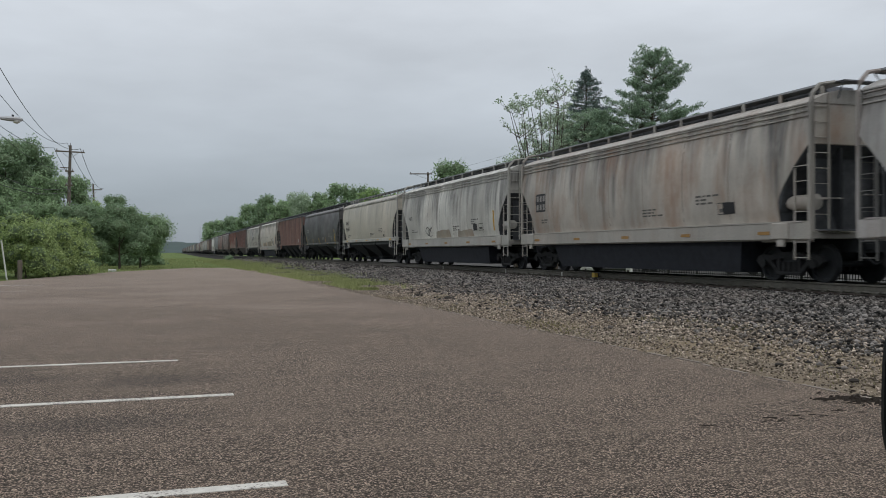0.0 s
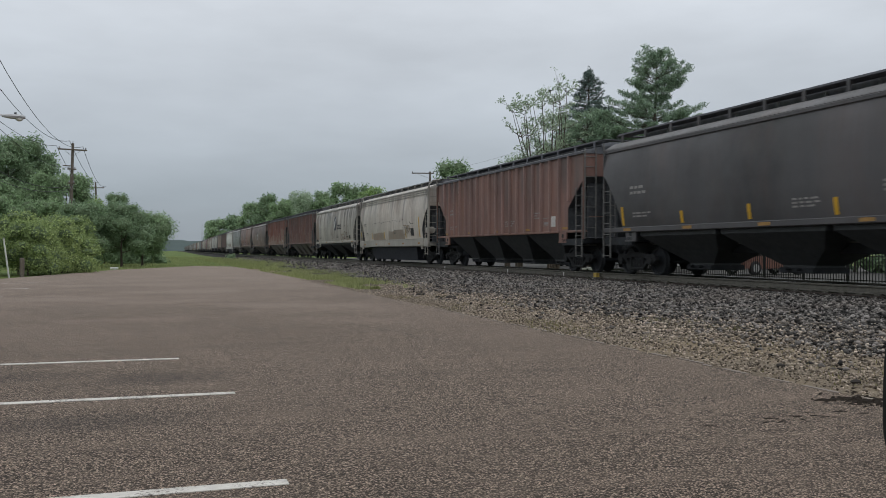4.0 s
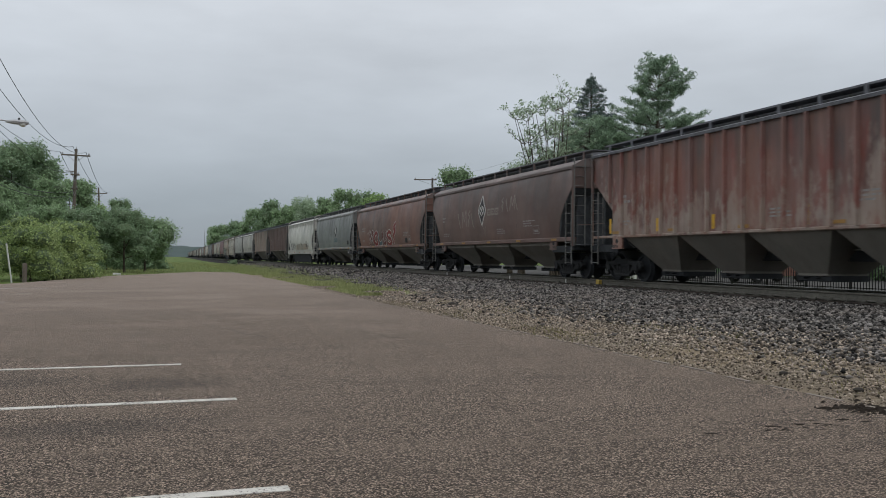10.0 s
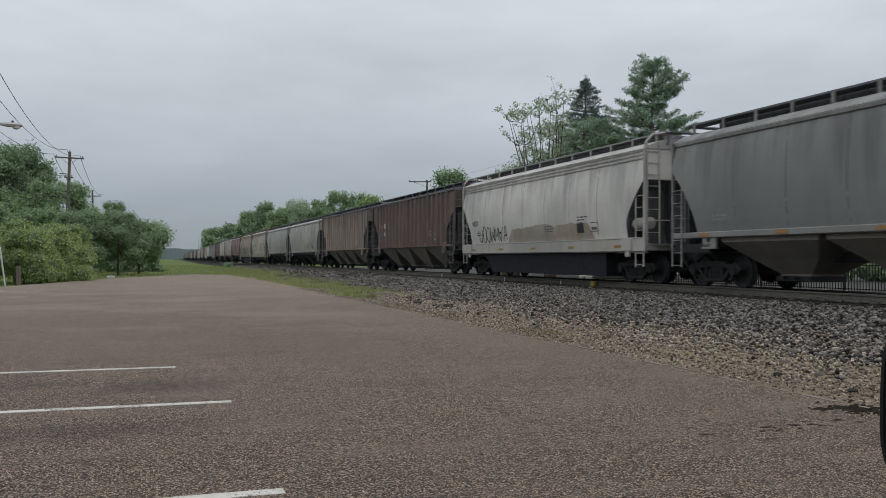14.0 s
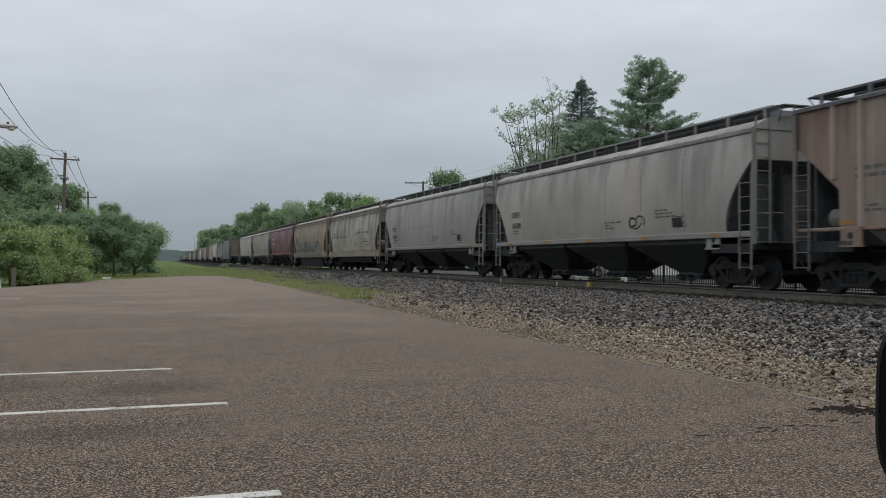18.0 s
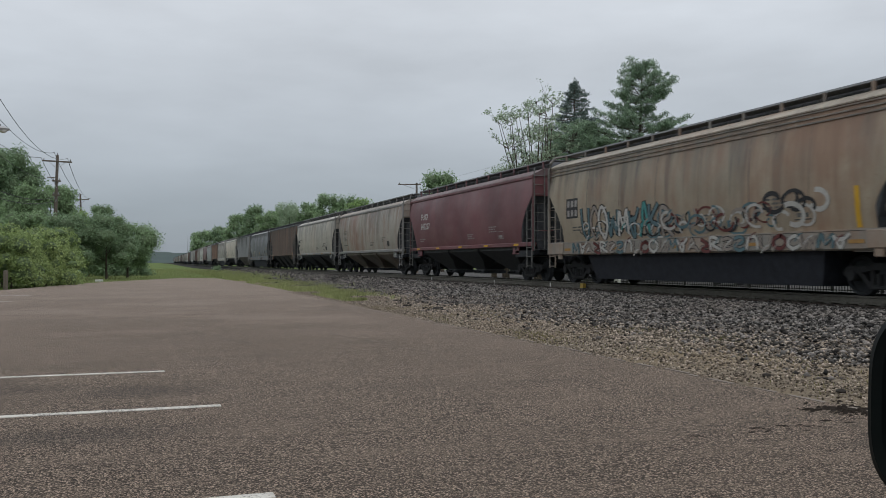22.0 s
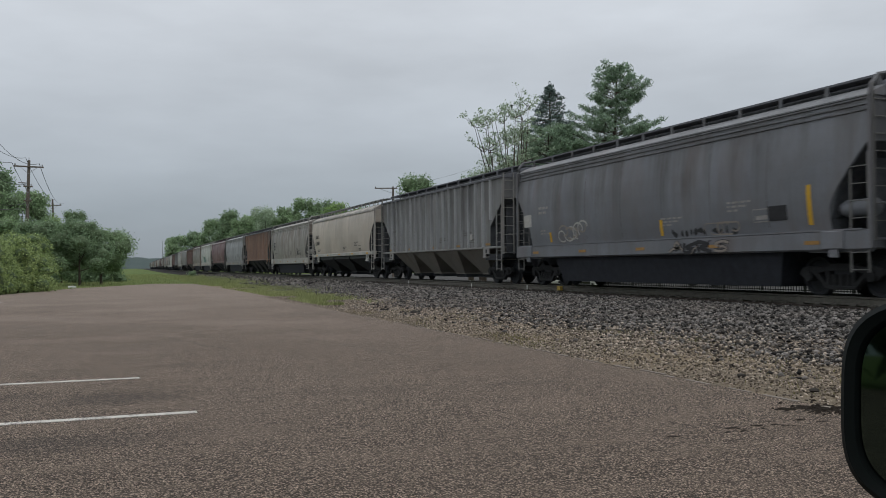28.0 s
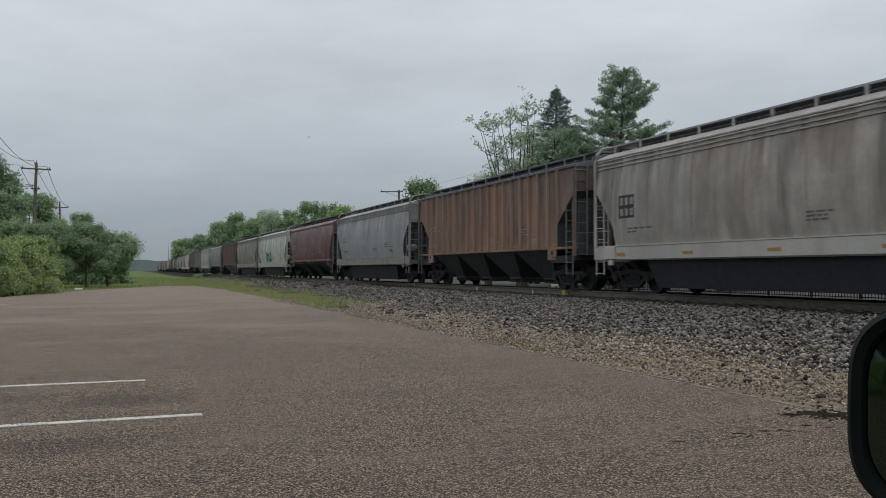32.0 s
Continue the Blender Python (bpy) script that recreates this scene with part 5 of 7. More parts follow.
def roof_shell(kind, h):
    half = ROOF[kind]
    ring = half + [(-x, z) for x, z in reversed(half[:-1])]
    g = Geo()
    g.loft([[(x, y, z) for x, z in ring] for y in (-h - 0.03, -h * 0.5, 0, h * 0.5, h + 0.03)])
    return g


def ladder_geo(z0, z1, width, step=0.36, r=0.012):
    g = Geo()
    for y in (0, width):
        g.box(-0.018, 0.018, y - 0.018, y + 0.018, z0, z1)
    z = z0 + 0.06
    while z < z1 - 0.05:
        g.tube([(0, 0, z), (-0.03, 0.02, z), (-0.03, width - 0.02, z), (0, width, z)], r, 5)
        z += step
    return g


def side_frame_geo():
    """The cast frame of a truck, with its two window openings left by struts."""
    g = Geo()
    out = [(-1.18, 0.50), (-1.12, 0.62), (-0.98, 0.68), (-0.55, 0.66), (-0.38, 0.74), (0.38, 0.74), (0.55, 0.66), (0.98, 0.68), (1.12, 0.62), (1.18, 0.50), (1.0, 0.36), (0.86, 0.50), (0.66, 0.52), (0.36, 0.58), (-0.36, 0.58), (-0.66, 0.52), (-0.86, 0.50), (-1.0, 0.36)]
    g.plate(out, 0, -0.07, 0.07)
    for s in (-1, 1):
        g.plate([(s * 0.80, 0.55), (s * 0.66, 0.55), (s * 0.34, 0.24), (s * 0.44, 0.20)], 0, -0.06, 0.06)
        g.box(-0.06, 0.06, s * 0.36 - 0.05, s * 0.36 + 0.05, 0.22, 0.60)
    g.box(-0.08, 0.08, -0.44, 0.44, 0.16, 0.25, 0.02)
    for y in (-0.2, 0, 0.2):
        g.tube([(0, y, 0.25), (0, y, 0.50)], 0.075, 8)
    for s in (-1, 1):
        g.tube([(-0.13, s * 0.89, 0.457), (0.1, s * 0.89, 0.457)], 0.12, 10)
    return g


def wheelset_geo():
    g = Geo()
    g.tube([(-1.06, 0, 0), (1.06, 0, 0)], 0.075, 10)
    n = 18
    for s in (-1, 1):
        prof = [(0.66, 0.10), (0.685, 0.24), (0.67, 0.37), (0.665, 0.487), (0.70, 0.487), (0.715, 0.459), (0.80, 0.452), (0.80, 0.38), (0.745, 0.36), (0.735, 0.25), (0.79, 0.12)]
        rings = [[(s * x, r * math.cos(2 * math.pi * j / n), r * math.sin(2 * math.pi * j / n)) for j in range(n)] for x, r in prof]
        g.loft(rings)
        for j in range(3):
            a = 2 * math.pi * j / 3
            g.tube([(s * 1.06, 0.05 * math.cos(a), 0.05 * math.sin(a)), (s * 1.085, 0.05 * math.cos(a), 0.05 * math.sin(a))], 0.02, 6)
    return g


def coupler_geo():
    g = Geo()
    g.box(-0.09, 0.09, 0, 0.45, 0.78, 0.95, 0.02)
    g.plate([(-0.12, 0.45), (0.16, 0.45), (0.19, 0.60), (0.10, 0.72), (0.05, 0.60), (-0.05, 0.60), (-0.16, 0.70), (-0.18, 0.55)], 2, 0.74, 1.0)
    g.tube([(0.28, 0.05, 0.9), (0.3, 0.35, 0.62), (0.26, 0.6, 0.45), (0.2, 0.78, 0.55)], 0.025, 6)
    return g


def hopper_geo(pitch, low, straight=False):
    """One discharge bay: four sloping sheets down to its gate."""
    a, b = pitch / 2 - 0.04, 0.30 + pitch * 0.07
    rings = []
    steps = ((1.55, 1.42, a), (1.46, 1.42, a), (0.95, 1.03, (a + b) * 0.51), (low, 0.62, b), (low - 0.06, 0.62, b)) if straight else ((1.55, 1.42, a), (1.25, 1.40, a * 0.96), (0.8, 0.86, (a + b) * 0.50), (low, 0.48, b), (low - 0.06, 0.48, b))
    for z, x, y in steps:
        rings.append([(-x, -y, z), (x, -y, z), (x, y, z), (-x, y, z)])
    return Geo().loft(rings)


def gate_geo(low):
    g = Geo().box(-0.58, 0.58, -0.6, 0.6, low - 0.2, low - 0.055, 0.02)
    for s in (-1, 1):
        g.tube([(s * 0.58, -0.2, low - 0.1), (s * 0.74, -0.2, low - 0.1)], 0.04, 8)
        g.tube([(s * 0.58, 0.2, low - 0.1), (s * 0.74, 0.2, low - 0.1)], 0.04, 8)
    return g


def ribbon(g, kind, pts, width, lift=0.008):
    """A painted stroke lying on the near side of a car; pts are (along, height)."""
    pts = [Vector((a, b)) for a, b in pts]
    k = len(g.v)
    for i, p in enumerate(pts):
        d = pts[min(i + 1, len(pts) - 1)] - pts[max(i - 1, 0)]
        d = d.normalized() if d.length > 1e-6 else Vector((1, 0))
        n = Vector((-d.y, d.x)) * width / 2
        for q in (p + n, p - n):
            g.v.append((-side_x(kind, q.y) - lift, q.x, q.y))
    for i in range(len(pts) - 1):
        a = k + 2 * i
        g.f.append((a, a + 1, a + 3, a + 2))


def patch_on_side(g, kind, y0, y1, z0, z1, lift=0.006, rows=4):
    k = len(g.v)
    for i in range(rows + 1):
        z = z0 + (z1 - z0) * i / rows
        x = -side_x(kind, z) - lift
        g.v += [(x, y0, z), (x, y1, z)]
    for i in range(rows):
        a = k + 2 * i
        g.f.append((a, a + 1, a + 3, a + 2))


def crust_on_side(g, kind, y0, y1, z0, z1, lift, seed):
    """A band of dirt that clings to the foot of the side, its upper edge ragged and its ends run out."""
    rng = random.Random(seed)
    n = max(8, int((y1 - y0) / 0.09))
    k, tall = len(g.v), 0.95
    for i in range(n + 1):
        u = i / n
        tall = min(1.0, max(0.8, tall + rng.uniform(-0.05, 0.05)))
        top = z0 + (z1 - z0) * tall * min(1.0, 16 * min(u, 1 - u) + 0.1)
        for j in range(4):
            z = z0 + (top - z0) * j / 3
            g.v.append((-side_x(kind, z) - lift, y0 + (y1 - y0) * u, z))
    for i in range(n):
        for j in range(3):
            a = k + 4 * i + j
            g.f.append((a, a + 1, a + 5, a + 4))


def blob_on_side(g, kind, pts, lift):
    """A filled painted outline, laid on the curved side in level slices."""
    z0, z1 = min(z for _, z in pts), max(z for _, z in pts)
    n = max(3, int((z1 - z0) / 0.11))
    k = len(g.v)
    for i in range(n + 1):
        z = z0 + (z1 - z0) * min(0.999, max(0.001, i / n))
        ys = []
        for (ya, za), (yb, zb) in zip(pts, pts[1:] + pts[:1]):
            if (za - z) * (zb - z) <= 0 and za != zb:
                ys.append(ya + (yb - ya) * (z - za) / (zb - za))
        x = -side_x(kind, z) - lift
        g.v += [(x, min(ys), z), (x, max(ys), z)]
    for i in range(n):
        a = k + 2 * i
        g.f.append((a, a + 1, a + 3, a + 2))


def stencil_bars(g, kind, y, z, n, rng, size=0.05):
    """Small lettering that nobody can read, as rows of bars."""
    for i in range(n):
        a = y
        for _ in range(rng.randint(2, 4)):
            w = rng.uniform(0.1, 0.3)
            patch_on_side(g, kind, a - w, a, z - i * size * 2, z - i * size * 2 + size, 0.007, 1)
            a -= w + 0.06


def letters(text, size, material):
    """Words as a flat mesh that reads from the near side of a car."""
    cu = bpy.data.curves.new("lettering", "FONT")
    cu.body, cu.size, cu.extrude, cu.offset = text, size, 0.0, size * 0.018
    cu.space_character = 1.1
    tmp = new("lettering", cu)
    bpy.context.view_layer.update()
    me = bpy.data.meshes.new_from_object(tmp.evaluated_get(bpy.context.evaluated_depsgraph_get()))
    bpy.data.objects.remove(tmp)
    me.materials.clear()
    me.materials.append(material)
    me.name = "lettering"
    return me


def put_letters(car, kind, text, size, y, z, material, label):
    turn = Matrix(((0, 0, -1, -side_x(kind, z + size * 0.4) - 0.02), (-1, 0, 0, y), (0, 1, 0, z), (0, 0, 0, 1)))
    part("lettering", letters(text, size, material), material, car, label, at=turn)


SPRAY = {n: plain("spray_" + n, c, 0.6, 0, 0.2, 8) for n, c in {
    "white": (0.60, 0.58, 0.55), "red": (0.23, 0.035, 0.03), "teal": (0.06, 0.26, 0.25),
    "green": (0.06, 0.22, 0.12), "black": (0.025, 0.025, 0.028), "tan": (0.36, 0.28, 0.18), "faded": (0.27, 0.235, 0.205), "wine": (0.13, 0.035, 0.032), "slate": (0.10, 0.17, 0.19), "bone": (0.46, 0.45, 0.42)}.items()}


# abstract strokes for sprayed shapes, in a unit box
GLYPHS = (
    ((0.0, 0.0), (0.12, 0.95), (0.5, 0.35), (0.88, 1.0), (1.0, 0.05)),
    ((0.5, 0.0), (0.1, 0.25), (0.08, 0.7), (0.45, 1.0), (0.9, 0.75), (0.92, 0.3), (0.5, 0.0), (0.3, 0.05)),
    ((0.05, 1.0), (0.12, 0.3), (0.45, 0.0), (0.8, 0.25), (0.95, 1.0)),
    ((0.95, 0.85), (0.5, 1.0), (0.15, 0.8), (0.3, 0.55), (0.75, 0.45), (0.9, 0.2), (0.5, 0.0), (0.05, 0.15)),
    ((0.1, 0.0), (0.05, 1.0), (0.6, 0.95), (0.8, 0.7), (0.2, 0.5), (0.95, 0.0)),
    ((0.0, 0.1), (0.45, 1.0), (0.62, 0.5), (0.2, 0.4), (0.7, 0.35), (1.0, 0.0)),
    ((0.6, 0.0), (0.35, 0.3), (0.1, 0.75), (0.05, 0.95)),
    ((0.15, 0.9), (0.12, 0.4), (0.25, 0.08), (0.6, 0.05), (0.95, 0.2)),
    ((0.75, 1.25), (0.35, 0.95), (0.7, 0.8), (0.3, 0.45), (0.5, 0.4), (0.35, 0.02)),
)


def bent(pts, n=5):
    """A smoother line through the points."""
    out = []
    p = [pts[0]] + list(pts) + [pts[-1]]
    for i in range(1, len(p) - 2):
        for k in range(n):
            t = k / n
            out.append(tuple(0.5 * (2 * b + (c - a) * t + (2 * a - 5 * b + 4 * c - d) * t * t + (3 * b - a - 3 * c + d) * t ** 3) for a, b, c, d in zip(p[i - 1], p[i], p[i + 1], p[i + 2])))
    return out + [pts[-1]]


def graffiti(car, kind, y0, y1, z0, z1, fills, line, seed, count=7, width=0.07, body=0.26, order=None):
    """Swelling sprayed shapes, filled and edged, with no readable word."""
    rng = random.Random(seed)
    step = (y1 - y0) / count
    per, lines = {}, Geo()
    floor_z = PROFILE[kind][0][1]
    for i in range(count):
        left = y1 - step * i
        tall, lean = (z1 - z0) * rng.uniform(0.8, 1.05), rng.uniform(-0.15, 0.15) * step
        base = z0 + rng.uniform(0, 0.1) * (z1 - z0)
        pts = [(left - step * (0.05 + 0.95 * u) + lean * w, max(floor_z + 0.02, base + tall * w)) for u, w in ((1 - a if i % 3 == 0 and not order else a, 1 - b if i % 2 and not order else b) for a, b in bent(GLYPHS[order[i] if order else (i * 5 + seed + i // 2) % 6]))]
        thick = min(step * body, (z1 - z0) * 0.24) if fills else 0.0
        ribbon(lines, kind, pts, thick + width * (1.6 if fills else 1.0), 0.010 + 0.0008 * (i % 3))
        if fills:
            ribbon(per.setdefault(fills[i % len(fills)], Geo()), kind, pts, thick, 0.016 + 0.0008 * (i % 3))
            mid = pts[len(pts) // 2]
            ribbon(per.setdefault(fills[(i + 2) % len(fills)], Geo()), kind, [(mid[0] + 0.12, mid[1] - 0.1), (mid[0], mid[1] + 0.04), (mid[0] - 0.14, mid[1] + 0.1)], thick * 0.4, 0.021)
    for col, g in per.items():
        part("graffiti_fill", g, SPRAY[col], car, col + " spray paint")["kind"] = "stuff"
    part("graffiti_outline", lines, SPRAY[line], car, line + " spray-painted outline")["kind"] = "stuff"


def scrawl(car, kind, y0, y1, z0, z1, line, seed, width=0.05):
    rng = random.Random(seed)
    g = Geo()
    pts, y, up = [], y1, True
    while y > y0:
        pts.append((y, (z1 if up else z0) + rng.uniform(-0.12, 0.12)))
        y -= rng.uniform(0.12, 0.3)
        up = not up
    ribbon(g, kind, pts, width, 0.012)
    part("graffiti_scrawl", g, SPRAY[line], car, line + " spray-painted scrawl")


def leaf_emblem(car, kind, y, z, size, dark, pale):
    """A leaning diamond with a split leaf inside it."""
    g = Geo()
    blob_on_side(g, kind, [(y + size * 0.58, z + 0.02), (y + size * 0.5, z + size * 0.25), (y, z + size * 0.62), (y - size * 0.52, z + size * 0.22), (y - size * 0.6, z - size * 0.05), (y - size * 0.35, z - size * 0.45), (y, z - size * 0.62), (y + size * 0.4, z - size * 0.4)], 0.008)
    part("emblem", g, dark, car, "dark diamond-shaped emblem")
    g = Geo()
    blob_on_side(g, kind, [(y + size * 0.36, z - size * 0.12), (y + size * 0.30, z + size * 0.14), (y - size * 0.16, z + size * 0.46), (y - size * 0.14, z + size * 0.05), (y - size * 0.04, z - size * 0.36), (y + size * 0.16, z - size * 0.46)], 0.013)
    part("emblem_leaf", g, pale, car, "pale leaf inside the emblem")
    g = Geo()
    ribbon(g, kind, [(y + size * 0.16, z - size * 0.44), (y + size * 0.12, z - size * 0.1), (y - size * 0.08, z + size * 0.3)], 0.035, 0.017)
    part("leaf_vein", g, dark, car, "dark vein of the leaf")


def cross_emblem(car, kind, y, z, w, h):
    """A tall outlined diamond with a chequered cross."""
    for k, ink, name in ((1.0, WHITE_INK, "emblem"), (0.84, BLACK_INK, "emblem_field")):
        g = Geo()
        blob_on_side(g, kind, [(y + w * k, z), (y, z + h * k), (y - w * k, z), (y, z - h * k)], 0.008 + 0.006 * (1 - k) / 0.16)
        part(name, g, ink, car)
    g = Geo()
    blob_on_side(g, kind, [(y + w * 0.56, z), (y + w * 0.42, z + h * 0.24), (y, z + h * 0.34), (y - w * 0.42, z + h * 0.24), (y - w * 0.56, z), (y - w * 0.42, z - h * 0.24), (y, z - h * 0.34), (y + w * 0.42, z - h * 0.24)], 0.019)
    part("emblem_disc", g, WHITE_INK, car)
    a = w * 0.13
    for dy, dz in ((2, 0), (-2, 0), (0, 2), (0, -2)):
        g = Geo()
        patch_on_side(g, kind, y + dy * a - a, y + dy * a + a, z + dz * a - a, z + dz * a + a, 0.024, 1)
        part("emblem_square", g, BLACK_INK, car)


def curls(car, kind, y0, y1, z0, z1, inks, seed, n=14, width=0.06):
    """Looping spray-can lines, overlapping one another."""
    rng = random.Random(seed)
    per = {}
    for i in range(n):
        cy, cz = y0 + (y1 - y0) * (i + rng.random()) / n, rng.uniform(z0 + 0.2, z1 - 0.2)
        r, turn, a0 = rng.uniform(0.16, 0.36), rng.uniform(3.0, 6.5), rng.uniform(0, 6.3)
        pts = [(cy + r * (1.3 - 0.6 * u) * math.cos(a0 + turn * u), min(z1, max(z0, cz + r * (1 - 0.55 * u) * math.sin(a0 + turn * u)))) for u in np.linspace(0, 1, 15)]
        ribbon(per.setdefault(inks[i % len(inks)], Geo()), kind, pts, width * rng.uniform(0.7, 1.5), 0.012 + 0.0015 * (i % 5))
    for col, g in per.items():
        part("graffiti_loop", g, SPRAY[col], car, col + " looping spray paint")["kind"] = "stuff"


def scuffs(car, kind, y0, y1, z, n, seed, ink, tall=0.1):
    """A broken row of dark rubbed marks."""
    rng = random.Random(seed)
    g = Geo()
    for i in range(n):
        y = y0 + (y1 - y0) * (i + rng.random()) / n
        w, h, zz = rng.uniform(0.05, 0.17), rng.uniform(0.35, 1.0) * tall * 0.55, z + rng.uniform(-0.05, 0.05)
        blob_on_side(g, kind, [(y + w * rng.uniform(0.65, 1.1) * math.cos(a), zz + h * rng.uniform(0.65, 1.15) * math.sin(a)) for a in (0.3 + 2 * math.pi * j / 8 for j in range(8))], 0.007)
    part("scuff_band", g, ink, car, "broken row of dark scuffs")["kind"] = "stuff"


BELLY_SHADE = plain("blue_black_belly_shade", (0.028, 0.031, 0.040), 0.75, 0.1, 0.35, 5)
SHADED_END = plain("sooty_end_sheet", (0.088, 0.094, 0.102), 0.85, 0.1, 0.4, 5)
TRUCK_STEEL = plain("oily_truck_casting", (0.024, 0.025, 0.026), 0.92, 0.0, 0.4, 6)
# grating colour; on ribbed roofs it also paints the walkway's shadow
HATCH = plain("grating_and_roof_shade", (0.15, 0.156, 0.172), 0.8, 0.1, 0.4, 5)
FADED_BLACK = plain("faded_black_stencil", (0.13, 0.125, 0.115), 0.7, 0, 0.35, 9)
FADED_WHITE = plain("faded_white_stencil", (0.30, 0.285, 0.27), 0.7, 0, 0.35, 9)
DUST_HOPPER = weathered("dusty_tan_hopper", (0.17, 0.15, 0.12), 0.4, 0.6)
PALE = plain("grey_car_fitting", (0.17, 0.168, 0.16), 0.65, 0.1, 0.3, 6)


def build_car(spec, length, near=True):
    kind, base, rust, grime, rust_col, label, extras = spec
    rng = random.Random(int(length * 1000) + len(label))
    h = length / 2 - 0.74
    car = thing("hopper_car", label, "railcar", "freight train")
    paint = weathered("railcar_paint", base, rust, grime, rust_col, sheets=1.32 if kind == "ribbed" else 0.42, fade=extras.get("fade", 0.0))
    trim = paint if "trim" not in extras else extras["trim"]
    rung = PALE if "trim" not in extras else trim
    part("body", body_shell(kind, h), paint, car, smooth=True)
    # smooth roofs: body paint lightened to carry the sky's reflection
    part("roof", roof_shell(kind, h), HATCH if kind == "ribbed" else weathered("sky_pale_roof_paint", tuple(0.8 * c + 0.09 for c in base), rust * 0.5, 0.3 if kind == "tank" else 0.4), car, smooth=True)
    # end recess: grime and the overhang's shade are both in the sheet colour
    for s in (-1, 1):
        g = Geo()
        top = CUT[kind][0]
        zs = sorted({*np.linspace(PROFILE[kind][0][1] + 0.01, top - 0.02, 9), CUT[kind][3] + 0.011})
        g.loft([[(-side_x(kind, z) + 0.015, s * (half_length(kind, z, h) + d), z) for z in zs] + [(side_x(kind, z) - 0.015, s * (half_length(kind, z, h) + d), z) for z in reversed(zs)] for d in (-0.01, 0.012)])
        part("end_slope_sheet", g, SHADED_END, car, "sooty end sheet under the overhang")
    low = 0.42
    bays = {"round": 3, "tank": 3, "ribbed": 4}[kind]
    span = 2 * (h - 2.0)
    pitch = span / bays
    floor_mat = extras.get("hopper", BROWN_STEEL)
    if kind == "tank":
        # belly box drawn low and blue-black to give the deep shade underneath
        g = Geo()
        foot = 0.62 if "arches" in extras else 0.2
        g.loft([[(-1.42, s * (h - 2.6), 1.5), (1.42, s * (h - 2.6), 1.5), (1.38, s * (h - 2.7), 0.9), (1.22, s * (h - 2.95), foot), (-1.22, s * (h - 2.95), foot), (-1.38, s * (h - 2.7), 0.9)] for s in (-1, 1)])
        part("lower_body", g, BELLY_SHADE, car, "grimy black underbelly")
    for i in range(bays):
        y = -span / 2 + pitch * (i + 0.5)
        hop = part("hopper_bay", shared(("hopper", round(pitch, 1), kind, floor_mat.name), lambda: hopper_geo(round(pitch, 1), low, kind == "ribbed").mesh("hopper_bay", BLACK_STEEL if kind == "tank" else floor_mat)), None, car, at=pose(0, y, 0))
        if near:
            part("outlet_gate", shared("gate", lambda: gate_geo(low).mesh("outlet_gate", BLACK_STEEL)), None, hop)
    # sills and end platforms
    for s in (-1, 1):
        if kind == "tank":
            g = Geo()
            x0, x1 = s * 1.46, s * 1.60
            g.loft([[(x0, y, 1.45), (x1, y, 1.43), (x1, y, 1.05), (x1 - s * 0.05, y, 1.01), (x0, y, 1.01)] for y in (-h - 0.02, -h + 1.2, h - 1.2, h + 0.02)])
            part("side_sill", g, trim, car)
            g = Geo().box(min(x0, x1 + s * 0.012), max(x0, x1 + s * 0.012), -h + 0.2, h - 0.2, 1.44, 1.475)
            part("sill_flange", g, trim, car)
        else:
            g = Geo().box(*sorted((s * 1.40, s * (1.55 if kind == "round" else 1.49))), -h - 0.02, h + 0.02, *(SILL[kind] if "open" not in extras else (1.45, 1.66)), 0.02)
            part("side_sill", g, trim, car)
    part("centre_sill", Geo().box(-0.3, 0.3, -h - 0.2, h + 0.2, 0.72, 1.06, 0.02), BLACK_STEEL, car)
    for s in (-1, 1):
        m = pose(0, 0, 0) if s > 0 else pose(0, 0, 0, 0, 0, 180)
        g = Geo()
        g.box(-1.5, 1.5, h - 0.22, h + 0.02, 1.05, 1.24, 0.02)
        g.box(-1.45, 1.45, h - 1.7, h - 0.22, 1.08, 1.12)
        g.box(-1.5, -1.36, h - 1.75, h - 0.1, 0.98, 1.22)
        g.box(1.36, 1.5, h - 1.75, h - 0.1, 0.98, 1.22)
        part("end_platform", g, trim if kind == "tank" else BLACK_STEEL, car, at=m)
        for x in (-0.62, 0.62):
            g = Geo().plate([(h - 0.02, 1.2), (h - 0.12, 1.2), (h - 0.55, 2.35), (h - 0.12, 3.2), (h - 0.02, 3.2)], 0, x - 0.03, x + 0.03)
            part("end_brace", g, BLACK_STEEL, car, at=m)
        # bulkhead shares the dark colour that paints the recess's shade
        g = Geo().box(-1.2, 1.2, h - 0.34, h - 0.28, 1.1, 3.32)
        part("end_bulkhead", g, SHADED_END, car, at=m)
        if near:
            for x in (-1, 1):
                if kind == "tank":
                    part("bolster_plate", shared(("bp", trim.name), lambda: Geo().box(-0.03, 0.03, -0.12, 0.12, 0.86, 1.05, 0.02).box(-0.05, 0.05, -0.30, 0.30, 1.05, 1.44, 0.015).mesh("bolster_plate", trim)), None, car, at=m @ pose(x * 1.585, h - 0.95, 0))
                else:
                    pad = part("jacking_pad", shared(("jp", trim.name), lambda: Geo().box(-0.03, 0.03, -0.30, 0.30, 1.10, 1.50, 0.02).box(-0.05, 0.05, -0.32, 0.32, 1.08, 1.12).mesh("jacking_pad", trim)), None, car, at=m @ pose(x * 1.47, h - 1.7, 0))
                    part("pad_hole", shared("pad_hole", lambda: Geo().tube([(-0.034, 0.02, 1.33), (0.034, 0.02, 1.33)], 0.085, 10).mesh("pad_hole", BLACK_STEEL)), None, pad)
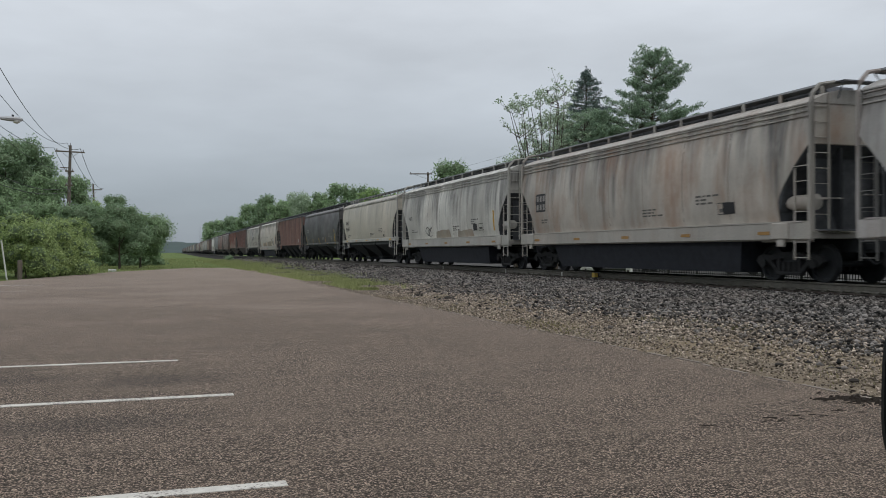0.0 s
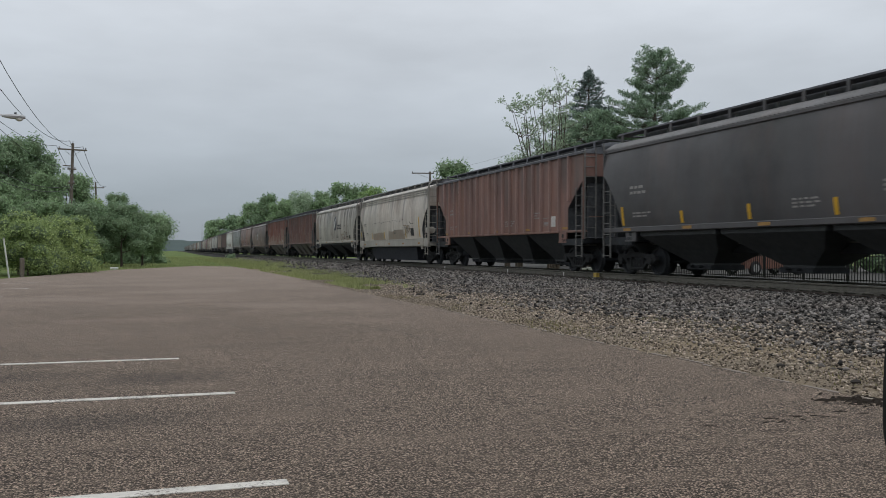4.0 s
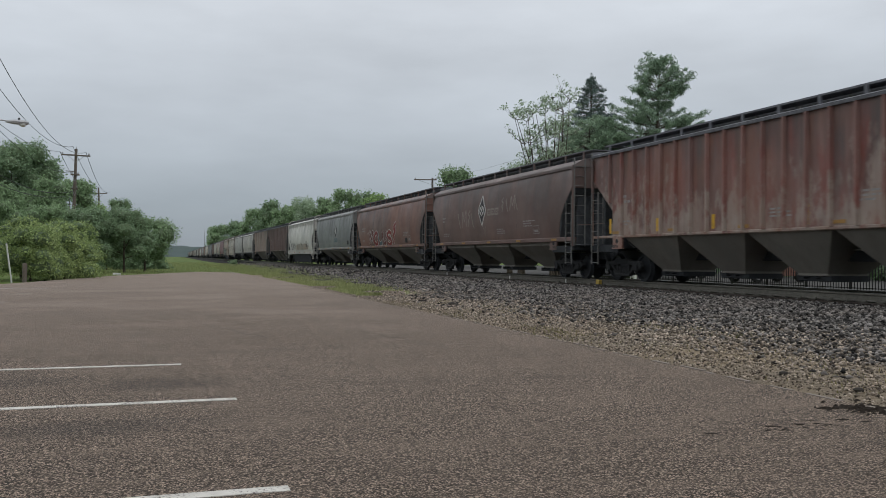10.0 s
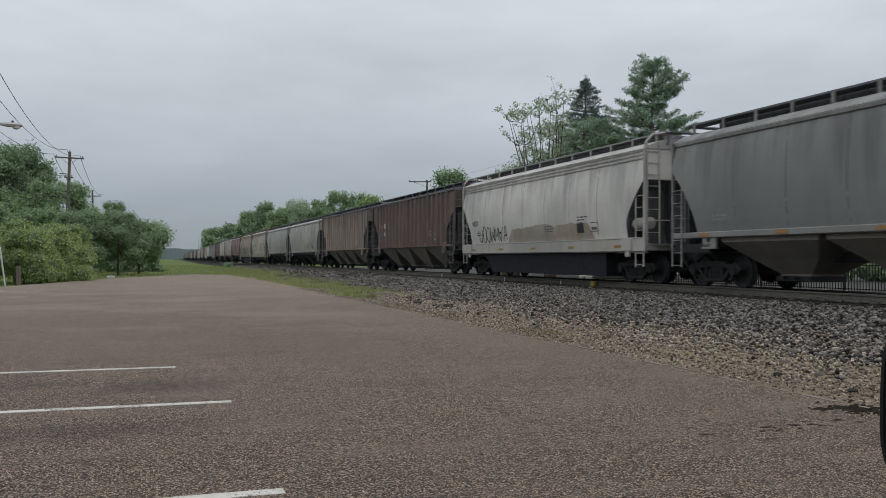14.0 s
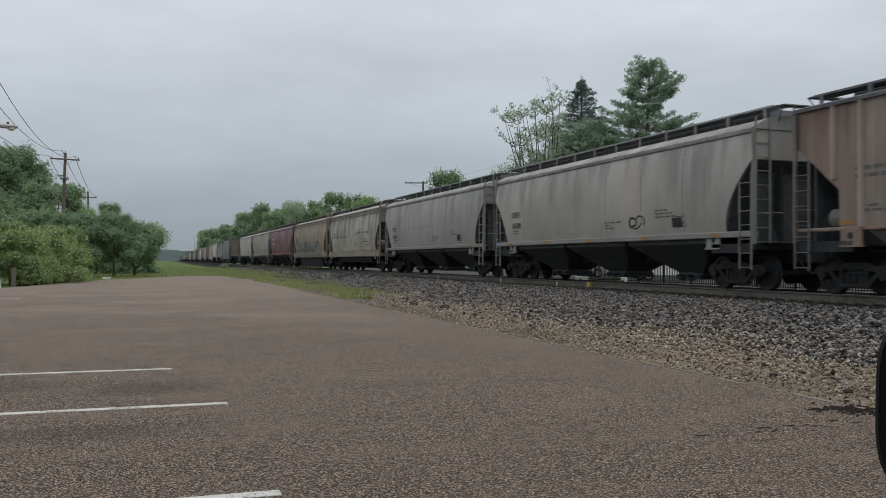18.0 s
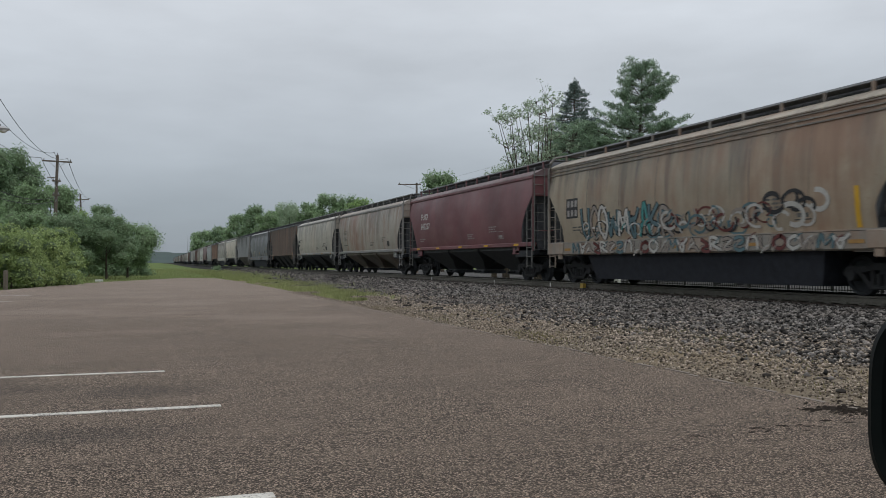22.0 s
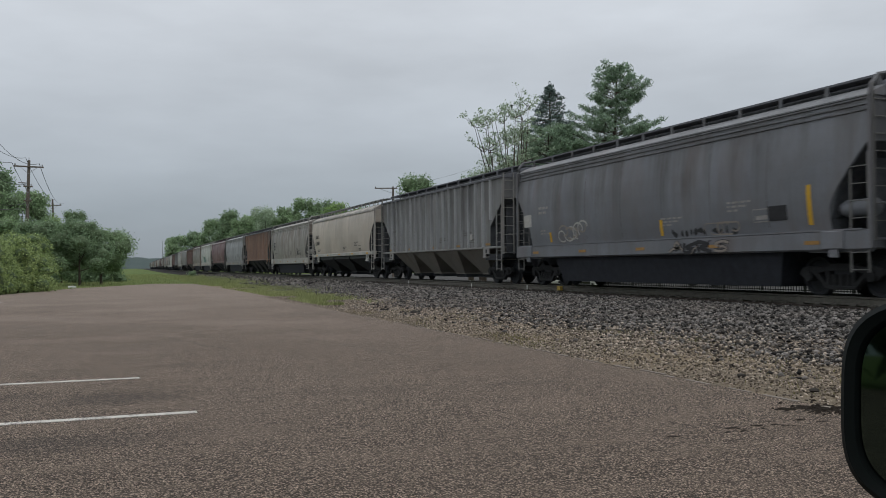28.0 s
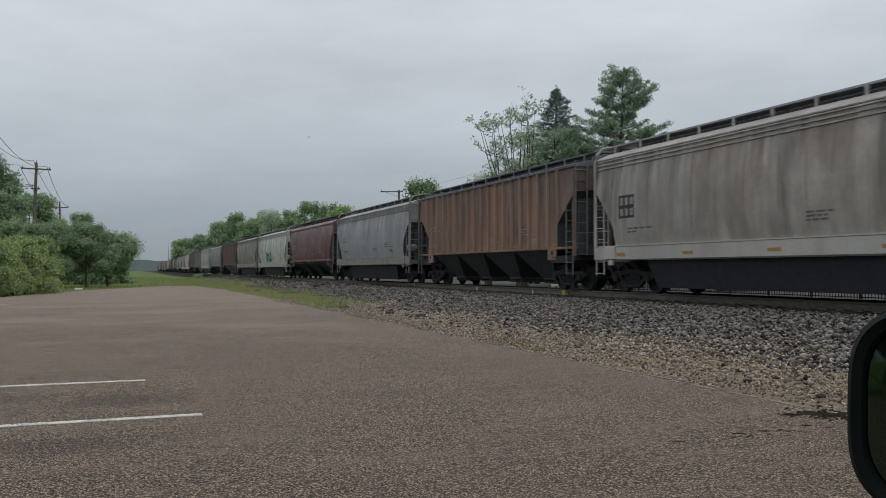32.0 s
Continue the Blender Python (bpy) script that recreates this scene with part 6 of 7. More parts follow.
                part("crossover_step", shared("cross", lambda: Geo().box(-0.5, 0.5, 0.0, 0.22, 1.24, 1.27).mesh("crossover_step", HATCH)), None, car, at=m @ pose(x * 0.85, h + 0.02, 0))
                part("end_handrail", shared(("rail", trim.name), lambda: Geo().tube([(-0.3, 0.04, 2.0), (-0.3, 0.1, 2.0), (0.3, 0.1, 2.0), (0.3, 0.04, 2.0)], 0.014, 5).mesh("end_handrail", trim)), None, car, at=m @ pose(x * 1.0, h, 0))
            if s > 0:
                g = Geo()
                ring = [(0.28 * math.cos(a), 0.0, 0.28 * math.sin(a)) for a in np.linspace(0, 2 * math.pi, 19)]
                g.tube(ring, 0.016, 5)
                for a in (0.3, 2.4, 4.5):
                    g.tube([(0, 0, 0), (0.27 * math.cos(a), 0, 0.27 * math.sin(a))], 0.012, 4)
                part("brake_wheel", shared("brake_wheel", lambda: g.mesh("brake_wheel", STEEL_GREY)), None, car, "round hand-brake wheel", at=m @ pose(-0.55, h + 0.12, 2.6))
                part("brake_pipe", shared(("pipe", round(h, 2)), lambda: Geo().tube([(-0.36, -2 * h + 1.2, 1.0), (-0.36, -1.2, 1.0), (-0.6, -0.9, 1.3), (-0.6, -0.9, 1.7)], 0.022, 5).mesh("brake_pipe", PALE)), None, car, at=m @ pose(0, h, 0))
        part("coupler", shared("coupler", lambda: coupler_geo().mesh("coupler", BLACK_STEEL)), None, car, at=m @ pose(0, h + 0.05, 0))
        if near:
            if s > 0:
                part("brake_cylinder", shared("tank_round", lambda: Geo().tube([(-0.75, 0, 0), (-0.68, 0, 0), (0.1, 0, 0), (0.16, 0, 0)], [0.1, 0.2, 0.2, 0.1], 12).mesh("air_reservoir", PALE, True)), None, car, at=m @ pose(-0.6, h - 1.0, 1.75))
            elif kind == "tank":
                part("air_reservoir", shared(("air", trim.name), lambda: Geo().tube([(0, -1.08, 0), (0, -1.05, 0), (0, -0.98, 0), (0, -0.82, 0), (0, -0.1, 0), (0, -0.04, 0)], [0.05, 0.05, 0.13, 0.19, 0.19, 0.1], 14).mesh("air_reservoir", trim, True)), None, car, at=m @ pose(1.28, h, 1.92))
            for x in (-1, 1):
                # corner post that bends in over the roof, and the ladders beside it
                if kind == "tank":
                    g = Geo()
                    g.tube([(x * 1.56, h + 0.02, 1.05), (x * 1.56, h + 0.02, 4.22), (x * 1.50, h + 0.02, 4.44), (x * 1.30, h + 0.02, 4.66), (x * 0.9, h + 0.02, 4.73), (x * 0.4, h + 0.02, 4.75)], 0.05, 6)
                    part("corner_post", g, trim, car, at=m)
                else:
                    g = Geo().box(*sorted((x * 1.49, x * 1.55)), h - 0.05, h + 0.02, 1.2, 4.18)
                    part("corner_post", g, trim, car, at=m)
                part("side_ladder", shared(("sl", rung.name), lambda: ladder_geo(0.55, 3.05, 0.46).mesh("side_ladder", rung)), None, car, at=m @ pose(x * 1.56, h - 0.50, 0, 0, 0, 0) @ (pose(0, 0, 0) if x < 0 else Matrix.Diagonal((-1, 1, 1, 1))))
                part("end_ladder", shared(("el", rung.name), lambda: ladder_geo(1.2, 4.45, 0.44).mesh("end_ladder", rung)), None, car, at=m @ pose(x * 1.5 + (0 if x < 0 else 0), h + 0.06, 0, 0, 0, -90 if x < 0 else 90))
    # hatch and walkways on the roof
    thin = "open" in extras
    hatch = part("roof_hatch", Geo().box(-0.42, 0.42, -h + 0.7, h - 0.7, 4.46, 4.60 if thin else 4.80, 0.04), STEEL_GREY if thin else HATCH, car, "long roof loading hatch")
    if near:
        n = 8
        for i in range(n):
            y = -h + 1.3 + (2 * h - 2.6) * (i + 0.5) / n
            part("hatch_strap", shared(("strap", thin), lambda: Geo().box(-0.45, 0.45, -0.04, 0.04, 4.5, 4.625 if thin else 4.825).mesh("hatch_strap", STEEL_GREY)), None, hatch, at=pose(0, y, 0))
    lift = -0.02 if kind == "ribbed" else 0.0
    for s in (-1, 1):
        g = Geo()
        g.box(*sorted((s * 0.46, s * 0.96)), -h - 0.05, h + 0.05, 4.72 + lift, 4.75 + lift)
        g.box(*sorted((s * 0.94, s * 0.965)), -h - 0.05, h + 0.05, 4.71 + lift, 4.76 + lift)
        way = part("walkway", g, extras.get("walk", STEEL_GREY if sum(base) > 0.9 else HATCH), car, "grated roof walkway")
        if near:
            n = 19 if thin else 12
            for i in range(n):
                y = -h + 0.25 + (2 * h - 0.5) * i / (n - 1)
                # ribbed posts take the shadow colour too and vanish into the band
                part("walkway_post", shared(("post", trim.name, lift), lambda: Geo().box(-0.02, 0.02, -0.05, 0.05, 4.38, 4.72 + lift).mesh("walkway_post", HATCH if lift else trim)), None, way, at=pose(s * 0.96, y, 0))
    if near:
        g = Geo()
        for x in (-0.86, 0.86):
            g.tube([(x, h + 0.05, 4.74), (x, h + 0.30, 4.74), (x * 0.9, h + 0.05, 4.36)], 0.02, 5)
        g.box(-0.86, 0.86, h + 0.02, h + 0.34, 4.72, 4.75)
        for m in (pose(0, 0, 0), pose(0, 0, 0, 0, 0, 180)):
            part("end_walkway", g.mesh("end_walkway", HATCH), None, car, at=m)
    if kind == "tank":
        for i, z in enumerate((3.95, 4.07, 4.19)):
            for s in (-1, 1):
                w = side_x(kind, z)
                part("cornice", Geo().box(*sorted((s * (w - 0.02), s * (w + 0.035))), -h + 0.02, h - 0.02, z - 0.018, z + 0.018), trim, car)
    if kind == "round":
        for s in (-1, 1):
            part("eave_rail", Geo().box(*sorted((s * 1.38, s * 1.50)), -h, h, 4.05, 4.165, 0.02), trim, car)
    if kind == "ribbed":
        n = 19
        # brighter copy of the body paint: light caught by the rib edges
        lit_rib_paint = weathered("lit_rib_paint", tuple(c * 1.4 + (0.02 if "fade" in extras else 0.065) for c in base), rust * 0.7, grime * 0.6, rust_col, fade=extras.get("fade", 0.0))
        for i in range(n):
            y = -h + 1.2 + (2 * h - 2.4) * i / (n - 1)
            z0 = 1.52
            while half_length(kind, z0, h) < abs(y) + 0.1:
                z0 += 0.1
            for s in (-1, 1):
                part("rib", Geo().loft([[(s * 1.46, y - 0.06, z), (s * 1.565, y - 0.03, z), (s * 1.565, y + 0.03, z), (s * 1.46, y + 0.06, z)] for z in (z0, 4.26)]), lit_rib_paint, car)
    # trucks
    sets = []
    for s in (-1, 1):
        g = Geo().box(-1.0, 1.0, -0.22, 0.22, 0.48, 0.74, 0.03)
        truck = part("truck", shared("bolster", lambda: g.mesh("truck", BLACK_STEEL)), None, car, "grimy cast-steel truck", at=pose(0, s * (length / 2 - 2.05), 0))
        if near:
            for x in (-1, 1):
                part("side_frame", shared("side_frame", lambda: side_frame_geo().mesh("side_frame", TRUCK_STEEL, True)), None, truck, at=pose(x * 1.0, 0, 0))
            for y in (-0.89, 0.89):
                ws = part("wheelset", shared("wheelset", lambda: wheelset_geo().mesh("wheelset", BLACK_STEEL, True)), None, truck, "steel wheels on one axle", at=pose(0, y, 0.457))
                sets.append((ws, y))
        else:
            part("wheels", shared("far_wheels", lambda: Geo().tube([(-0.98, -0.89, 0.457), (0.98, -0.89, 0.457)], 0.457, 12).tube([(-0.98, 0.89, 0.457), (0.98, 0.89, 0.457)], 0.457, 12).mesh("wheels", BLACK_STEEL)), None, truck)
    # paint marks
    if near:
        marks, ink = Geo(), FADED_WHITE if extras.get("ink") else FADED_BLACK
        stencil_bars(marks, kind, h - 1.9, 1.95, 2, rng, 0.05)
        stencil_bars(marks, kind, -1.0, 2.0, 3, rng, 0.045)
        stencil_bars(marks, kind, -h + 4.4, 2.25, 3, rng, 0.05)
        if "number" not in extras and "plate" not in extras and "leaf" not in extras:
            stencil_bars(marks, kind, h - 1.8, 2.75, 2, rng, 0.085)
        part("stencil", marks, ink, car, "small lettering along the side")["kind"] = "stuff"
        g = Geo()
        ribbon(g, kind, [(-h + 2.9, 1.75), (-h + 3.45, 1.75), (-h + 3.45, 2.05), (-h + 2.9, 2.05), (-h + 2.9, 1.75), (-h + 3.0, 1.75)], 0.03)
        patch_on_side(g, kind, -h + 2.98, -h + 3.37, 1.80, 1.90)
        part("inspection_panel", g, ink, car, "square stencilled panel")
        for y in np.linspace(-h + 1.55, h - 1.55, extras.get("marks", 5)):
            x = -1.552 if kind == "round" else (-1.478 if kind == "ribbed" else -1.606)
            z = (1.515 if "open" in extras else 1.42) if kind == "round" else (1.58 if kind == "ribbed" else 1.16)
            part("reflector_strip", Geo().box(x - 0.006, x, y - 0.22, y + 0.22, z, z + 0.085), extras.get("strip", ORANGE), car, "worn reflective strip")
    if "number" in extras:
        code, digits, ink2 = extras["number"]
        size = extras.get("letter", 0.44)
        put_letters(car, kind, code, size, h - extras.get("inset", 1.84), extras.get("rows", (2.53, 2.09))[0], ink2, "stencilled reporting letters")
        if digits:
            put_letters(car, kind, digits, size, h - extras.get("inset", 1.84), extras.get("rows", (2.53, 2.09))[1], ink2, "stencilled car number")
    if "plate" in extras:
        g = Geo()
        patch_on_side(g, kind, h - 2.3, h - 1.45, 2.3, 3.0)
        part("number_plate_panel", g, BLACK_INK, car, "black square number panel")
        for a in (2.37, 2.70):
            for j in range(3):
                g = Geo()
                patch_on_side(g, kind, h - 2.25 + j * 0.27, h - 2.08 + j * 0.27, a, a + 0.22, 0.011, 1)
                part("panel_bar", g, FADED_WHITE, car, "pale bar of lettering")
    for y, z0, z1 in extras.get("bars", ()):
        g = Geo()
        patch_on_side(g, kind, y - 0.07, y + 0.07, z0, z1, 0.01)
        part("warning_strip", g, YELLOW, car, "upright yellow reflective strip")
    for y0, y1, z0, z1, inkname in extras.get("blocks", ()):
        g = Geo()
        patch_on_side(g, kind, y0, y1, z0, z1, 0.01 if kind != "ribbed" else 0.012)
        part("painted_block", g, SPRAY[inkname], car, inkname + " painted block of lettering")
    for y0, y1, z0, z1 in extras.get("stains", ()):
        w, t = y1 - y0, z1 - z0
        g = Geo()
        blob_on_side(g, kind, [(y0 + w * a, z0 + t * b) for a, b in ((0.1, 0.0), (0.0, 0.3), (0.14, 0.55), (0.05, 0.8), (0.2, 1.0), (0.85, 1.0), (1.0, 0.7), (0.9, 0.4), (0.97, 0.15), (0.8, 0.0))], 0.004)
        part("rust_stain", g, weathered("rusted_sheet", tuple(0.35 * c + 0.65 * q for c, q in zip(base, rust_col)), 0.9, 0.6, rust_col), car, "brown rust spread over the sheet")
    for y0, y1, z1 in extras.get("bands", ()):
        g = Geo()
        crust_on_side(g, kind, y0, y1, PROFILE[kind][0][1] + 0.01, z1 + 0.02, 0.005, int(10 * y1) + 50)
        part("dirt_band", g, weathered("dried_spatter", tuple(0.58 * c * q for c, q in zip(base, (1.0, 0.92, 0.82))), min(0.9, rust + 0.3), 0.5, rust_col), car, "dried dirt along the lower side")
    if "leaf" in extras:
        y, z, size, a, b = extras["leaf"]
        leaf_emblem(car, kind, y, z, size, a, b)
    if "cross" in extras:
        cross_emblem(car, kind, *extras["cross"])
    for y, z, w, ink3 in extras.get("brand", ()):
        g = Geo()
        ribbon(g, kind, [(y + w, z), (y + w, z + w * 1.4), (y - w, z + w * 1.4), (y - w, z), (y + w, z), (y + w, z + 0.05)], 0.10, 0.009)
        patch_on_side(g, kind, y - w * 0.4, y + w * 0.4, z + w * 0.5, z + w * 0.8, 0.009, 1)
        part("emblem_bar", g, SPRAY[ink3], car, ink3 + " block of brand lettering")
    for args in extras.get("curls", ()):
        curls(car, kind, *args)
    for args in extras.get("sill_paint", ()):
        graffiti(car, "sill", *args)
    for args in extras.get("scuffs", ()):
        scuffs(car, kind, *args)
    # welded seams between the side sheets, with dirt in them
    if kind != "ribbed" and near and grime > 0.25 and sum(base) > 0.3:
        seam = weathered("seam_grime", tuple(c * 0.60 for c in base), rust, 0.9, rust_col)
        n = 6
        for i in range(n):
            y = (h - 1.9) * (2 * (i + 0.5) / n - 1)
            g = Geo()
            ribbon(g, kind, [(y + 0.012 * math.sin(i * 2 + k), z) for k, z in enumerate(np.linspace(1.6, 4.03 if kind == "round" else 3.88, 7))], 0.034, 0.005)
            part("weld_seam", g, seam, car)
    for args in extras.get("graffiti", ()):
        graffiti(car, kind, *args)
    for args in extras.get("scrawl", ()):
        scrawl(car, kind, *args)
    return car, sets


R1, R2, R3 = (0.19, 0.075, 0.038), (0.235, 0.118, 0.058), (0.09, 0.05, 0.035)
R4 = (0.215, 0.128, 0.084)
WHITE_TRIM = weathered("white_trim_paint", (0.52, 0.51, 0.47), 0.25, 0.35)
GREY_TRIM = weathered("grey_trim_paint", (0.30, 0.30, 0.29), 0.2, 0.4)
RUST_TRIM = weathered("rusty_trim_paint", (0.32, 0.30, 0.262), 0.6, 0.5, R2)
DIRTY_TRIM = weathered("dirty_trim_paint", (0.47, 0.445, 0.40), 0.22, 0.42, R2)
GREEN_HOPPER = weathered("dusty_green_hopper", (0.225, 0.21, 0.183), 0.35, 0.6, R3, rough=0.8)
W, K = WHITE_INK, BLACK_INK
NAVY = plain("navy_emblem_paint", (0.02, 0.025, 0.05), 0.6, 0, 0.3, 8)
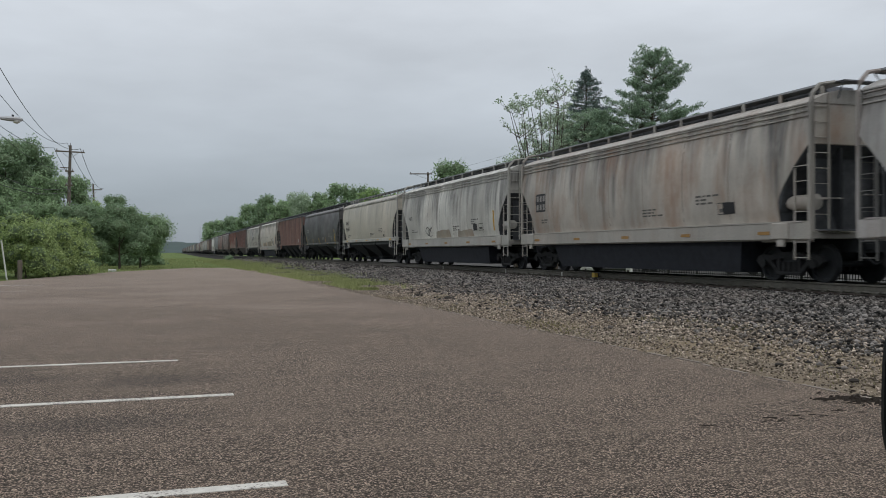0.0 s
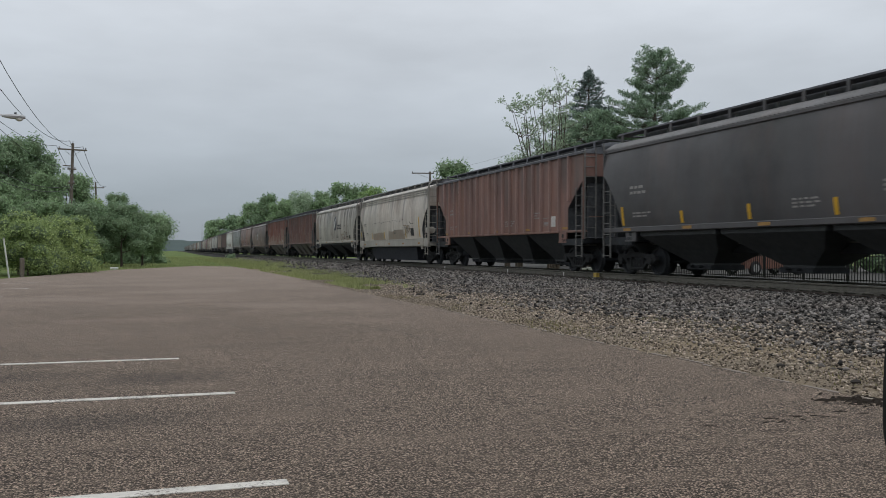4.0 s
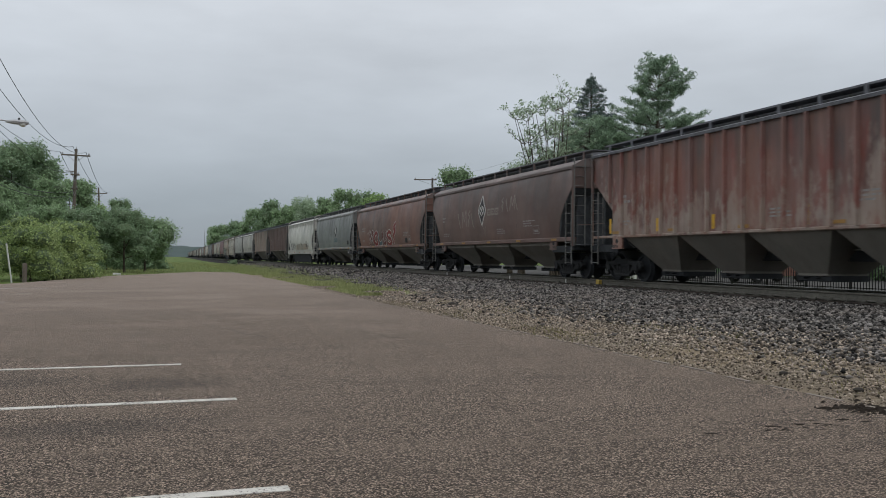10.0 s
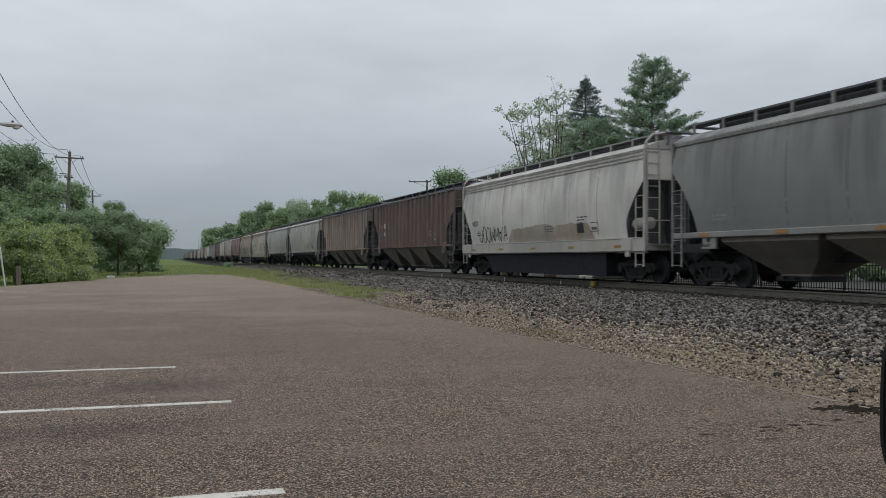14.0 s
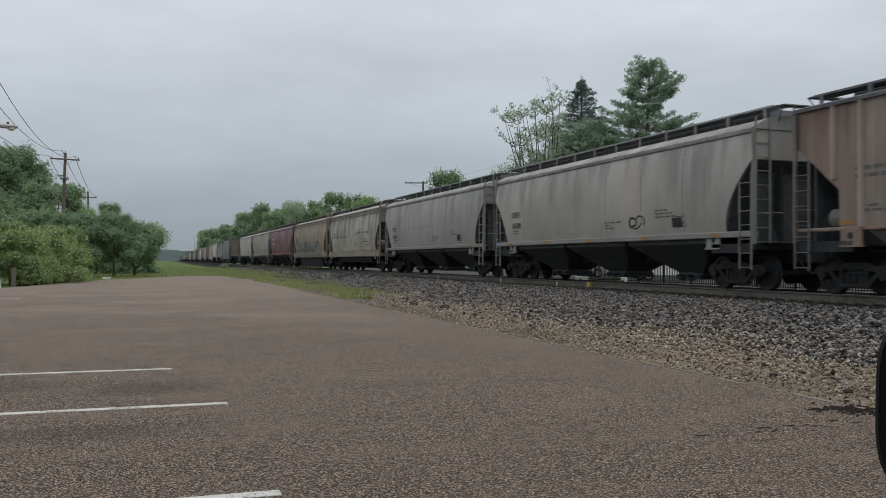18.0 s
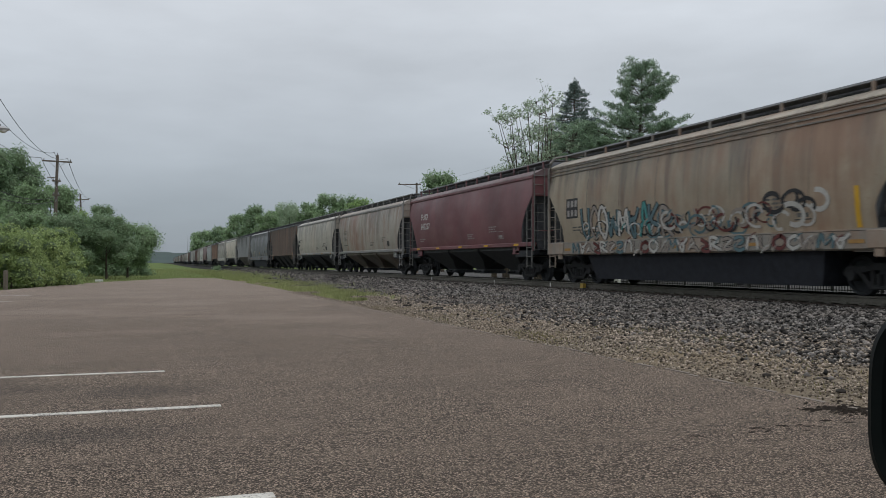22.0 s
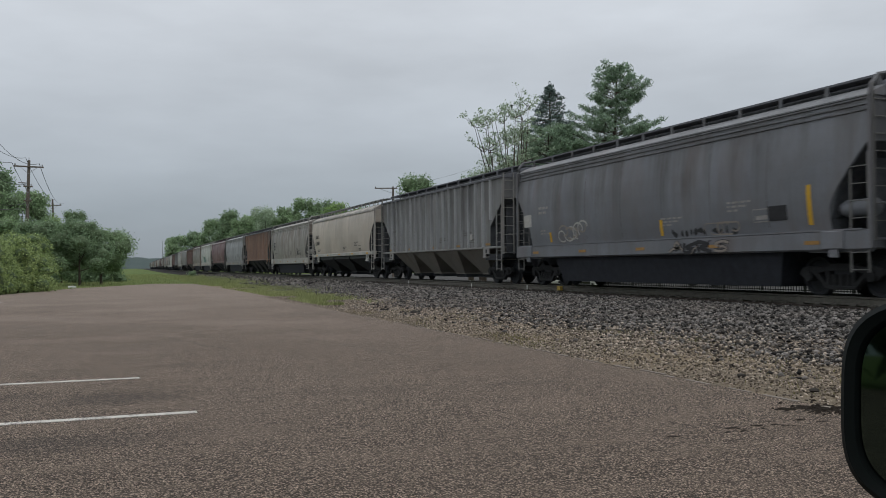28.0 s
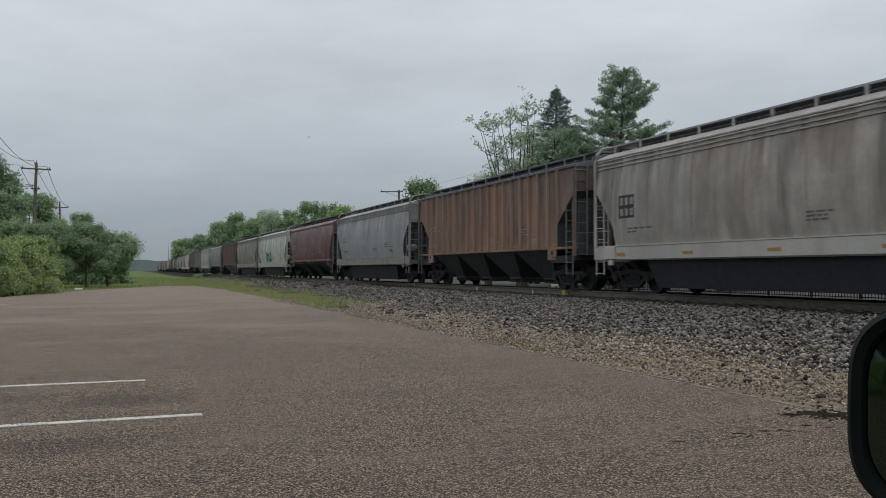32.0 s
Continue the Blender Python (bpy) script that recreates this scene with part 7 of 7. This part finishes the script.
SPECS = [
    ("tank", (0.46, 0.45, 0.43), 0.25, 0.5, R1, "light grey covered hopper car with rounded sides", {}),
    ("tank", (0.56, 0.52, 0.46), 0.62, 0.7, R2, "off-white covered hopper car with heavy brown rust streaks", {"plate": 1, "trim": DIRTY_TRIM, "blocks": ((-5.5, -5.0, 1.75, 2.05, "black"),)}),
    ("tank", (0.72, 0.71, 0.65), 0.14, 0.6, R2, "dirty white covered hopper car with dark streaks", {"trim": WHITE_TRIM, "number": ("NEX", "", FADED_BLACK), "letter": 0.3, "rows": (2.55, 2.2), "inset": 1.5, "curls": ((2.0, 3.4, 1.55, 2.15, ("black",), 2, 3, 0.045),), "bars": ((-6.5, 1.7, 2.6),), "bands": ((-0.6, 1.8, 1.88), (-3.9, -1.6, 1.82)), "blocks": ((-4.4, -3.9, 1.75, 2.05, "black"),)}),
    ("round", (0.62, 0.575, 0.485), 0.10, 0.22, R2, "cream covered hopper car with black reporting letters", {"number": ("AOKX", "854265", K), "letter": 0.38, "rows": (2.8, 2.34), "inset": 1.35, "open": 1, "strip": YELLOW, "trim": WHITE_TRIM}),
    ("round", (0.078, 0.076, 0.080), 0.22, 0.35, R3, "black covered hopper car with yellow upright strips", {"ink": W, "bars": ((-6.3, 1.6, 2.6), (-2.4, 1.6, 2.0), (0.6, 1.6, 2.0), (3.6, 1.6, 1.95), (6.9, 1.6, 2.2))}),
    ("ribbed", (0.20, 0.11, 0.09), 0.4, 0.45, R1, "red-brown ribbed covered hopper car", {"ink": W, "blocks": ((-6.0, -5.6, 1.7, 2.1, "white"),)}),
    ("tank", (0.68, 0.63, 0.56), 0.35, 0.5, R4, "dirty white covered hopper car with yellow strips and rust", {"trim": DIRTY_TRIM, "number": ("NEX", "", FADED_BLACK), "letter": 0.3, "rows": (2.45, 2.1), "inset": 1.3, "bands": ((1.2, 4.4, 2.0), (-3.4, 0.4, 2.05)), "bars": ((7.7, 1.5, 2.1), (4.6, 1.55, 2.0), (1.3, 1.55, 2.0), (-3.7, 1.55, 2.05), (-6.5, 1.55, 2.7)), "scuffs": ((-3.4, 4.5, 2.62, 15, 5, FADED_BLACK, 0.10), (-5.5, -4.2, 2.4, 4, 6, FADED_BLACK, 0.12)), "curls": ((-4.6, -3.3, 1.7, 2.3, ("tan", "faded"), 6, 6, 0.05),), "blocks": ((-5.4, -4.8, 1.65, 2.1, "black"),)}),
    ("round", (0.56, 0.525, 0.47), 0.35, 0.75, R4, "light grey covered hopper car with a leaf emblem", {"trim": DIRTY_TRIM, "stains": ((6.6, 8.0, 1.75, 3.9),), "leaf": (-0.58, 2.98, 1.0, NAVY, W), "brand": ((-1.75, 2.55, 0.2, "black"), (-2.25, 2.55, 0.2, "black"), (-2.75, 2.55, 0.2, "black")), "curls": ((-5.6, -2.6, 1.6, 2.2, ("faded", "tan", "faded", "wine"), 8, 14, 0.035), (0.2, 1.2, 1.7, 2.3, ("faded",), 9, 3, 0.05)), "scuffs": ((3.0, 6.5, 2.62, 8, 8, FADED_BLACK, 0.05), (-6.2, -3.8, 2.7, 6, 9, K, 0.09)), "blocks": ((-6.2, -5.8, 1.7, 1.95, "black"),)}),
    ("ribbed", (0.14, 0.076, 0.069), 0.5, 0.65, R1, "dark red ribbed covered hopper car with pale number blocks", {"fade": 0.28, "ink": W, "hopper": GREEN_HOPPER, "blocks": ((6.4, 6.8, 2.5, 2.75, "white"), (5.6, 6.0, 2.5, 2.75, "white"), (5.6, 5.8, 1.9, 2.1, "tan"))}),
    ("ribbed", (0.215, 0.108, 0.09), 0.5, 0.6, R1, "rusty red ribbed covered hopper car with flaking paint", {"fade": 0.85, "ink": W, "hopper": GREEN_HOPPER, "bars": ((6.98, 1.6, 2.1), (4.1, 1.6, 2.0), (1.3, 1.6, 2.0), (-2.32, 1.6, 2.1), (-4.68, 1.6, 2.15), (-7.0, 1.6, 2.7)), "blocks": ((-5.6, -5.05, 1.8, 2.15, "white"),)}),
    ("round", (0.155, 0.094, 0.080), 0.3, 0.45, R3, "brown covered hopper car with a pale diamond emblem", {"ink": W, "strip": ORANGE, "hopper": GREEN_HOPPER, "cross": (0.78, 2.95, 0.52, 0.76), "brand": ((-0.12, 2.72, 0.17, "faded"), (-0.58, 2.72, 0.17, "faded"), (-1.04, 2.72, 0.17, "faded")), "graffiti": ((1.6, 4.1, 2.15, 2.95, (), "faded", 5, 4, 0.08, 0.2, (6, 0, 8, 6)), (-3.6, -1.5, 2.75, 3.35, (), "faded", 8, 4, 0.06, 0.2, (8, 6, 0, 6))), "scrawl": ((0.2, 0.6, 1.75, 2.2, "faded", 7, 0.05),)}),
    ("round", (0.18, 0.098, 0.080), 0.5, 0.45, R1, "brown covered hopper car sprayed with outlined graffiti", {"ink": W, "hopper": GREEN_HOPPER, "graffiti": ((-2.6, 4.5, 1.56, 2.55, ("wine", "red", "slate", "wine", "red", "red"), "white", 12, 6, 0.065, 0.2, (0, 1, 7, 2, 3, 8)),), "scrawl": ((4.5, 5.0, 1.6, 2.5, "white", 7, 0.05),), "blocks": ((-5.0, -4.5, 1.65, 1.95, "black"),)}),
    ("round", (0.25, 0.265, 0.26), 0.1, 0.4, R1, "dark grey-green covered hopper car with a pale leaf emblem", {"ink": W, "trim": GREY_TRIM, "hopper": GREEN_HOPPER, "leaf": (-1.34, 2.95, 0.8, K, W), "brand": ((-0.98, 2.05, 0.15, "slate"), (-1.4, 2.05, 0.15, "slate"), (-1.82, 2.05, 0.15, "slate")), "blocks": ((-6.3, -5.7, 1.75, 2.05, "black"),)}),
    ("tank", (0.72, 0.71, 0.66), 0.16, 0.32, R2, "off-white covered hopper car with black scrawled graffiti", {"trim": WHITE_TRIM, "number": ("NEX", "", FADED_BLACK), "letter": 0.34, "rows": (2.3, 1.9), "inset": 1.4, "graffiti": ((2.7, 6.0, 1.5, 2.2, (), "black", 14, 7, 0.05),), "bands": ((-4.9, 2.6, 2.12),), "blocks": ((-4.2, -3.7, 1.72, 2.05, "black"),)}),
    ("ribbed", (0.12, 0.075, 0.064), 0.35, 0.4, R3, "red-brown ribbed covered hopper car with white number blocks", {"ink": W, "hopper": GREEN_HOPPER, "blocks": ((6.2, 6.7, 2.75, 3.05, "white"), (5.1, 5.6, 2.75, 3.05, "white"), (6.2, 6.7, 2.25, 2.5, "white"), (5.1, 5.6, 2.25, 2.5, "white"))}),
    ("ribbed", (0.285, 0.235, 0.20), 0.5, 0.65, R1, "tan-grey ribbed covered hopper car with rust stains", {"hopper": GREEN_HOPPER, "blocks": ((-5.0, -4.55, 1.85, 2.15, "bone"),)}),
    ("round", (0.46, 0.435, 0.40), 0.2, 0.35, R2, "dusty grey covered hopper car with dark reporting letters", {"number": ("CEFX", "10308", K), "letter": 0.32, "trim": GREY_TRIM, "curls": ((-3.3, -2.6, 1.75, 2.25, ("black",), 4, 3, 0.04),), "blocks": ((-5.4, -4.9, 1.75, 2.02, "black"),), "scrawl": ((6.9, 7.7, 2.95, 3.5, "tan", 17, 0.05),)}),
    ("round", (0.42, 0.41, 0.385), 0.16, 0.33, R2, "light grey covered hopper car with dirty welded sides", {"number": ("CEFX", "12934", K), "letter": 0.32, "blocks": ((-5.3, -4.9, 1.75, 2.02, "black"),), "scuffs": ((-1.8, 2.5, 2.6, 8, 31, FADED_BLACK, 0.06),), "trim": GREY_TRIM}),
    ("tank", (0.58, 0.53, 0.46), 0.45, 0.72, R3, "tan covered hopper car with dark grime and yellow marks", {"scuffs": ((1.2, 7.0, 2.55, 26, 18, K, 0.15), (-5.2, -1.4, 2.72, 16, 19, K, 0.18)), "strip": YELLOW, "trim": RUST_TRIM, "marks": 4, "arches": 1}),
    ("tank", (0.41, 0.345, 0.25), 0.85, 0.6, R4, "rusty tan covered hopper car with colourful graffiti", {"plate": 2, "trim": RUST_TRIM, "bars": ((-6.6, 1.5, 2.4),), "graffiti": ((0.2, 5.6, 1.5, 2.5, ("slate", "faded", "bone", "slate", "bone", "slate", "teal"), "black", 20, 9, 0.05, 0.2),), "sill_paint": ((-6.4, 6.2, 1.05, 1.40, ("slate", "bone", "faded", "wine", "bone", "faded"), "black", 24, 26, 0.02, 0.18),), "curls": ((-5.5, -4.0, 1.55, 2.5, ("bone", "black"), 21, 8, 0.09), (-4.0, 0.6, 1.5, 2.25, ("slate", "black", "wine", "faded", "bone", "slate"), 22, 36, 0.06), (0.3, 5.6, 1.5, 2.2, ("bone", "black", "slate"), 23, 26, 0.045))}),
    ("round", (0.165, 0.058, 0.066), 0.06, 0.22, R3, "clean maroon covered hopper car with white reporting letters", {"number": ("FURX", "847227", W), "letter": 0.44, "rows": (3.0, 2.5), "inset": 2.2, "strip": YELLOW, "ink": W, "walk": STEEL_GREY}),
    ("round", (0.46, 0.42, 0.36), 0.85, 0.5, (0.19, 0.09, 0.058), "tan-grey covered hopper car stained with rust", {"marks": 0, "number": ("NGLX", "5966", FADED_BLACK), "letter": 0.4, "rows": (2.75, 2.3), "inset": 1.9, "hopper": DUST_HOPPER, "blocks": ((-5.6, -5.15, 1.75, 2.05, "black"),), "trim": GREY_TRIM}),
    ("round", (0.52, 0.485, 0.42), 0.25, 0.4, R2, "cream covered hopper car with thin dark streaks", {"trim": GREY_TRIM, "blocks": ((6.6, 7.3, 2.55, 2.75, "black"), (6.6, 7.3, 2.2, 2.4, "black"), (-5.4, -4.9, 1.75, 2.02, "black")), "curls": ((-4.6, -3.9, 1.75, 2.1, ("black",), 5, 3, 0.03),)}),
    ("ribbed", (0.135, 0.098, 0.078), 0.45, 0.4, R1, "dark brown ribbed covered hopper car", {"ink": W, "bars": ((-2.0, 1.7, 2.2),)}),
    ("tank", (0.19, 0.202, 0.225), 0.3, 0.55, R3, "slate-grey covered hopper car with small graffiti", {"ink": W, "bars": ((-6.6, 1.6, 2.5), (-1.0, 1.55, 2.0), (5.6, 1.55, 1.9)), "curls": ((3.2, 4.9, 1.55, 2.2, ("bone", "faded"), 25, 9, 0.045), (-4.3, -3.3, 1.5, 1.8, ("faded",), 26, 3, 0.035)), "scuffs": ((-4.2, -1.3, 1.60, 13, 27, K, 0.24),), "sill_paint": ((-3.9, -1.4, 1.06, 1.34, ("faded", "black", "black"), "black", 29, 4, 0.02, 0.12),), "blocks": ((-5.9, -5.3, 1.75, 2.1, "black"), (7.0, 7.6, 2.15, 2.6, "bone"))}),
    ("ribbed", (0.26, 0.268, 0.27), 0.2, 0.7, R3, "grey ribbed covered hopper car with dark hopper bays", {"hopper": GREEN_HOPPER, "trim": GREY_TRIM, "blocks": ((-5.0, -4.55, 1.85, 2.1, "bone"),)}),
    ("round", (0.58, 0.515, 0.435), 0.08, 0.18, R2, "beige covered hopper car with black reporting letters", {"number": ("AOKX", "854238", K), "letter": 0.38, "rows": (2.8, 2.34), "inset": 1.35, "open": 1, "strip": YELLOW, "trim": WHITE_TRIM}),
    ("tank", (0.46, 0.435, 0.395), 0.55, 0.85, (0.13, 0.085, 0.06), "white covered hopper car with broad black grime streaks", {"trim": WHITE_TRIM, "strip": ORANGE, "plate": 1, "blocks": ((-4.5, -4.0, 1.75, 2.05, "black"),)}),
    ("ribbed", (0.21, 0.125, 0.09), 0.6, 0.6, R2, "rust-orange ribbed covered hopper car", {"ink": W}),
    ("tank", (0.36, 0.37, 0.385), 0.12, 0.45, R1, "blue-grey covered hopper car", {"trim": GREY_TRIM}),
    ("round", (0.14, 0.056, 0.06), 0.1, 0.25, R3, "maroon covered hopper car", {"ink": W}),
    ("tank", (0.60, 0.62, 0.57), 0.15, 0.45, R2, "white covered hopper car with green graffiti", {"trim": WHITE_TRIM, "graffiti": ((0, 3, 1.6, 2.4, ("green", "teal"), "black", 33, 4, 0.06),)}),
]
for i, j in enumerate((18, 9, 17, 2, 25, 5, 13, 27, 21, 0, 15, 22, 8, 11, 17, 3, 28, 6, 12, 24, 1, 9, 16, 20, 13, 25, 4, 18, 30)):
    kind, base, rust, grime, rc, label, extras = SPECS[j]
    SPECS.append((kind, tuple(c * (0.5 + 0.02 * (i % 9)) for c in base), rust, grime, rc, {"tank": "distant grey covered hopper car with rounded sides", "round": "distant covered hopper car with smooth sides", "ribbed": "distant ribbed covered hopper car"}[kind], {k: v for k, v in extras.items() if k in ("trim", "hopper", "ink", "strip")}))

CARS, AXLES = [], []
for k in range(len(GAPS) - 1):
    length = GAPS[k + 1] - GAPS[k]
    car, sets = build_car(SPECS[k], length, near=k < 38)
    CARS.append((car, (GAPS[k] + GAPS[k + 1]) / 2, length))
    AXLES += [(ws, y, (GAPS[k] + GAPS[k + 1]) / 2) for ws, y in sets]



def car_pose(middle, length):
    """The pose of a railcar whose middle lies that far along the track, standing on its two trucks."""
    a, b = middle - length * 0.36, middle + length * 0.36
    xa, xb = bend(a)[0], bend(b)[0]
    return pose(TRACK_X + (xa + xb) / 2, middle, RAIL_Z, 0, 0, -math.degrees(math.atan2(xb - xa, b - a)))


def motions():
    # the bird leaves the young tree and flies off over the railway
    way = ((0.0, 22.2, 46.3, 10.62), (29.2, 22.2, 46.3, 10.62), (29.6, 20.8, 46.9, 10.5), (30.0, 18.72, 47.66, 10.24), (30.5, 16.21, 48.63, 9.88), (31.0, 14.6, 55.0, 10.4), (31.5, 15.4, 66.0, 11.7), (32.0, 16.4, 78.0, 13.2))
    walk(bird, [(t, pose(x, y, z, 0, 0, 158 if t < 31 else 84)) for t, x, y, z in way])
    for wing, s in WINGS:
        rows = [(0.0, pose(0, 0, 0.012, s * -60)), (29.2, pose(0, 0, 0.012, s * -60))]
        rows += [(29.3 + 0.1 * n, pose(0, 0, 0.012, s * (38 if n % 2 else -22))) for n in range(28)]
        walk(wing, rows)
    for ob, middle, length in CARS:
        walk(ob, [(t, car_pose(middle - SPEED * t, length)) for t in range(0, 33, 2)])
    # wheels roll while their car is near
    turn = math.degrees(SPEED / 0.457) / FPS
    for ws, y, middle in AXLES:
        first, last = (middle - 75) / SPEED, (middle + 22) / SPEED
        a, b = max(0, math.ceil(first * FPS)), min(32 * FPS, math.floor(last * FPS))
        if b - a < 2:
            continue
        rows = [(n / FPS, pose(0, y, 0.457, (n - a) * turn)) for n in range(a, b + 1)]
        if a > 0:
            rows.insert(0, (0.0, rows[0][1]))
        if b < 32 * FPS:
            rows.append((32.0, rows[-1][1]))
        walk(ws, rows)


motions()
